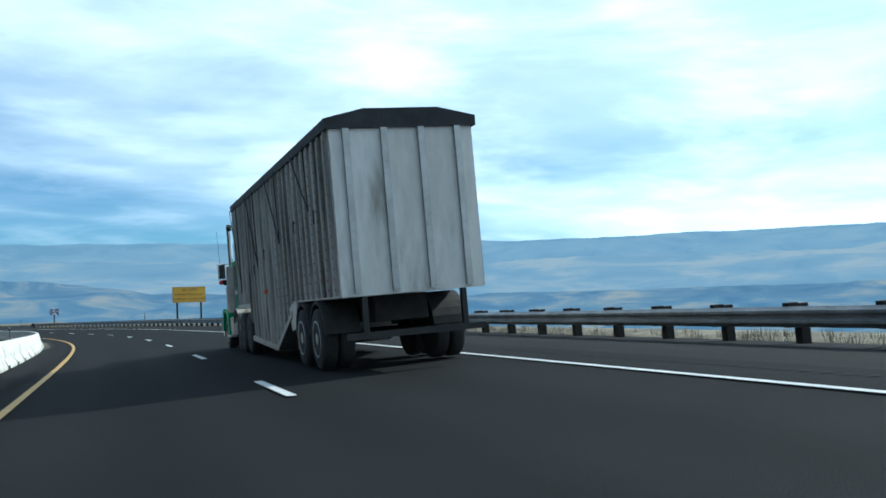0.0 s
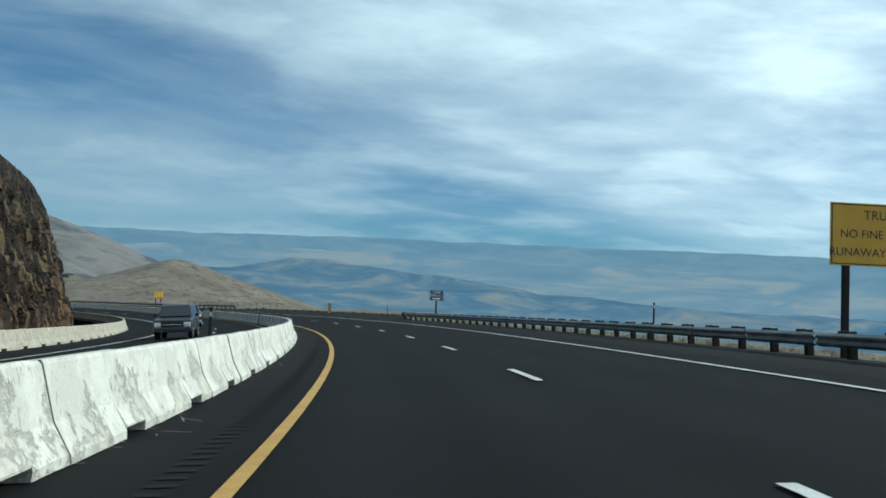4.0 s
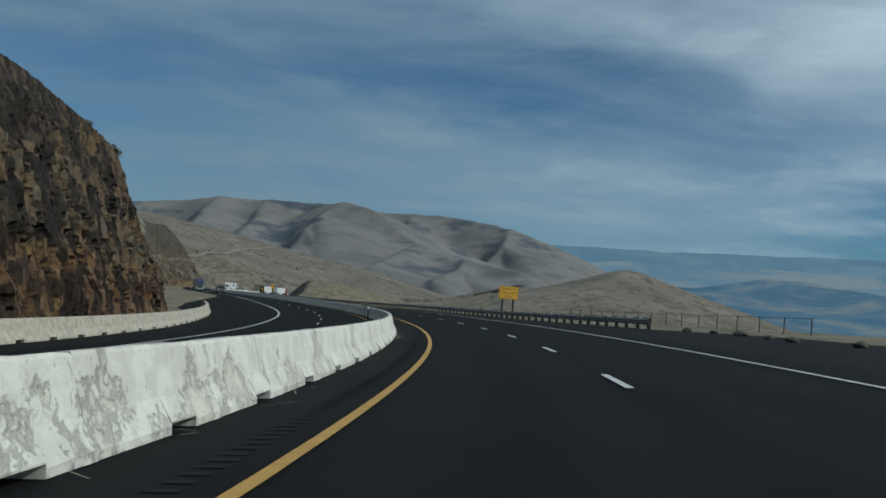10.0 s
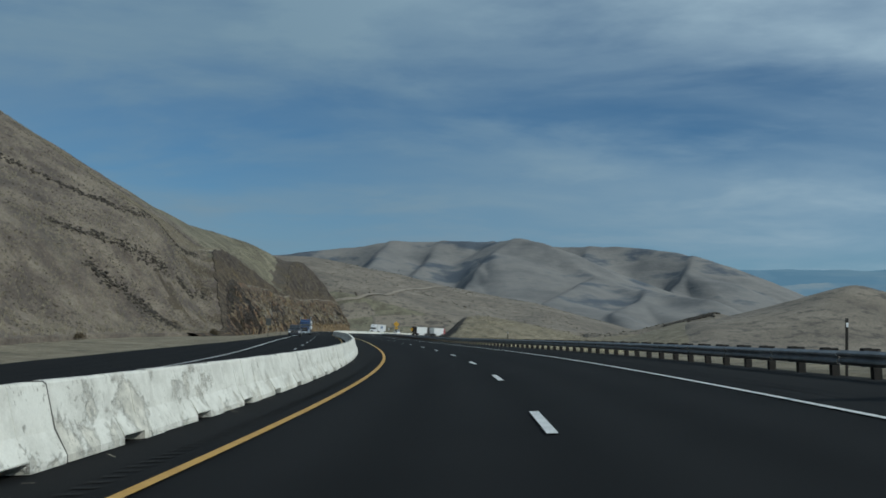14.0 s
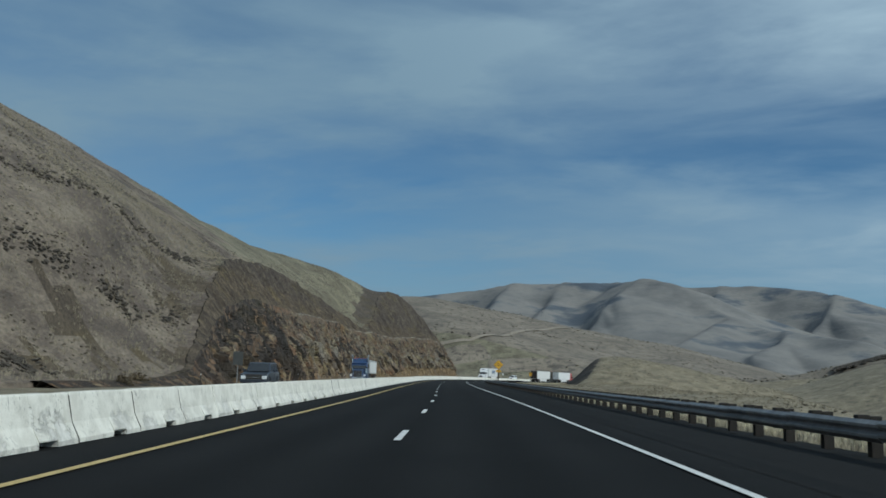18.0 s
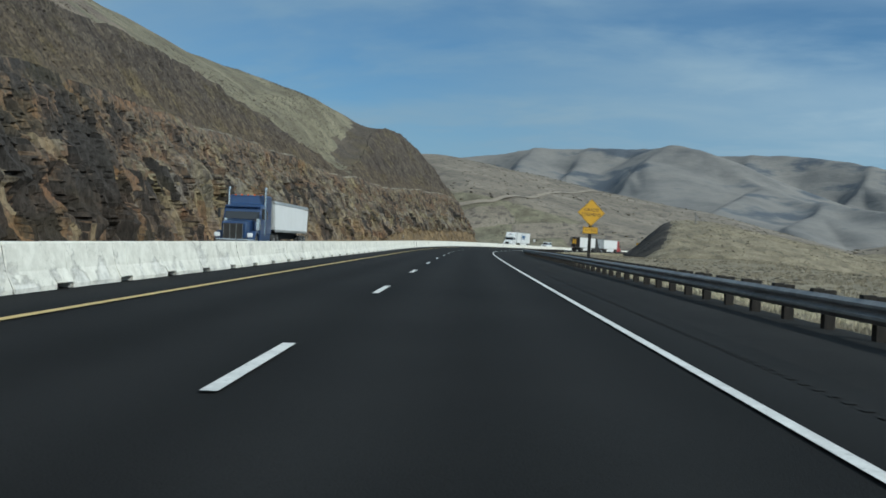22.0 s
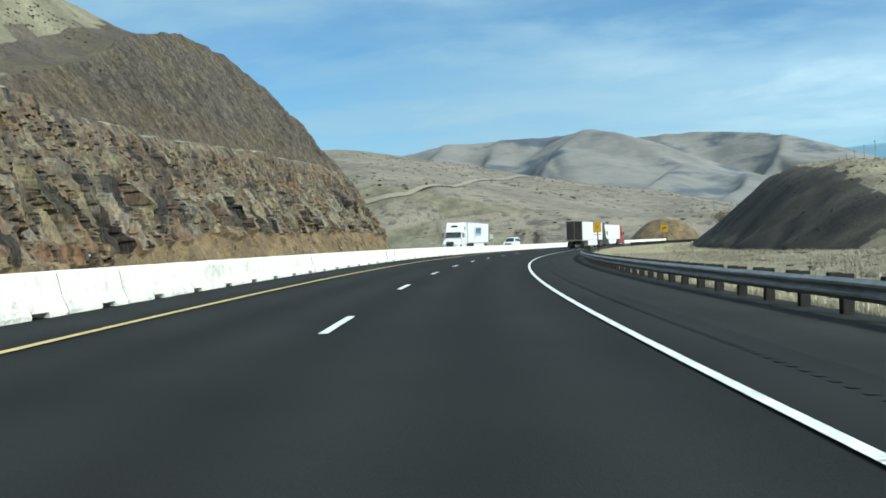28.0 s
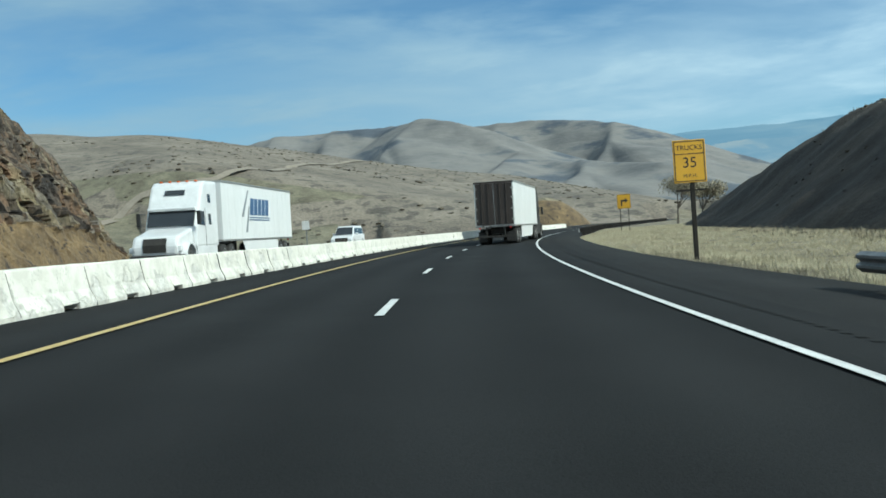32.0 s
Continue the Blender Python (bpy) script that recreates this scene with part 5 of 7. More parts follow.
def lathe_x(profile, seg=28):
    """Turns (x, r) points round the x axis."""
    bm = bmesh.new()
    rings = []
    for x, r in profile:
        rings.append([bm.verts.new((x, r * math.cos(2 * math.pi * k / seg), r * math.sin(2 * math.pi * k / seg))) for k in range(seg)])
    for a, b in zip(rings, rings[1:]):
        for k in range(seg):
            j = (k + 1) % seg
            bm.faces.new((a[k], a[j], b[j], b[k]))
    bm.faces.new(rings[0][::-1]); bm.faces.new(rings[-1])
    bmesh.ops.recalc_face_normals(bm, faces=bm.faces)
    for f in bm.faces:
        f.smooth = True
    return bm


WHEELS = {}


def wheel(parent, x, y, r, w, rim_mat, side):
    """A tyre with its rim. side: -1 for wheels whose outer face looks to -x."""
    key = (r, w, rim_mat.name)
    if key not in WHEELS:
        t = lathe_x([(-w / 2, r * 0.60), (-w / 2, r * 0.86), (-w * 0.42, r * 0.97), (-w * 0.25, r), (w * 0.25, r), (w * 0.42, r * 0.97), (w / 2, r * 0.86), (w / 2, r * 0.60)])
        q = lathe_x([(-w * 0.40, r * 0.56), (-w * 0.53, r * 0.60), (-w * 0.53, r * 0.56), (-w * 0.30, r * 0.50), (-w * 0.22, r * 0.34), (-w * 0.42, r * 0.26), (-w * 0.50, r * 0.20), (-w * 0.52, r * 0.02)])
        for k in range(10):
            a = 2 * math.pi * k / 10
            c = Vector((-w * 0.29, r * 0.415 * math.cos(a), r * 0.415 * math.sin(a)))
            bmesh.ops.create_icosphere(q, subdivisions=1, radius=r * 0.035, matrix=Matrix.Translation(c))
        mt, mr = bpy.data.meshes.new("wheel"), bpy.data.meshes.new("rim")
        t.to_mesh(mt); q.to_mesh(mr); t.free(); q.free()
        mt.materials.append(M_RUBBER); mr.materials.append(rim_mat)
        WHEELS[key] = (mt, mr)
    mt, mr = WHEELS[key]
    ob = new("wheel", mt)
    ob.parent, ob.location = parent, (x, y, r)
    if side > 0:
        ob.rotation_euler = (0, 0, math.pi)
    rm = new("rim", mr)
    rm.parent = ob
    return ob


def axle(parent, y, r=0.5, w=0.27, half=1.02, dual=False, rim=None):
    for sd in (-1, 1):
        if dual:
            wheel(parent, sd * (half - 0.16), y, r, w, rim or M_FRAME, sd)
            wheel(parent, sd * (half + 0.14) - sd * 0.02, y, r, w, rim or M_FRAME, sd)
        else:
            wheel(parent, sd * half, y, r, w, rim or M_ALU, sd)
    part("axle", tube_bm(0.07, (-half + 0.1, y, r), (half - 0.1, y, r)), M_FRAME, parent)


def fender_bm(x0, x1, y, z, r, t=0.04, a0=10, a1=170, n=14):
    """An arched mudguard over a wheel."""
    pts = [(y + r * math.cos(radians(a)), z + r * math.sin(radians(a))) for a in np.linspace(a0, a1, n)]
    pts += [(y + (r - t) * math.cos(radians(a)), z + (r - t) * math.sin(radians(a))) for a in np.linspace(a1, a0, n)]
    return poly_bm(pts, "x", x0, x1)


# ---- the green chip truck ----


def green_tractor(m):
    g = thing("semi_tractor", m, "green conventional semi tractor with tall exhaust stacks and grimy tanks", "truck")
    # bonnet, front wings
    part("bonnet", poly_bm([(0.95, 0.72), (0.98, 1.35), (0.85, 1.52), (-0.55, 1.66), (-0.9, 1.70), (-0.9, 0.75)], "x", -0.62, 0.62, 0.05), M_GREEN, g)
    part("grille", box_bm(-0.55, 0.55, 0.985, 1.03, 0.70, 1.42, 0.02), M_CHROME, g)
    part("bumper", poly_bm([(-1.14, 0.95), (-1.05, 1.12), (1.05, 1.12), (1.14, 0.95), (1.14, 0.85), (-1.14, 0.85)], "z", 0.34, 0.70, 0.02), M_CHROME, g)
    for sd in (-1, 1):
        a, b = sorted((sd * 0.60, sd * 1.17))
        part("front_wing", poly_bm([(0.92, 0.50), (0.86, 0.86), (0.62, 1.12), (0.25, 1.19), (-0.45, 1.15), (-0.72, 1.0), (-0.72, 0.38), (-0.56, 0.40), (-0.53, 0.72), (-0.38, 0.95), (-0.1, 1.06), (0.2, 1.06), (0.5, 0.92), (0.64, 0.62), (0.66, 0.5)], "x", a, b, 0.015), M_GREEN, g, "green steel front wing")
        part("headlight", box_bm(sd * 0.86 - 0.13, sd * 0.86 + 0.13, 0.90, 0.99, 0.86, 1.04, 0.03), M_LAMP, g)
        # air cleaner, stack with muffler, grab rail
        part("air_cleaner", tube_bm(0.20, (sd * 0.95, -0.55, 1.05), (sd * 0.95, -0.55, 1.80), 24), M_ALU, g, "dull metal air cleaner canister")
        st = part("exhaust_muffler", tube_bm(0.165, (sd * 1.05, -1.42, 1.10), (sd * 1.05, -1.42, 2.36), 24), M_ALU, g, "grimy perforated muffler shield")
        part("exhaust_stack", tube_bm(0.068, (sd * 1.05, -1.42, 2.37), (sd * 1.05, -1.42, 3.40), 16), M_CHROME, st, "chrome exhaust stack")
        part("stack_tip", tube_bm(0.075, (sd * 1.05, -1.42, 3.40), (sd * 1.05, -1.50, 3.52), 16), M_BLACK, st, "black curved stack tip")
        part("exhaust_elbow", tube_bm(0.075, (sd * 1.05, -1.42, 1.08), (sd * 0.8, -1.75, 0.72), 14), M_ALU, g)
        part("grab_rail", tube_bm(0.016, (sd * 1.16, -1.14, 1.15), (sd * 1.16, -1.14, 2.22), 8), M_CHROME, g)
        part("mirror_arm", tube_bm(0.014, (sd * 0.98, -1.0, 2.45), (sd * 1.20, -0.34, 2.50), 8), M_CHROME, g)
        part("mirror_arm", tube_bm(0.014, (sd * 0.98, -1.0, 1.98), (sd * 1.20, -0.34, 2.03), 8), M_CHROME, g)
        part("mirror", box_bm(sd * 1.20 - 0.09, sd * 1.20 + 0.09, -0.37, -0.30, 2.06, 2.48, 0.02), M_BLACK, g, "tall black door mirror")
        part("mirror_hoop", tube_bm(0.012, (sd * 1.31, -0.34, 2.02), (sd * 1.31, -0.34, 2.50), 8), M_CHROME, g)
        part("marker_lamp", tube_bm(0.07, (sd * 1.24, -0.36, 1.96), (sd * 1.24, -0.28, 1.96), 14), M_REFLECT_RED, g, "round red clearance lamp")
        part("convex_mirror", tube_bm(0.09, (sd * 1.12, -0.38, 1.95), (sd * 1.12, -0.33, 1.95), 16), M_GLASS, g)
        part("aerial", tube_bm(0.006, (sd * 1.25, -0.34, 2.50), (sd * 1.28, -0.36, 3.45), 6), M_BLACK, g)
        part("fuel_tank", box_bm(sd * 0.86 - 0.28, sd * 0.86 + 0.28, -1.55, -0.95, 0.42, 0.92, 0.06, 3), M_ALU, g, "square aluminium step tank")
        part("tool_box", box_bm(sd * 0.86 - 0.26, sd * 0.86 + 0.26, -2.40, -1.60, 0.42, 0.95, 0.04), M_RIB, g)
        part("step", box_bm(sd * 1.16 - 0.09, sd * 1.16 + 0.09, -1.75, -0.80, 0.36, 0.42, 0.01), M_ALU, g)
        part("work_lamp", tube_bm(0.07, (sd * 1.02, -2.55, 1.16), (sd * 1.02, -2.62, 1.16), 16), M_LAMP, g)
        a, b = sorted((sd * 0.80, sd * 1.24))
        part("rear_mudguard", fender_bm(a, b, -3.1, 0.5, 0.66, 0.03, 25, 175), M_RIB, g, "dirty bright metal half mudguard")
    cab = part("cab", poly_bm([(-0.90, 0.98), (-0.92, 1.70), (-1.22, 2.42), (-1.36, 2.50), (-2.95, 2.52), (-3.02, 2.44), (-3.02, 0.98)], "x", -1.02, 1.02, 0.06), M_GREEN, g, "green cab with a cream stripe")
    for sd in (-1, 1):
        a, b = sorted((sd * 1.022, sd * 1.03))
        part("stripe", box_bm(a, b, -3.0, -0.95, 1.55, 1.66), M_WHITE, cab, "cream painted stripe")
        part("door_window", poly_bm([(-1.10, 1.76), (-1.36, 2.34), (-1.95, 2.34), (-1.95, 1.76)], "x", a, b), M_GLASS, cab)
        part("side_window", poly_bm([(-2.42, 1.84), (-2.38, 1.80), (-2.9, 1.80), (-2.94, 1.84), (-2.94, 2.26), (-2.9, 2.30), (-2.42, 2.30), (-2.38, 2.26)], "x", a, b), M_GLASS, cab, "dark side window with rounded corners")
        part("door_seam", box_bm(a, b, -2.06, -2.045, 1.0, 2.42), M_BLACK, cab)
    part("windscreen", poly_bm([(-0.93, 1.76), (-1.19, 2.36), (-1.17, 2.37), (-0.91, 1.77)], "x", -0.9, 0.9), M_GLASS, cab)
    part("roof_lamp", box_bm(-0.80, -0.68, -1.9, -1.78, 2.52, 2.64, 0.02), M_CHROME, cab)
    part("roof_horn", tube_bm(0.03, (-0.5, -1.2, 2.58), (-0.5, -1.7, 2.58), 10, 0.05), M_CHROME, cab)
    part("chassis", box_bm(-0.42, 0.42, -6.2, 0.8, 0.62, 0.92, 0.02), M_FRAME, g)
    part("fifth_wheel", tube_bm(0.5, (0, -4.4, 0.93), (0, -4.4, 1.08), 24), M_FRAME, g)
    axle(g, 0.0, 0.50, 0.28, 0.98, rim=M_ALU)
    axle(g, -3.1, 0.50, 0.28, 1.02, rim=M_DULL_RIM)
    for y in (-4.3, -5.45):
        axle(g, y, 0.51, 0.26, 0.98, dual=True, rim=M_DULL_RIM)
    return g


def ribbed_trailer(m):
    """The chip trailer: raised nose, drop belly, rear bogie, outside ribs."""
    g = thing("chip_trailer", m, "tall ribbed aluminium chip trailer with a drop belly, dusty and streaked", "trailer")
    X = 1.2
    prof = [(-3.5, 1.20), (-5.70, 1.16), (-5.75, 0.40), (-9.35, 0.26), (-11.2, 0.95), (-11.4, 1.15), (-15.2, 1.15), (-15.2, 3.80), (-3.5, 3.80)]
    part("body", poly_bm(prof, "x", -X + 0.05, X - 0.05), M_PANEL, g)
    part("tarpaulin", poly_bm([(-X - 0.02, 3.70), (-X - 0.02, 3.86), (-0.6, 4.0), (0.6, 4.0), (X + 0.02, 3.86), (X + 0.02, 3.70)], "y", -15.25, -3.45), M_TARP, g, "black rolled tarpaulin cover")
    part("lower_rail", poly_bm([(-5.72, 0.36), (-9.36, 0.20), (-11.25, 0.90), (-11.25, 1.0), (-9.36, 0.32), (-5.72, 0.48)], "x", -X - 0.01, X + 0.01), M_ALU, g)
    part("nose_rail", box_bm(-X - 0.01, X + 0.01, -5.72, -3.48, 1.13, 1.24, 0.01), M_ALU, g)

    def floor_z(y):
        return float(np.interp(-y, [3.2, 5.70, 5.75, 9.35, 11.2, 11.4, 15.2], [1.25, 1.22, 0.46, 0.34, 1.0, 1.18, 1.18]))

    for sd in (-1, 1):
        ys = list(np.arange(-3.58, -5.7, -0.21)) + list(np.arange(-5.82, -15.2, -0.46))
        for y in ys:
            z0 = floor_z(y)
            w = 0.045 if y > -5.72 else 0.06
            a, b = sorted((sd * (X - 0.055), sd * (X + 0.005)))
            bm = poly_bm([(y - w, z0), (y - w, 3.69), (y + w, 3.69), (y + w, z0)], "x", a, b)
            part("rib", bm, M_RIB, g)
            if y < -9.5:
                rv = bmesh.new()
                for z in np.arange(z0 + 0.1, 3.65, 0.16):
                    bmesh.ops.create_icosphere(rv, subdivisions=1, radius=0.016, matrix=Matrix.Translation((sd * (X + 0.006), y - 0.03, z)))
                part("rivets", rv, M_BLACK, g)
        for k, y in enumerate(np.arange(-5.9, -14.9, -0.46)):
            a, b = sorted((sd * (X - 0.052), sd * (X - 0.044)))
            if k >= 0:
                part("reflector", box_bm(a, b, y - 0.225, y - 0.065, 1.41, 1.50), M_REFLECT_RED, g, "red reflective strip")
                part("reflector", box_bm(a, b, y - 0.38, y - 0.235, 1.41, 1.50), M_ALU, g, "white reflective strip")
        for y, z in ((-4.6, 1.75), (-6.2, 1.95), (-7.0, 2.1), (-8.6, 2.35), (-10.6, 2.55), (-12.2, 2.6), (-14.0, 2.6)):
            part("tarp_hook", tube_bm(0.014, (sd * (X + 0.03), y, z), (sd * (X + 0.03), y, z - 0.22), 6), M_BLACK, g)
            part("tarp_hook", tube_bm(0.014, (sd * (X + 0.03), y, z), (sd * (X + 0.03), y - 0.09, z - 0.03), 6), M_BLACK, g)
        for y in (-4.6, -7.6, -10.6, -13.6):
            part("tarp_strap", tube_bm(0.012, (sd * (X + 0.025), y + 1.3, 3.75), (sd * (X + 0.025), y, 1.72 + 0.1 * (-y - 4.6)), 6), M_BLACK, g)
            part("tarp_strap", tube_bm(0.012, (sd * (X + 0.025), y + 0.12, 3.75), (sd * (X + 0.025), y, 1.72 + 0.1 * (-y - 4.6)), 6), M_BLACK, g)
        part("side_lamp", box_bm(*sorted((sd * (X + 0.005), sd * (X + 0.06))), -8.62, -8.44, 1.40, 1.50, 0.01), M_AMBER, g, "amber side marker lamp")
        for y in (-12.2, -13.5):
            a, b = sorted((sd * 0.62, sd * (X + 0.01)))
            part("mudguard", fender_bm(a, b, y, 0.5, 0.64, 0.05, 8, 172), M_FRAME, g)
        part("side_skirt", poly_bm([(-11.1, 0.62), (-10.9, 1.05), (-11.6, 1.2), (-11.72, 0.7)], "x", *sorted((sd * (X - 0.05), sd * (X - 0.01)))), M_PANEL, g)
    for y in (-12.2, -13.5):
        axle(g, y, 0.51, 0.26, 0.98, dual=True, rim=M_ALU)
    part("bogie_frame", box_bm(-0.45, 0.45, -14.4, -11.3, 0.72, 1.14, 0.02), M_FRAME, g)
    part("nose_frame", box_bm(-0.6, 0.6, -5.6, -3.4, 1.08, 1.18), M_FRAME, g)
    for x in (-0.9, -0.3, 0.3, 0.9):
        part("rear_post", box_bm(x - 0.05, x + 0.05, -15.26, -15.2, 1.2, 3.7), M_ALU, g)
    part("rear_bumper", box_bm(-1.1, 1.1, -15.2, -15.1, 0.5, 0.6), M_FRAME, g)
    for x in (-0.8, 0.8):
        part("bumper_strut", box_bm(x - 0.04, x + 0.04, -15.2, -15.1, 0.6, 1.15), M_FRAME, g)
    return g


TRUCK = road_pose(22.5, 2.33, 0.0)
green_tractor(TRUCK)
ribbed_trailer(TRUCK)

# ---- other trucks ----


def aero_tractor(m, body, label, sleeper=True, stacks=False, classic=False):
    g = thing("semi_tractor", m, label, "truck")
    if classic:
        bon = part("bonnet", poly_bm([(1.25, 0.75), (1.28, 1.62), (1.1, 1.72), (-0.75, 1.86), (-0.75, 0.8)], "x", -0.72, 0.72, 0.06), body, g)
        part("grille", box_bm(-0.58, 0.58, 1.285, 1.33, 0.72, 1.62, 0.02), M_FRAME, g)
        for x in (-0.57, -0.19, 0.19, 0.57):
            part("grille_bar", box_bm(x - 0.025, x + 0.025, 1.33, 1.36, 0.72, 1.62), M_CHROME, g)
    else:
        bon = part("bonnet", poly_bm([(1.35, 0.62), (1.38, 1.05), (1.15, 1.48), (-0.35, 1.78), (-0.75, 1.85), (-0.75, 0.8)], "x", -1.0, 1.0, 0.14), body, g)
        part("grille", poly_bm([(1.40, 0.80), (1.40, 1.12), (1.26, 1.40), (1.22, 1.40), (1.34, 0.80)], "x", -0.5, 0.5), M_FRAME, g)
    part("bumper", poly_bm([(-1.2, 1.05), (-1.0, 1.48), (1.0, 1.48), (1.2, 1.05), (1.2, 0.9), (-1.2, 0.9)], "z", 0.30, 0.70, 0.04), M_FRAME if not classic else M_CHROME, g)
    for sd in (-1, 1):
        part("headlight", box_bm(sd * 0.98 - 0.16, sd * 0.98 + 0.16, 1.05, 1.30, 0.80, 1.06, 0.06), M_LAMP, g)
        a, b = sorted((sd * 0.72, sd * 1.2))
        part("front_wing", fender_bm(a, b, 0.15, 0.5, 0.70, 0.10, 0, 180, 16), body, g)
        part("fuel_tank", tube_bm(0.31, (sd * 0.85, -3.1, 0.62), (sd * 0.85, -1.7, 0.62), 20), M_ALU if classic else body, g)
        part("side_skirt", box_bm(*sorted((sd * 1.13, sd * 1.17)), -3.6, -0.75, 0.38, 0.98, 0.01), body, g)
        part("mirror", box_bm(sd * 1.36 - 0.09, sd * 1.36 + 0.09, -0.62, -0.50, 1.95, 2.55, 0.03), M_BLACK, g)
        part("mirror_arm", tube_bm(0.02, (sd * 1.1, -0.75, 2.5), (sd * 1.36, -0.56, 2.5), 8), M_BLACK, g)
        if stacks:
            st = part("exhaust_stack", tube_bm(0.075, (sd * 1.15, -1.95, 1.0), (sd * 1.15, -1.95, 3.75), 16), M_CHROME, g, "chrome exhaust stack")
            part("stack_tip", tube_bm(0.08, (sd * 1.15, -1.95, 3.75), (sd * 1.15, -2.08, 3.90), 16), M_CHROME, st)
            part("air_cleaner", tube_bm(0.20, (sd * 1.0, -0.6, 1.25), (sd * 1.0, -0.6, 1.95), 18), M_CHROME, g)
    roof = 3.95 if sleeper and not classic else 3.45 if sleeper else 2.9
    end = -3.9 if sleeper else -2.4
    if sleeper and not classic:
        prof = [(-0.72, 0.95), (-0.72, 1.82), (-1.12, 2.62), (-1.35, 3.05), (-1.75, 3.72), (-2.15, 3.95), (end, 3.98), (end, 0.95)]
    else:
        prof = [(-0.72, 0.95), (-0.72, 1.86), (-1.02, 2.62), (-1.12, 2.78), (-2.0, 2.86), (-2.3, roof), (end, roof), (end, 0.95)]
    cab = part("cab", poly_bm(prof, "x", -1.18, 1.18, 0.12), body, g)
    part("windscreen", poly_bm([(-0.74, 1.92), (-1.08, 2.58), (-1.04, 2.60), (-0.69, 1.93)], "x", -1.05, 1.05), M_GLASS, cab)
    part("sun_visor", box_bm(-1.08, 1.08, -1.08, -0.88, 2.64, 2.74, 0.03), body, cab)
    if sleeper and not classic:
        part("roof_window", poly_bm([(-1.49, 3.32), (-1.62, 3.53), (-1.58, 3.55), (-1.45, 3.34)], "x", -0.45, 0.45), M_GLASS, cab)
    for sd in (-1, 1):
        a, b = sorted((sd * 1.182, sd * 1.192))
        part("door_window", poly_bm([(-0.98, 1.95), (-1.22, 2.55), (-1.85, 2.55), (-1.85, 1.90)], "x", a, b), M_GLASS, cab)
        part("door_seam", box_bm(a, b, -1.98, -1.96, 0.98, 2.7), M_FRAME, cab)
        if sleeper:
            for z in ((1.95, 2.45), (2.95, 3.35)):
                if z[1] < roof - 0.3:
                    part("sleeper_window", poly_bm([(-2.45, z[0]), (-2.40, z[1]), (-2.78, z[1]), (-2.83, z[0])], "x", a, b, 0.0), M_GLASS, cab)
    for x in (-0.8, -0.4, 0, 0.4, 0.8):
        part("roof_marker", box_bm(x - 0.05, x + 0.05, prof[5][0] + 0.02, prof[5][0] + 0.10, prof[5][1] - 0.02, prof[5][1] + 0.04), M_AMBER, cab)
    part("chassis", box_bm(-0.42, 0.42, -6.4, 0.9, 0.62, 0.92, 0.02), M_FRAME, g)
    axle(g, 0.15, 0.51, 0.28, 1.0, rim=M_ALU)
    for y in (-4.55, -5.85):
        axle(g, y, 0.51, 0.26, 0.98, dual=True, rim=M_ALU)
    return g


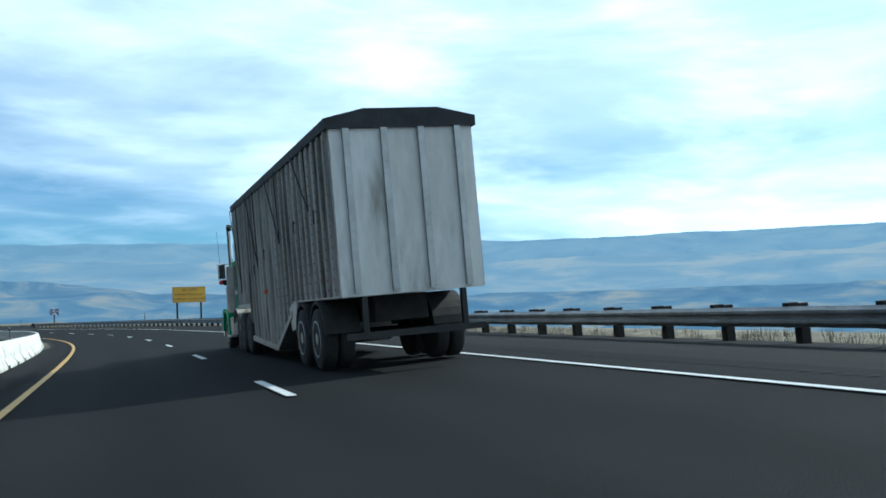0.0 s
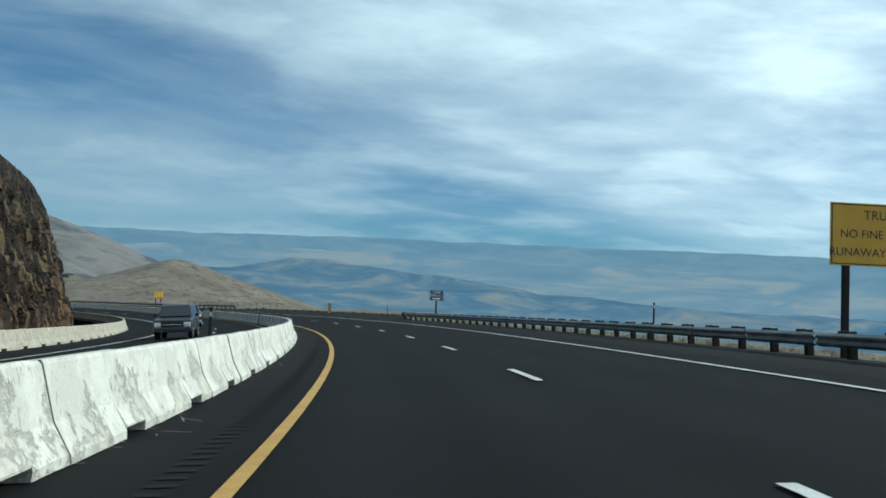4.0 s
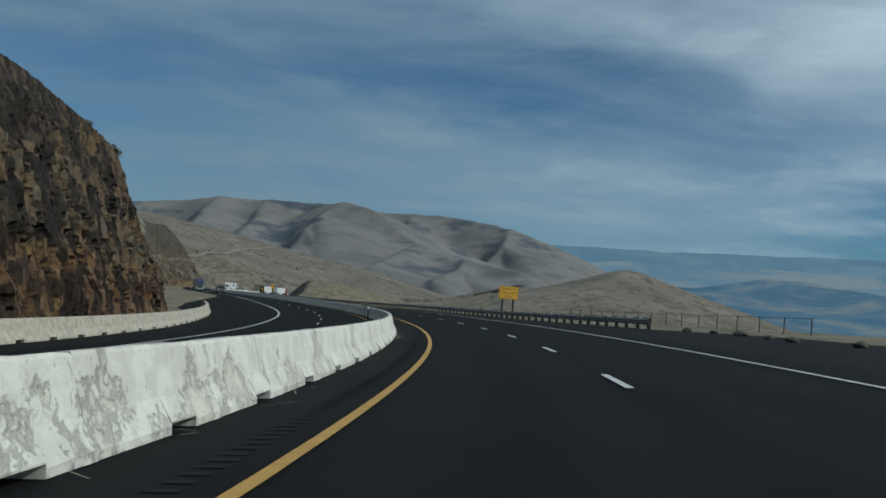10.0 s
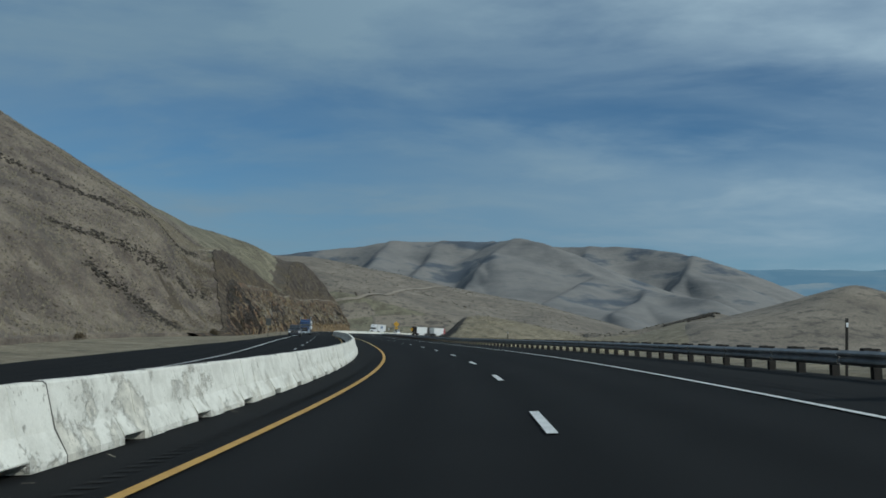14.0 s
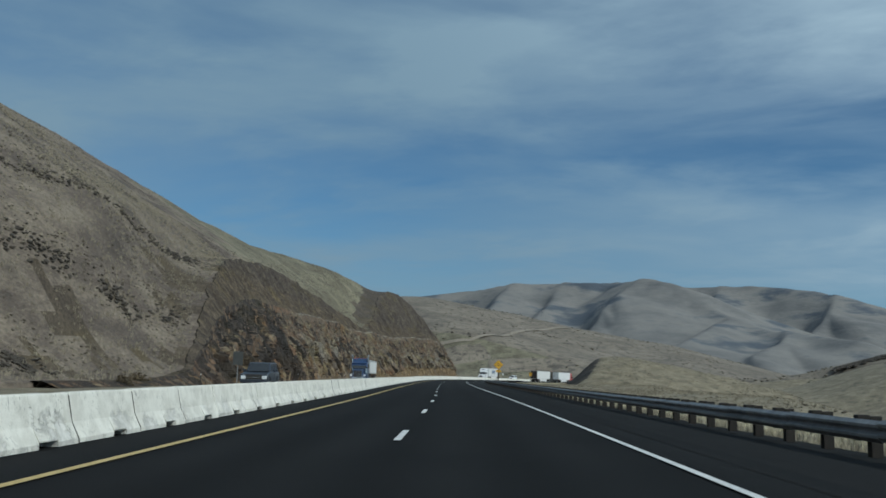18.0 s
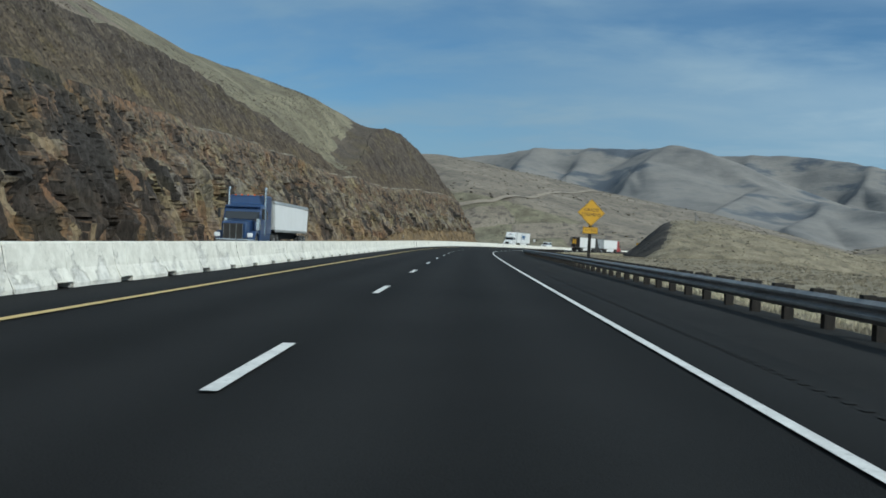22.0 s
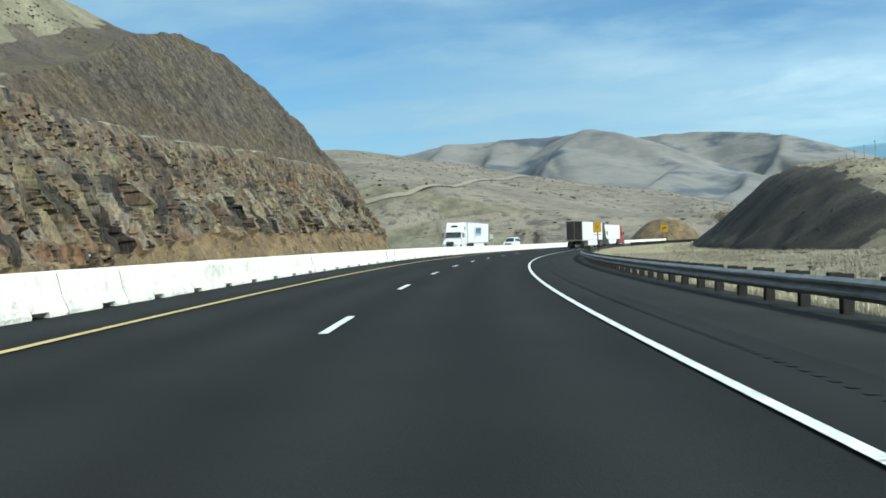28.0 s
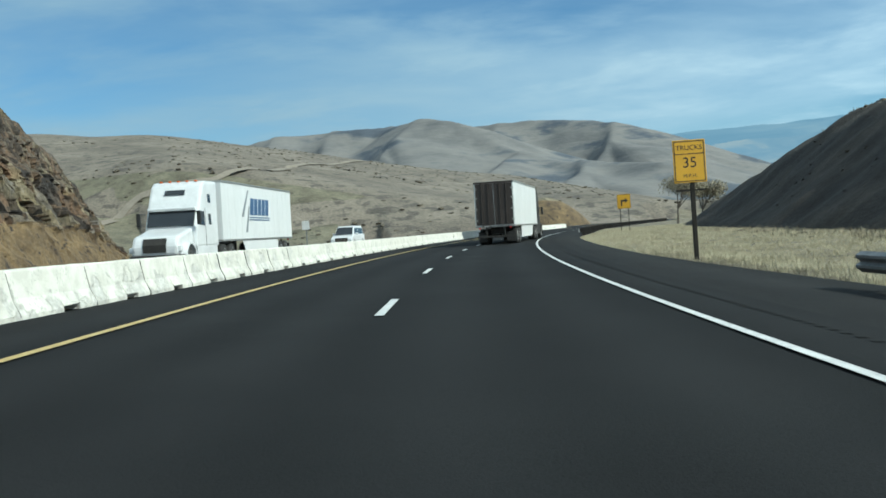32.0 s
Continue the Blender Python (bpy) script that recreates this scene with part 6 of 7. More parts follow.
def box_trailer(m, skin, label, start=-4.3, length=14.6, z0=1.15, z1=4.05, doors=None, mark=False, name="box_trailer"):
    g = thing(name, m, label, "trailer")
    e = start - length
    part("body", box_bm(-1.28, 1.28, e, start, z0, z1, 0.025), skin, g)
    for z in (z0 - 0.02, z1 - 0.08):
        part("side_rail", box_bm(-1.30, 1.30, e - 0.01, start + 0.01, z, z + 0.10, 0.01), M_ALU, g)
    for k in range(1, 13):
        y = start - length * k / 13
        for sd in (-1, 1):
            part("panel_seam", box_bm(*sorted((sd * 1.280, sd * 1.286)), y - 0.02, y + 0.02, z0 + 0.1, z1 - 0.1), skin, g)
    dm = doors or skin
    for sd in (-1, 1):
        door = part("rear_door", box_bm(*sorted((sd * 0.02, sd * 1.2)), e - 0.06, e - 0.004, z0 + 0.12, z1 - 0.12, 0.012), dm, g)
        for x in (0.38, 0.80):
            part("lock_rod", tube_bm(0.022, (sd * x, e - 0.085, z0 + 0.05), (sd * x, e - 0.085, z1 - 0.08), 8), M_ALU if doors is None else M_DARK_TRAILER, door)
        for z in (1.6, 2.3, 3.0, 3.6):
            part("hinge", box_bm(*sorted((sd * 1.10, sd * 1.27)), e - 0.075, e - 0.05, z - 0.05, z + 0.05), M_ALU, door)
        part("tail_lamp", tube_bm(0.06, (sd * 1.0, e - 0.03, z0 - 0.08), (sd * 1.0, e - 0.08, z0 - 0.08), 12), M_REFLECT_RED, g)
        part("mud_flap", box_bm(*sorted((sd * 0.62, sd * 1.2)), e + 0.55, e + 0.57, 0.18, 0.85), M_RUBBER, g)
        part("side_skirt", poly_bm([(start - 3.9, 0.42), (start - 3.4, z0), (e + 3.7, z0), (e + 3.7, 0.36), (start - 5.2, 0.36)], "x", *sorted((sd * 1.24, sd * 1.27))), skin, g)
        part("landing_leg", box_bm(*sorted((sd * 0.72, sd * 0.86)), start - 3.2, start - 3.05, 0.35, z0), M_FRAME, g)
        part("bumper_strut", box_bm(*sorted((sd * 0.55, sd * 0.63)), e + 0.05, e + 0.13, 0.56, z0), M_FRAME, g)
    part("rear_header", box_bm(-1.29, 1.29, e - 0.05, e, z1 - 0.11, z1 + 0.01), M_ALU if doors is None else dm, g)
    part("rear_bumper", box_bm(-1.2, 1.2, e + 0.02, e + 0.12, 0.46, 0.57, 0.01), M_ALU if doors is None else M_FRAME, g)
    for y in (e + 1.6, e + 2.9):
        axle(g, y, 0.51, 0.26, 0.98, dual=True, rim=M_ALU)
    part("bogie_frame", box_bm(-0.45, 0.45, e + 0.9, e + 3.7, 0.66, z0 - 0.03), M_FRAME, g)
    if mark:
        for sd in (-1, 1):
            xs = sorted((sd * 1.288, sd * 1.294))
            yc = start - 6.6 if sd < 0 else start - 6.6
            k = 1 if sd < 0 else -1
            for i in range(5):
                y = yc + k * (1.65 - 0.80 * i)
                part("mark_bar", poly_bm([(y, 2.45), (y - 0.20 * k, 3.35), (y - 0.86 * k, 3.35), (y - 0.66 * k, 2.45)], "x", *xs), M_LOGO_BLUE, g, "plain blue bar of the side mark")
            for z in (2.30, 2.18):
                part("mark_line", box_bm(*xs, *sorted((yc + k * 1.75, yc - k * 2.45)), z, z + 0.06), M_LOGO_BLUE, g)
            part("mark_slash", poly_bm([(yc + k * 3.3, 2.35), (yc + k * 1.95, 3.75), (yc + k * 1.75, 3.75), (yc + k * 2.9, 2.35)], "x", *xs), M_LOGO_GREY, g, "grey slash of the side mark")
            part("mark_slash", poly_bm([(yc + k * 2.6, 1.55), (yc + k * 1.85, 2.9), (yc + k * 1.68, 2.9), (yc + k * 2.25, 1.55)], "x", *xs), M_LOGO_GREY, g, "grey slash of the side mark")
    return g


def hopper_trailer(m):
    g = thing("hopper_trailer", m, "white smooth-sided grain trailer with a grey rolled cover", "trailer")
    st, e = -4.4, -17.2
    part("body", poly_bm([(st, 3.15), (st - 0.5, 1.35), (e + 0.3, 1.25), (e, 2.95)], "x", -1.25, 1.25, 0.02), M_TRAILER_WHITE, g)
    part("cover", poly_bm([(-1.28, 3.02), (-1.2, 3.22), (0, 3.32), (1.2, 3.22), (1.28, 3.02)], "y", e, st), M_ALU, g, "grey rolled tarpaulin")
    part("nose_frame", box_bm(-1.15, 1.15, st + 0.02, st + 0.35, 1.3, 3.05, 0.03), M_ALU, g)
    for sd in (-1, 1):
        part("front_ladder_rail", box_bm(*sorted((sd * 0.95, sd * 1.05)), st + 0.36, st + 0.46, 1.2, 3.1), M_ALU, g)
        part("lower_rail", box_bm(*sorted((sd * 1.2, sd * 1.28)), e + 0.3, st - 0.4, 1.18, 1.34), M_ALU, g)
        part("landing_leg", box_bm(*sorted((sd * 0.7, sd * 0.82)), st - 3.4, st - 3.25, 0.3, 1.25), M_FRAME, g)
    for y in (e + 1.2, e + 2.5):
        axle(g, y, 0.51, 0.26, 0.98, dual=True, rim=M_ALU)
    part("frame", box_bm(-0.45, 0.45, e + 0.4, st - 0.3, 0.7, 1.24), M_FRAME, g)
    return g


def oncoming(s, d):
    return road_pose(s, d, 0.0, turn=180)


W = oncoming(667, -12.4)
aero_tractor(W, M_TRUCK_WHITE, "white aerodynamic sleeper tractor driving the far carriageway")
box_trailer(W, M_TRAILER_WHITE, "white box trailer with a blue and grey side mark", mark=True)
B = oncoming(471, -12.2)
aero_tractor(B, M_BLUE, "dark blue long-nosed sleeper tractor with chrome stacks", stacks=True, classic=True)
hopper_trailer(B)
D = road_pose(688 + 19.0, 2.6, 0.0, turn=-3.3)
aero_tractor(D, M_FRAME, "dark sleeper tractor ahead of a dark trailer")
box_trailer(D, M_TRAILER_WHITE, "white-sided box trailer with dark brown rear doors", doors=M_DARK_TRAILER)
E2 = road_pose(728 + 19.0, -1.0, 0.0)
aero_tractor(E2, M_RED, "red sleeper tractor ahead of a white trailer")
box_trailer(E2, M_TRAILER_WHITE, "plain white box trailer with double rear doors")

# ---- cars ----


def car(m, label, category, body, name, profile, cabin, width, length_axles, r, windows, pickup=False):
    """profile: (y, z) outline of the lower body; cabin: outline of the upper body."""
    g = thing(name, m, label, category)
    hw = width / 2
    low = part("body", poly_bm(profile, "x", -hw, hw, 0.07), body, g)
    up = poly_bm(cabin, "x", -hw + 0.08, hw - 0.08, 0.06)
    zmin, zmax = min(p[1] for p in cabin), max(p[1] for p in cabin)
    for v in up.verts:
        v.co.x *= 1 - 0.16 * (v.co.z - zmin) / (zmax - zmin)
    part("cabin", up, body, g)
    ys = [p[0] for p in cabin]
    y0, y1 = max(ys), min(ys)
    for kind, outline in windows:
        if kind == "side":
            for sd in (-1, 1):
                bm = poly_bm(outline, "x", *sorted((sd * (hw - 0.10), sd * (hw - 0.065))))
                for v in bm.verts:
                    v.co.x *= 1 - 0.16 * (v.co.z - zmin) / (zmax - zmin)
                part("side_window", bm, M_GLASS, g)
        else:
            bm = poly_bm(outline, "x", -hw + 0.17, hw - 0.17)
            for v in bm.verts:
                v.co.x *= 1 - 0.16 * (v.co.z - zmin) / (zmax - zmin)
            part(kind, bm, M_GLASS, g)
    f = max(p[0] for p in profile)
    b = min(p[0] for p in profile)
    hz = [p[1] for p in profile if p[0] > f - 0.4]
    top = max(hz)
    part("grille", box_bm(-hw * 0.58, hw * 0.58, f - 0.06, f + 0.03, top - 0.44, top - 0.05, 0.02), M_FRAME, g)
    if pickup:
        part("grille_post", box_bm(-0.05, 0.05, f + 0.03, f + 0.05, top - 0.40, top - 0.06), M_CHROME, g)
        part("air_dam", box_bm(-hw * 0.8, hw * 0.8, f - 0.02, f + 0.095, 0.44, 0.54, 0.01), M_FRAME, g)
    part("grille_bar", box_bm(-hw * 0.48, hw * 0.48, f + 0.03, f + 0.045, top - 0.26, top - 0.22), M_CHROME, g)
    part("front_bumper", box_bm(-hw + 0.03, hw - 0.03, f - 0.15, f + 0.09, 0.36, 0.60, 0.05), M_CHROME if pickup else body, g)
    part("rear_bumper", box_bm(-hw + 0.03, hw - 0.03, b - 0.08, b + 0.1, 0.40, 0.62, 0.04), M_CHROME if pickup else body, g)
    for sd in (-1, 1):
        part("headlight", box_bm(sd * hw * 0.76 - 0.16, sd * hw * 0.76 + 0.16, f - 0.10, f + 0.025, top - 0.36, top - 0.14, 0.03), M_LAMP, g)
        part("tail_light", box_bm(sd * hw * 0.86 - 0.09, sd * hw * 0.86 + 0.09, b - 0.02, b + 0.06, 0.80, 1.02, 0.02), M_REFLECT_RED, g)
        part("mirror", box_bm(sd * (hw + 0.10) - 0.10, sd * (hw + 0.10) + 0.10, y0 - 0.75, y0 - 0.62, zmin + 0.06, zmin + 0.26, 0.03), M_BLACK if pickup else body, g)
        for y in length_axles:
            a, c = sorted((sd * (hw - 0.20), sd * (hw + 0.012)))
            part("wheel_arch", fender_bm(a, c, y, r, r + 0.10, 0.07, -5, 185, 14), M_FRAME, g)
            wheel(g, sd * (hw - 0.12), y, r, 0.24, M_CHROME, sd)
        part("door_seam", box_bm(*sorted((sd * hw, sd * (hw + 0.004))), y0 - 1.5, y0 - 1.485, 0.5, zmin), M_FRAME, g)
        part("door_handle", box_bm(*sorted((sd * hw, sd * (hw + 0.03))), y0 - 1.42, y0 - 1.25, zmin - 0.12, zmin - 0.08), body, g)
    return g


SUV_LOW = [(2.3, 0.42), (2.35, 0.75), (2.25, 0.98), (1.0, 1.10), (-2.3, 1.12), (-2.38, 0.6), (-2.3, 0.42)]
SUV_UP = [(1.05, 1.06), (0.35, 1.68), (0.1, 1.76), (-2.1, 1.76), (-2.34, 1.1), (-2.3, 1.04)]
SUV_WIN = [("windscreen", [(0.98, 1.14), (0.40, 1.66), (0.44, 1.69), (1.03, 1.16)]), ("rear_window", [(-2.16, 1.66), (-2.32, 1.2), (-2.35, 1.21), (-2.19, 1.68)]),
           ("side", [(0.72, 1.16), (0.24, 1.64), (-0.75, 1.66), (-0.75, 1.16)]), ("side", [(-0.83, 1.16), (-0.83, 1.66), (-2.0, 1.64), (-2.12, 1.16)])]
PICK_LOW = [(2.75, 0.55), (2.82, 1.0), (2.72, 1.22), (1.25, 1.30), (-2.8, 1.30), (-2.85, 0.62)]
PICK_UP = [(1.25, 1.24), (0.55, 1.86), (0.3, 1.93), (-0.85, 1.93), (-1.05, 1.24)]
PICK_WIN = [("windscreen", [(1.20, 1.34), (0.62, 1.84), (0.66, 1.87), (1.25, 1.36)]), ("rear_window", [(-0.88, 1.82), (-0.99, 1.36), (-1.03, 1.37), (-0.92, 1.84)]),
            ("side", [(0.92, 1.34), (0.46, 1.82), (-0.76, 1.83), (-0.86, 1.34)])]
VAN_LOW = [(2.5, 0.40), (2.52, 0.75), (2.3, 1.0), (1.6, 1.16), (-2.4, 1.18), (-2.5, 0.5)]
VAN_UP = [(1.62, 1.12), (0.75, 1.88), (0.5, 1.98), (-2.25, 1.98), (-2.45, 1.2), (-2.4, 1.1)]
VAN_WIN = [("windscreen", [(1.52, 1.22), (0.80, 1.85), (0.84, 1.88), (1.58, 1.24)]), ("rear_window", [(-2.28, 1.85), (-2.44, 1.3), (-2.47, 1.31), (-2.31, 1.87)]),
           ("side", [(1.22, 1.24), (0.66, 1.78), (-0.3, 1.80), (-0.3, 1.24)]), ("side", [(-0.4, 1.24), (-0.4, 1.80), (-2.1, 1.78), (-2.2, 1.24)])]

pick = car(oncoming(149.8, -11.15), "silver crew pickup truck with a dark cross-bar grille", "pickup", M_SILVER, "pickup_truck", PICK_LOW, PICK_UP, 2.0, (1.75, -1.75), 0.40, PICK_WIN, True)
for sd in (-1, 1):
    part("bed_rail", box_bm(*sorted((sd * 0.9, sd * 0.99)), -2.8, -1.05, 1.30, 1.35, 0.015), M_FRAME, pick)
car(oncoming(114.8, -10.7), "dark blue sport utility car on the far carriageway", "car", M_NAVY, "suv", SUV_LOW, SUV_UP, 1.86, (1.45, -1.45), 0.36, SUV_WIN)
car(oncoming(397, -12.3), "black sport utility car on the far carriageway", "car", M_NAVY, "suv", SUV_LOW, SUV_UP, 1.86, (1.45, -1.45), 0.36, SUV_WIN)
car(oncoming(712, -14.0), "white passenger van on the far carriageway", "van", M_TRUCK_WHITE, "van", VAN_LOW, VAN_UP, 1.95, (1.55, -1.5), 0.35, VAN_WIN)

# ---- the signs along the road ----
rect_sign(84.2, 9.3, 2.62, 3.05, 1.45, [("TRUCKERS", 0.30, 0.44), ("NO FINE FOR USE OF", 0.27, 0.0), ("RUNAWAY TRUCK RAMP", 0.27, -0.42)], M_SIGN_YELLOW, M_BLACK, (-1.1, 1.1),
          "wide yellow truckers warning sign on two wooden posts", -2.5, 0.14)
rect_sign(148.9, 10.5, 1.95, 1.35, 1.0, [("SCENIC", 0.22, 0.27), ("OVERLOOK", 0.22, 0.0)], M_SIGN_BLUE, M_WHITE, (0.0,), "dark blue scenic overlook sign with a white arrow on one post", -2.0, 0.13)
SCENIC = bpy.data.objects["panel.001"]
arrow = poly_bm([(-0.40, -0.33), (0.12, -0.33), (0.12, -0.40), (0.40, -0.29), (0.12, -0.18), (0.12, -0.25), (-0.40, -0.25)], "y", -0.016, -0.011)
part("arrow", arrow, M_WHITE, SCENIC, "white arrow")
rect_sign(262.8, 8.1, 2.25, 1.85, 1.22, [("RUNAWAY", 0.26, 0.36), ("TRUCK RAMP", 0.26, 0.0), ("1/2 MILE", 0.26, -0.37)], M_SIGN_YELLOW, M_BLACK, (-0.52, 0.52),
          "yellow runaway truck ramp sign on two wooden posts", -1.5, 0.14)


def diamond_sign():
    m = road_pose(459.3, 7.6, -0.05, upright=True)
    g = thing("road_sign", m, "yellow diamond grade steepens sign with a distance plate", "sign")
    a = 0.66
    dia = part("panel", poly_bm([(-a, 0), (0, -a), (a, 0), (0, a)], "y", -0.01, 0.012, 0.004), M_SIGN_YELLOW, g)
    dia.location = (0, 0, 2.72)
    rim = bmesh.new()
    for p, q in (((-a, 0), (0, a)), ((0, a), (a, 0)), ((a, 0), (0, -a)), ((0, -a), (-a, 0))):
        b2 = poly_bm([(p[0] * 0.955, p[1] * 0.955), (q[0] * 0.955, q[1] * 0.955), (q[0] * 0.92, q[1] * 0.92), (p[0] * 0.92, p[1] * 0.92)], "y", -0.015, -0.011)
        me = bpy.data.meshes.new("tmp"); b2.to_mesh(me); b2.free(); rim.from_mesh(me); bpy.data.meshes.remove(me)
    part("border", rim, M_BLACK, dia)
    words("GRADE", 0.215, 0, 0.13, M_BLACK, dia)
    words("STEEPENS", 0.215, 0, -0.10, M_BLACK, dia)
    plate = part("distance_plate", box_bm(-0.36, 0.36, -0.01, 0.012, -0.16, 0.16, 0.004, 1), M_SIGN_YELLOW, g)
    plate.location = (0, 0, 1.87)
    part("border", frame_bm(0.72, 0.32, 0.015, inset=0.015), M_BLACK, plate)
    words("1/2 MILE", 0.15, 0, 0, M_BLACK, plate)
    part("post", box_bm(-0.07, 0.07, 0.014, 0.15, -2.2, 3.1, 0.008, 1), M_WOOD_POST, g)


diamond_sign()
sp = rect_sign(653.9, 7.6, 2.72, 0.92, 1.22, [("TRUCKS", 0.20, 0.38), ("35", 0.42, -0.05), ("M.P.H.", 0.15, -0.42)], M_SIGN_YELLOW, M_BLACK, (0.05,), "yellow trucks thirty-five advisory sign on a wooden post", -1.2, 0.12)
part("rule", box_bm(-0.43, 0.43, -0.016, -0.011, 0.20, 0.22), M_BLACK, bpy.data.objects["panel.004"])
part("crosspiece", box_bm(-0.42, 0.42, 0.014, 0.05, 1.86, 1.92), M_WOOD_POST, sp)
rect_sign(727.0, 11.3, 2.95, 1.35, 1.45, [], M_SIGN_YELLOW, M_BLACK, (-0.42, 0.42), "yellow curve arrow sign on two thin posts in the grass", -1.0, 0.07)
bend = poly_bm([(-0.32, -0.45), (-0.16, -0.45), (-0.16, -0.02), (0.12, -0.02), (0.12, -0.18), (0.44, 0.08), (0.12, 0.34), (0.12, 0.16), (-0.32, 0.16)], "y", -0.016, -0.011)
part("arrow", bend, M_BLACK, bpy.data.objects["panel.005"], "black bent arrow")


def chevron_marker(s, d):
    m = road_pose(s, d, 0.0, upright=True)
    g = thing("object_marker", m, "tall marker panel with black and yellow chevrons", "sign")
    p = part("panel", box_bm(-0.19, 0.19, -0.01, 0.01, 0.10, 1.15, 0.004, 1), M_SIGN_YELLOW, g)
    for k in range(4):
        z = 0.16 + 0.26 * k
        part("chevron", poly_bm([(-0.185, z), (0, z + 0.13), (0.185, z), (0.185, z + 0.17), (0, z + 0.30), (-0.185, z + 0.17)], "y", -0.015, -0.011), M_BLACK, p)
    part("post", box_bm(-0.04, 0.04, 0.012, 0.09, -0.7, 0.9), M_STEEL, g)


chevron_marker(183.0, 8.9)


def post_thing(s, d, h, r, material, label, z=0.0, name="delineator_post", group=""):
    m = road_pose(s, d, z, upright=True)
    g = thing(name, m, label, "post", group)
    part("shaft", box_bm(-r, r, -r * 0.5, r * 0.5, -0.6, h, 0.005, 1), material, g)
    part("cap", box_bm(-r * 1.05, r * 1.05, -r * 0.6, r * 0.6, h, h + 0.06, 0.005, 1), M_FRAME, g)
    part("reflector", box_bm(-r * 0.8, r * 0.8, -r * 0.5 - 0.006, -r * 0.5 - 0.001, h - 0.14, h - 0.04), M_LAMP, g)
    return g


M_DARK_SIGN = mat("weathered_sign_back", [(0.3, (0.045, 0.047, 0.046)), (0.7, (0.07, 0.072, 0.07))], scale=2, rough=0.6, metal=0.3)
for s in (96, 156, 272, 330):
    post_thing(s, 7.75 if s < 200 else 7.6, 1.15, 0.03, M_WOOD_POST, "dark roadside delineator post behind the guardrail", group="delineators")
post_thing(632, 16.9, 1.25, 0.055, M_STEEL, "grey marker post standing in the verge grass", z=-0.1)
for s in (84, 141, 178, 213, 250):
    post_thing(s, -6.0, 1.25, 0.035, M_FRAME, "thin dark delineator post behind the median barrier", group="median delineators")

for s in (396, 440, 488, 536, 584, 632, 680, 724):
    post_thing(s, -16.2, 0.95, 0.035, M_FRAME, "short dark delineator post on the far shoulder", group="far delineators")


def far_sign(s, d, w, h, zc, material, label, r):
    """A small flat sign on one thin post across the road."""
    g = thing("road_sign", road_pose(s, d, -0.1, upright=True), label, "sign")
    p = part("panel", box_bm(-w / 2, w / 2, -0.01, 0.01, -h / 2, h / 2, 0.004, 1), material, g)
    p.location = (0, 0, zc)
    for z in (-0.3 * h, 0.3 * h):
        part("bracket", box_bm(-w * 0.42, w * 0.42, 0.0105, 0.03, z - 0.02, z + 0.02), M_STEEL, p)
    part("post", box_bm(-r, r, 0.031, 0.031 + 2 * r, -0.6, zc + h / 2 + 0.05, 0.004, 1), M_STEEL, g)


far_sign(705, -15.8, 0.62, 0.75, 2.3, M_WHITE, "small white sign board on a thin post across the road", 0.04)
far_sign(411.5, -17.0, 0.85, 1.15, 2.3, M_DARK_SIGN, "grey back of a road sign on a pale steel post", 0.035)

# ---- boulders and fence at the overlook ----


def boulder(s, d, size, seed):
    rnd = random.Random(seed)
    bm = bmesh.new()
    bmesh.ops.create_icosphere(bm, subdivisions=3, radius=1.0)
    off = Vector((rnd.uniform(0, 50), rnd.uniform(0, 50), rnd.uniform(0, 50)))
    for v in bm.verts:
        n = noise.fractal(v.co * 1.3 + off, 1.0, 2.0, 3)
        v.co *= 1 + 0.35 * n
        v.co = Vector((v.co.x * size * 1.15, v.co.y * size, v.co.z * size * 0.62))
    me = bpy.data.meshes.new("boulder")
    bm.to_mesh(me); bm.free()
    me.materials.append(M_ROCK_DARK)
    ob = new("boulder", me)
    ob.matrix_world = road_pose(s, d, 0.06, turn=rnd.uniform(0, 170), upright=True)
    tagged(ob, "dark basalt boulder set along the overlook's edge", "boulder", group="boulders at the overlook")


M_ROCK_DARK = mat("dark_boulder_rock", [(0.3, (0.028, 0.025, 0.022)), (0.7, (0.075, 0.065, 0.055))], scale=2.5, rough=0.95, bump=0.04, bump_scale=8, fine=(9, 0.3), per_object=True)
for k in range(20):
    rr = random.Random(k)
    boulder(154 + 3.55 * k + rr.uniform(-0.5, 0.5), 9.6 + rr.uniform(-0.3, 0.3), rr.uniform(0.15, 0.25), k + 3)


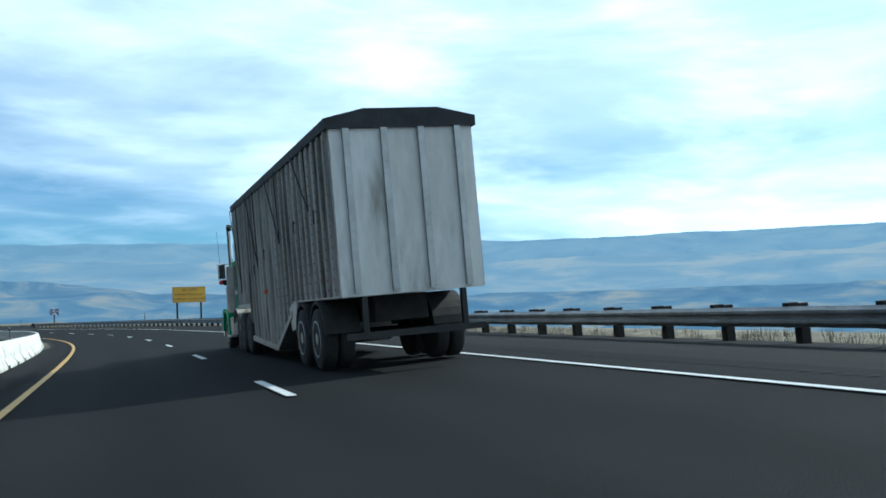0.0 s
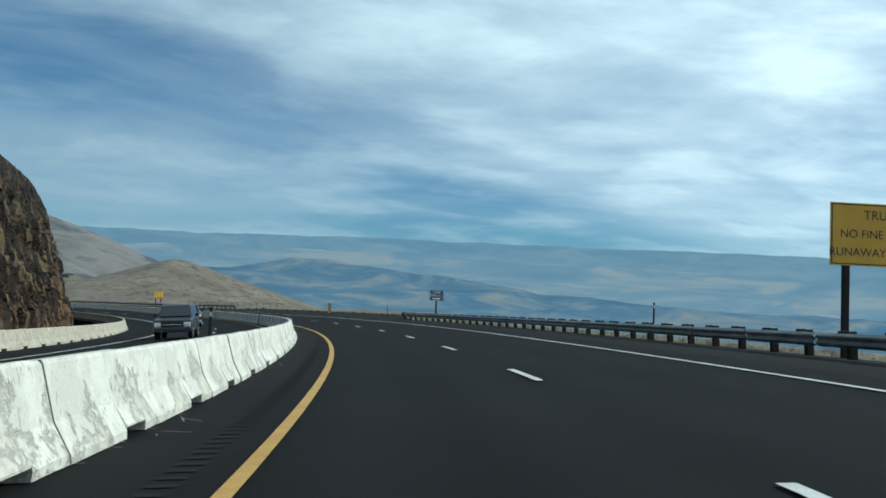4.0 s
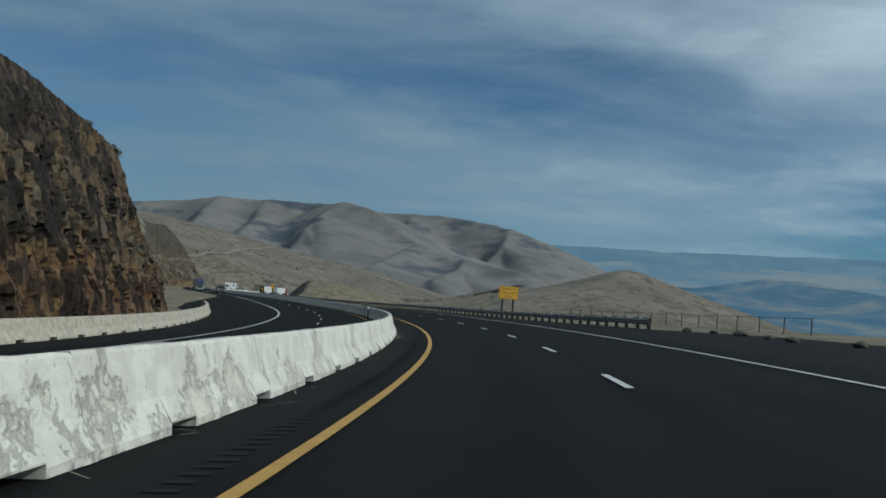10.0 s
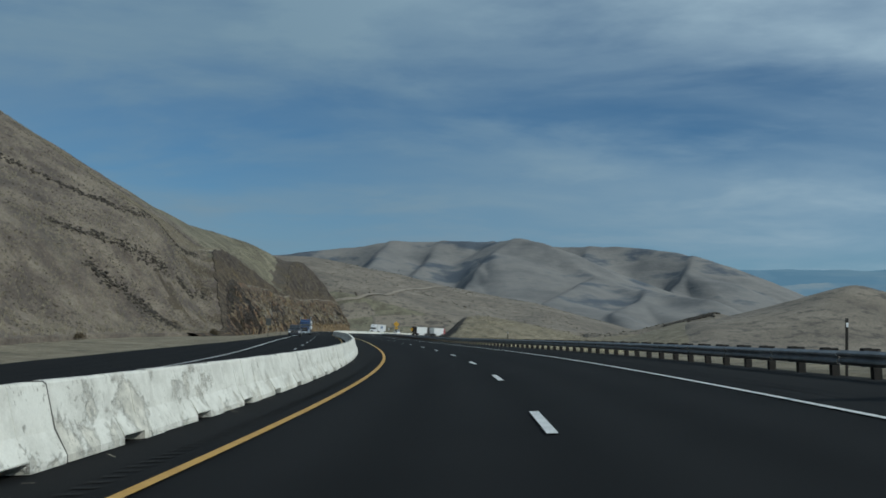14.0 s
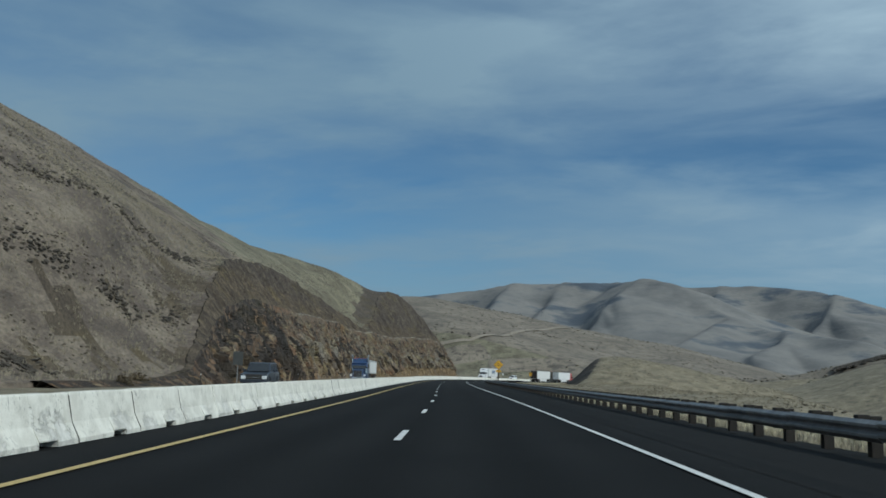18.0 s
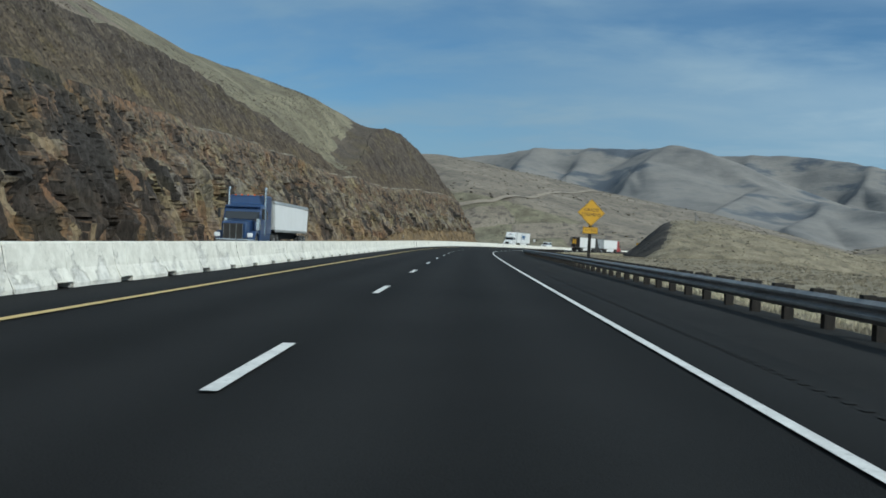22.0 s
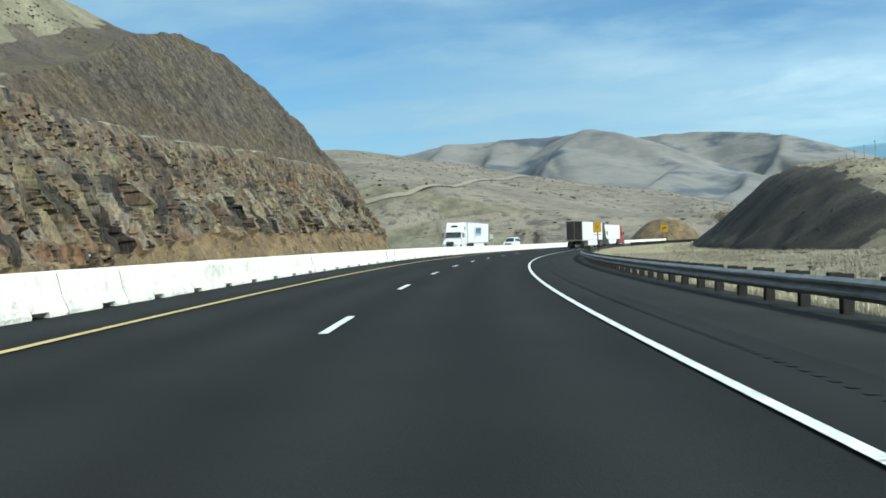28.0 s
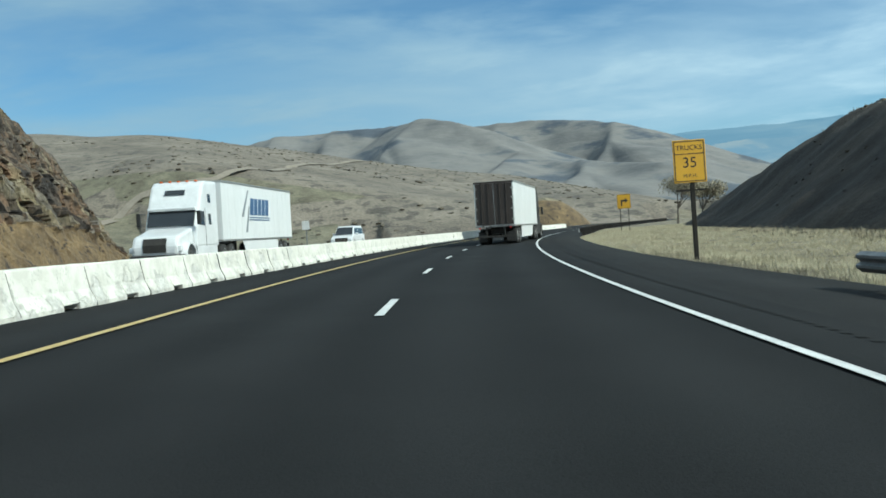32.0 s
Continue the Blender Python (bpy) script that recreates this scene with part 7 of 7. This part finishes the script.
def fence(s0, s1, d, n):
    g = thing("mesh_fence", Matrix(), "thin wire mesh fence on steel posts at the overlook", "fence")
    ss = np.linspace(s0, s1, n)
    P = road_at(ss, np.full(n, d), 0.0)
    for p in P:
        part("fence_post", tube_bm(0.03, (p[0], p[1], p[2] - 1.3), (p[0], p[1], p[2] + 0.75), 8), M_FRAME, g)
    for a, b in zip(P, P[1:]):
        part("top_rail", tube_bm(0.012, (a[0], a[1], a[2] + 0.72), (b[0], b[1], b[2] + 0.72), 6), M_FRAME, g)
        bm = bmesh.new()
        a3, b3 = Vector(a), Vector(b)
        L = (b3 - a3).length
        for k in range(int(L / 0.25)):
            for up in (1, -1):
                u0 = k * 0.25 / L
                u1 = min(1, u0 + 1.0 / L)
                p0 = a3.lerp(b3, u0) + Vector((0, 0, -0.3 if up > 0 else 0.7))
                p1 = a3.lerp(b3, u1) + Vector((0, 0, 0.7 if up > 0 else -0.3))
                w = Vector((0, 0, 0.006))
                bm.faces.new([bm.verts.new(p0 - w), bm.verts.new(p1 - w), bm.verts.new(p1 + w), bm.verts.new(p0 + w)])
        part("wire_mesh", bm, M_FRAME, g)
    return g


fence(217, 262, 14.0, 16)

# ---- bushes and trees ----
M_BUSH = mat("dry_brush", [(0.3, (0.045, 0.035, 0.022)), (0.6, (0.11, 0.085, 0.05)), (0.8, (0.17, 0.13, 0.075))], scale=3, rough=1.0, per_object=True)
M_LEAF_DRY = mat("autumn_leaves", [(0.3, (0.19, 0.165, 0.115)), (0.6, (0.30, 0.265, 0.19)), (0.8, (0.40, 0.36, 0.27))], scale=1.5, rough=0.9)
M_BARK = mat("grey_bark", [(0.3, (0.06, 0.05, 0.042)), (0.7, (0.13, 0.11, 0.09))], scale=4, rough=1.0, stretch=(1, 1, 0.3))


def leaf_cloud(bm, centre, rad, count, size, rnd, flat=0.8):
    for _ in range(count):
        v = Vector((rnd.gauss(0, 1), rnd.gauss(0, 1), rnd.gauss(0, 1)))
        v = v.normalized() * rad * rnd.random() ** 0.4
        v.z *= flat
        c = centre + v
        n = Vector((rnd.gauss(0, 1), rnd.gauss(0, 1), rnd.gauss(0, 1))).normalized()
        t = n.orthogonal().normalized() * size * rnd.uniform(0.6, 1.3)
        u = n.cross(t) * rnd.uniform(0.4, 0.7)
        bm.faces.new([bm.verts.new(c - t), bm.verts.new(c + u), bm.verts.new(c + t), bm.verts.new(c - u)])


def bush(p, size, seed, label="low dry sagebrush on the slope", name="bush"):
    rnd = random.Random(seed)
    g = thing(name, Matrix.Translation(p), label, "bush", "bushes")
    bm = bmesh.new()
    for _ in range(7):
        leaf_cloud(bm, Vector((rnd.uniform(-0.5, 0.5) * size, rnd.uniform(-0.5, 0.5) * size, rnd.uniform(0.2, 0.6) * size)), 0.42 * size, 60, 0.09 * size, rnd)
    part("foliage", bm, M_BUSH, g)
    st = bmesh.new()
    for k in range(6):
        a = rnd.uniform(0, 6.3)
        b2 = tube_bm(0.03 * size, (0, 0, -0.3 * size), (0.5 * size * math.cos(a), 0.5 * size * math.sin(a), 0.6 * size), 5, 0.01 * size)
        me = bpy.data.meshes.new("tmp"); b2.to_mesh(me); b2.free(); st.from_mesh(me); bpy.data.meshes.remove(me)
    part("stems", st, M_BARK, g)


def tree(p, h, seed):
    rnd = random.Random(seed)
    g = thing("tree", Matrix.Translation(p), "bare-looking roadside tree with thin yellow-brown leaves", "tree")
    tr = bmesh.new()
    tips = []

    def limb(a, d, ln, r, depth):
        b = a + d * ln
        b2 = tube_bm(r, a, b, 7, r * 0.62)
        me = bpy.data.meshes.new("tmp"); b2.to_mesh(me); b2.free(); tr.from_mesh(me); bpy.data.meshes.remove(me)
        if depth == 0:
            tips.append(b)
            return
        for _ in range(4 if depth == 3 else 3):
            nd = (d + Vector((rnd.uniform(-1, 1), rnd.uniform(-1, 1), rnd.uniform(-0.1, 0.7))) * 0.85).normalized()
            limb(b, nd, ln * rnd.uniform(0.6, 0.85), r * 0.6, depth - 1)

    limb(Vector((0, 0, -0.3)), Vector((0.05, 0, 1)), h * 0.3, 0.16, 3)
    part("trunk", tr, M_BARK, g)
    cr = bmesh.new()
    for t in tips:
        leaf_cloud(cr, t, h * 0.17, 170, 0.12, rnd)
    part("crown", cr, M_LEAF_DRY, g)


for k, (s, d, h) in enumerate(((766, 17.8, 8.6), (771, 21.2, 7.4))):
    p = road_at(s, d, -0.2)
    tree(tuple(p), h, 11 + k)

# ---- rumble strips, weeds, brush ----


def quads_ob(name, centres, ax, ay, material, label, category, kind="structure"):
    """Many small flat rectangles joined into one mesh."""
    n = len(centres)
    V = np.stack([centres - ax - ay, centres + ax - ay, centres + ax + ay, centres - ax + ay], 1).reshape(-1, 3)
    F = np.arange(4 * n).reshape(n, 4).tolist()
    return tagged(mesh_ob(name, V, F, material), label, category, kind=kind)


# flat quads: the shade inside the grooves as colour, nothing is cut in
def rumble(name, s0, s1, d, half, along):
    s = np.arange(s0, s1, 0.32)
    h = np.radians(np.interp(s, RS, R_HEAD))
    c = road_at(s, np.full_like(s, d), 0.0)
    c[:, 2] -= 0.012
    b = np.tan(np.radians(np.interp(s, RS, R_BANK)))
    ax = np.stack([np.cos(h), np.sin(h), b], -1) * half
    ay = np.stack([-np.sin(h), np.cos(h), 0 * h], -1) * along
    quads_ob(name, c, ax, ay, M_GROOVE_SHADE, "row of flat rumble groove marks beside the edge line, groove shade as colour", "rumble strip")


M_GROOVE_SHADE = mat("groove_shade", [(0.3, (0.01208, 0.01208, 0.01208)), (0.7, (0.01811, 0.01811, 0.01811))], scale=4, rough=0.9, spec=0.1)
rumble("rumble_strip_right", -20, 720, 4.66, 0.05, 0.055)
rumble("rumble_strip_left", -20, 320, -3.95, 0.11, 0.06)
M_STRAW = mat("straw_grass", [(0.3, (0.15, 0.13, 0.095)), (0.5, (0.24, 0.21, 0.152)), (0.7, (0.33, 0.295, 0.217))], scale=0.8, rough=1.0)
M_HAY = mat("pale_mown_grass", [(0.3, (0.306, 0.272, 0.1827)), (0.5, (0.425, 0.3825, 0.2635)), (0.7, (0.51, 0.4675, 0.34))], scale=0.5, rough=1.0)
M_SAGE = mat("dark_sagebrush", [(0.3, (0.058, 0.048, 0.036)), (0.6, (0.095, 0.080, 0.058)), (0.8, (0.14, 0.118, 0.085))], scale=0.15, rough=1.0)
M_OUTCROP = mat("dark_outcrop_rock", [(0.3, (0.026, 0.022, 0.018)), (0.6, (0.05, 0.042, 0.033)), (0.8, (0.085, 0.071, 0.054))], scale=0.4, rough=1.0)


def tufts(name, places, height, material, label, seed, spread=0.16, blades=9, width=0.009):
    """Clumps of thin upright blades, joined."""
    rnd = np.random.RandomState(seed)
    n = len(places)
    c = np.repeat(places, blades, 0)
    a = rnd.uniform(0, 2 * np.pi, n * blades)
    h = np.repeat(rnd.uniform(0.5, 1.2, n), blades) * height * rnd.uniform(0.6, 1.1, n * blades)
    off = np.stack([np.cos(a), np.sin(a), 0 * a], -1)
    foot = c + off * rnd.uniform(0, spread, (n * blades, 1))
    side = np.stack([-np.sin(a), np.cos(a), 0 * a], -1) * width
    tip = foot + off * (h * rnd.uniform(0.1, 0.6, n * blades))[:, None] + np.stack([0 * a, 0 * a, h], -1)
    foot[:, 2] -= 0.05
    V = np.stack([foot - side, foot + side, tip], 1).reshape(-1, 3)
    F = np.arange(3 * n * blades).reshape(-1, 3).tolist()
    return tagged(mesh_ob(name, V, F, material), label, "grass", kind="stuff")


def verge_places(n, s0, s1, d0, d1, seed):
    rnd = np.random.RandomState(seed)
    s = rnd.uniform(s0, s1, n)
    d = RAIL(s) + rnd.uniform(d0, d1, n) ** 1.0
    p = road_at(s, d)
    z = near_height(p[:, 0], p[:, 1], s, d)
    k = p[:, 2] * (1 - smooth01(np.abs(d), 14, 45))
    p[:, 2] = z + k
    return p


tufts("verge_grass", verge_places(9000, 300, 660, 1.2, 2.8, 1), 0.17, M_HAY, "tufts of dry straw grass beyond the guardrail", 2)
tufts("verge_weeds", verge_places(5000, 300, 660, 0.45, 1.3, 10), 0.14, M_STRAW, "dim dry weeds behind the guardrail posts", 11)
tufts("verge_meadow", verge_places(16000, 640, 760, 0.7, 13.0, 3), 0.13, M_HAY, "pale dry grass of the wide verge", 4, 0.2, 11)
tufts("field_grass", verge_places(6000, 420, 640, 2.4, 16.0, 5), 0.2, M_STRAW, "sparse dry grass of the field beyond the guardrail", 6)
tufts("shoulder_weeds", verge_places(1400, -20, 150, 0.4, 1.6, 7), 0.22, M_STRAW, "dry weeds behind the guardrail posts", 8)


def barrier_straw():
    rnd = np.random.RandomState(9)
    s = np.concatenate([rnd.normal(49, 2.2, 260), rnd.normal(56, 1.5, 160), rnd.normal(61, 1.2, 120), rnd.normal(128, 2.0, 120), rnd.normal(212, 2.0, 100), rnd.uniform(20, 300, 300)])
    d = -MED(s) + 0.32 + np.abs(rnd.normal(0, 0.16, len(s)))
    c = road_at(s, d, np.full_like(s, 0.015))
    a = rnd.uniform(0, np.pi, len(s))
    ax = np.stack([np.cos(a), np.sin(a), rnd.uniform(-0.1, 0.1, len(s))], -1) * rnd.uniform(0.05, 0.16, (len(s), 1))
    ay = np.stack([-np.sin(a), np.cos(a), 0 * a], -1) * 0.008
    c[:, 2] += rnd.uniform(0, 0.03, len(s))
    quads_ob("barrier_straw", c, ax, ay, M_STRAW, "blown straw and litter along the barrier's foot", "straw", kind="stuff")


barrier_straw()


def brush(name, places, size, material, label, seed):
    """Low irregular clumps of scrub, joined."""
    rnd = np.random.RandomState(seed)
    bm = bmesh.new()
    bmesh.ops.create_icosphere(bm, subdivisions=1, radius=1.0)
    bv = np.array([v.co[:] for v in bm.verts])
    bf = np.array([[v.index for v in f.verts] for f in bm.faces])
    bm.free()
    n = len(places)
    sc = rnd.uniform(0.45, 1.25, (n, 1, 1)) * size
    jit = rnd.uniform(0.55, 1.35, (n, len(bv), 1))
    V = bv[None] * jit * sc * np.array([1.25, 1.25, 0.62]) + places[:, None]
    F = (bf[None] + (np.arange(n) * len(bv))[:, None, None]).reshape(-1, 3)
    return tagged(mesh_ob(name, V.reshape(-1, 3), F.tolist(), material), label, "brush", kind="stuff")


def hill_places(n, seed, s_lo, s_hi, q_lo, q_hi, patchy):
    rnd = np.random.RandomState(seed)
    a, b = HILL.shape[:2]
    i, j = rnd.uniform((s_lo + 60) / 1.25, (s_hi + 60) / 1.25, n), rnd.uniform(q_lo, q_hi, n)
    keep = fbm(i / 12.0, j / 3.0 + i / 10.0, 4, 91) > patchy
    i, j = i[keep], j[keep]
    i0, j0 = i.astype(int), j.astype(int)
    u, v = (i - i0)[:, None], (j - j0)[:, None]
    return HILL[i0, j0] * (1 - u) * (1 - v) + HILL[i0 + 1, j0] * u * (1 - v) + HILL[i0, j0 + 1] * (1 - u) * v + HILL[i0 + 1, j0 + 1] * u * v


brush("hillside_brush", hill_places(30000, 11, 285, 640, 2.2, 33, 0.46), 0.15, M_SAGE, "dark scattered sagebrush on the dry hillside", 12)
tufts("hillside_grass", hill_places(14000, 13, 285, 520, 1.5, 24, 0.0), 0.4, M_STRAW, "pale bunch grass on the hillside", 14, 0.3, 7, 0.03)


def outcrop_places(lines, n, seed):
    """Bands of broken rock that run slantwise down the hillside: (s, q) at the upper and the lower end."""
    rnd = np.random.RandomState(seed)
    q_of = np.concatenate([[0.0], np.linspace(0, 20, 15), np.linspace(23, 80, 15), np.linspace(88, 240, 12)])
    out = []
    for (s0, q0), (s1, q1) in lines:
        u = rnd.uniform(0, 1, n)
        keep = fbm(u * 14, 0 * u + s0, 3, 95) > 0.42
        u = u[keep]
        s = s0 + (s1 - s0) * u + rnd.normal(0, 1.2, len(u))
        q = np.maximum(q0 + (q1 - q0) * u + rnd.normal(0, 0.55, len(u)), 0.5)
        i, j = (s + 60) / 1.25, np.interp(q, q_of[1:], np.arange(1, len(q_of)))
        i0, j0 = i.astype(int), j.astype(int)
        w, v = (i - i0)[:, None], (j - j0)[:, None]
        out.append(HILL[i0, j0] * (1 - w) * (1 - v) + HILL[i0 + 1, j0] * w * (1 - v) + HILL[i0, j0 + 1] * (1 - w) * v + HILL[i0 + 1, j0 + 1] * w * v)
    return np.concatenate(out)


BANDS = [((405, 34), (418, 25)), ((418, 25), (432, 17)), ((432, 17), (458, 9.5)), ((458, 9.5), (474, 3)), ((388, 17), (404, 12.5)), ((404, 12.5), (420, 9.6)), ((420, 9.6), (444, 2)), ((385, 10.5), (396, 6)), ((396, 6), (403, 2.5))]
brush("hillside_outcrop", outcrop_places(BANDS, 260, 21), 0.27, M_OUTCROP, "bands of dark broken rock across the dry hillside", 22)


def far_places(n, seed):
    rnd = np.random.RandomState(seed)
    az, r = np.radians(rnd.uniform(44, 84, n)), rnd.uniform(430, 1000, n)
    x, y = EX - np.sin(az) * r, EY + np.cos(az) * r
    keep = fbm(x / 60, y / 60, 4, 61) > 0.52
    x, y = x[keep], y[keep]
    s, d = to_road(x, y)
    ok = (np.abs(d) > 60) | (s > 950)
    x, y, s, d = x[ok], y[ok], s[ok], d[ok]
    return np.stack([x, y, near_height(x, y, s, d) - 0.1], -1)


brush("far_brush", far_places(3600, 15), 0.8, M_SAGE, "dark brush dotted over the far slope", 16)


def knoll_rocks(n):
    rnd = np.random.RandomState(31)
    (x0, y0, _), (x1, y1, _) = KNOLL
    u, v = rnd.uniform(0.25, 1.05, n), np.abs(rnd.normal(0, 4.0, n))
    keep = fbm(u * 9, v / 6, 3, 33) > 0.40
    u, v = u[keep], v[keep]
    w = np.array([EX + 60 - x1, EY - 80 - y1])
    w = w / np.hypot(*w)
    x, y = x0 + (x1 - x0) * u + w[0] * v, y0 + (y1 - y0) * u + w[1] * v
    s, d = to_road(x, y)
    return np.stack([x, y, near_height(x, y, s, d) + 0.1], -1)


brush("knoll_outcrop", knoll_rocks(700), 1.0, M_OUTCROP, "dark rock outcrop along the low knoll's crest", 32)


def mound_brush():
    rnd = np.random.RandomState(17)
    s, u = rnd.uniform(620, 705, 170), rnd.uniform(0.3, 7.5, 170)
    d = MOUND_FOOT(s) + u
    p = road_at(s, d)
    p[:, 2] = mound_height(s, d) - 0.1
    brush("mound_brush", p, 0.17, M_SHADED_EARTH, "low scrub on the shaded cutting slope", 18)


mound_brush()


def field_places(n, seed, patchy):
    """Scattered places on the field and on the mound's grassy back."""
    rnd = np.random.RandomState(seed)
    s, d = rnd.uniform(440, 712, n), rnd.uniform(15, 92, n)
    keep = fbm(s / 7, d / 7, 4, seed + 1) > patchy
    s, d = s[keep], d[keep]
    p = road_at(s, d)
    k = p[:, 2] * (1 - smooth01(np.abs(d), 14, 45))
    field = near_height(p[:, 0], p[:, 1], s, d) + k
    on_mound = (s > 604) & (d > MOUND_FOOT(s))
    p[:, 2] = np.where(on_mound, mound_height(s, d), field)
    ok = ~on_mound | (d > MOUND_FOOT(s) + MOUND_TOP(s) / 0.95 + 0.5)
    return p[ok]


brush("field_brush", field_places(5200, 61, 0.47), 0.20, M_SAGE, "small dark clumps of scrub in the dry field", 62)
tufts("field_bunch_grass", field_places(22000, 63, 0.42), 0.26, M_STRAW, "pale bunch grass of the field and the mound's back", 64, 0.28, 7, 0.035)
tufts("post_weeds", verge_places(2600, 300, 640, 0.02, 0.5, 65), 0.13, M_STRAW, "short weeds between the guardrail posts", 66)

# bushes on the rim and at the foot of the cuts
for k, (s, d, z, size) in enumerate(((249.3, -26.2, 10.2, 1.05), (240, -26.0, 10.9, 0.55), (413, -25.6, -0.6, 1.3), (408, -25.2, -0.6, 1.0), (346, -31.0, -0.95, 0.9))):
    p = road_at(s, d)
    bush((p[0], p[1], z), size, 40 + k, "round dry brown bush at the rock cut")

# ---- power line towers on the far ridge ----


def tower(az, dist, h, seed):
    x, y, _ = far(az, dist, 0)
    z = float(land_height(np.array([x]), np.array([y]))[0])
    g = thing("transmission_tower", Matrix.Translation((x, y, z - 1)), "thin steel power line tower on the ridge", "pylon", "ridge towers")
    legs = bmesh.new()
    for sx in (-1, 1):
        for sy in (-1, 1):
            b2 = tube_bm(0.22, (sx * 3.2, sy * 3.2, 0), (sx * 0.7, sy * 0.7, h), 5)
            me = bpy.data.meshes.new("tmp"); b2.to_mesh(me); b2.free(); legs.from_mesh(me); bpy.data.meshes.remove(me)
    part("legs", legs, M_STEEL, g)
    for zz, w in ((0.62, 6.5), (0.78, 5.5), (0.94, 4.5)):
        part("crossarm", box_bm(-w, w, -0.25, 0.25, h * zz, h * zz + 0.6), M_STEEL, g)


for az, dist, h in ((62.2, 2600, 30), (60.9, 2580, 28), (57.3, 2500, 26), (71.0, 2630, 26)):
    tower(az, dist, h * 0.7, 0)


# ---- fence on top of the mound ----


def mound_fence():
    g = thing("mound_fence", Matrix(), "thin wire fence with steel posts along the mound's top", "fence")
    tops = []
    for k in range(14):
        p = road_at(632 + 5.5 * k, 36.5, 0.0)
        z = 9.0
        part("fence_post", tube_bm(0.035, (p[0], p[1], z - 1.2), (p[0], p[1], z + 1.35), 6), M_STEEL, g)
        tops.append((p[0], p[1], z))
    for h in (0.5, 0.9, 1.25):
        bm = bmesh.new()
        for a, c in zip(tops, tops[1:]):
            b2 = tube_bm(0.006, (a[0], a[1], a[2] + h), (c[0], c[1], c[2] + h), 4)
            me = bpy.data.meshes.new("tmp"); b2.to_mesh(me); b2.free(); bm.from_mesh(me); bpy.data.meshes.remove(me)
        part("wire", bm, M_STEEL, g)


mound_fence()

# ---- dirt track across the far slope ----


def dirt_track():
    way = [(-770, 440), (-818, 490), (-808, 504), (-800, 519), (-833, 557), (-922, 625), (-990, 689), (-1010, 730)]
    rows = []
    n = 14
    for (x0, y0), (x1, y1) in zip(way, way[1:]):
        for k in range(n):
            rows.append((x0 + (x1 - x0) * k / n, y0 + (y1 - y0) * k / n))
    c = np.array(rows)
    ker = np.ones(9) / 9
    c = np.stack([np.convolve(np.pad(c[:, i], 4, mode="edge"), ker, "valid") for i in (0, 1)], -1)
    t = np.gradient(c, axis=0)
    nrm = np.stack([t[:, 1], -t[:, 0]], -1) / np.hypot(t[:, 0], t[:, 1])[:, None]
    P = []
    for w in (-1.9, -0.6, 0.6, 1.9):
        q = c + nrm * w
        s, d = to_road(q[:, 0], q[:, 1])
        P.append(np.stack([q[:, 0], q[:, 1], near_height(q[:, 0], q[:, 1], s, d) + 0.45], -1))
    tagged(grid_ob("dirt_track", np.stack(P, 1), M_TRACK), "pale dirt track cut across the dry slope", "track", kind="structure")


M_TRACK = mat("pale_dirt", [(0.3, (0.1785, 0.153, 0.119)), (0.7, (0.238, 0.204, 0.1615))], scale=0.1, rough=1.0, fine=(1.0, 0.2))
dirt_track()


# ---- a low brown knoll beyond the bend ----


def knoll(x, y, z0, rx, ry, h):
    a, r = np.meshgrid(np.linspace(0, 2 * np.pi, 60), np.linspace(0, 1, 22), indexing="ij")
    px, py = x + rx * r * np.cos(a), y + ry * r * np.sin(a)
    z = z0 + h * np.cos(r * np.pi / 2) ** 0.9 + 1.4 * (fbm(px / 4, py / 4, 4, 81) - 0.5) * (r > 0.02) * (1 - r)
    ob = grid_ob("knoll", np.stack([px, py, z], -1), M_SOIL)
    ob.data.materials.append(M_VERGE)
    ob.data.polygons.foreach_set("material_index", (r[:-1, :-1] < 0.3).astype(int).ravel())
    tagged(ob, "low knoll of bare brown soil with a grassy top", "knoll", kind="structure")


knoll(-679, 563, -0.6, 13, 15, 9.5)
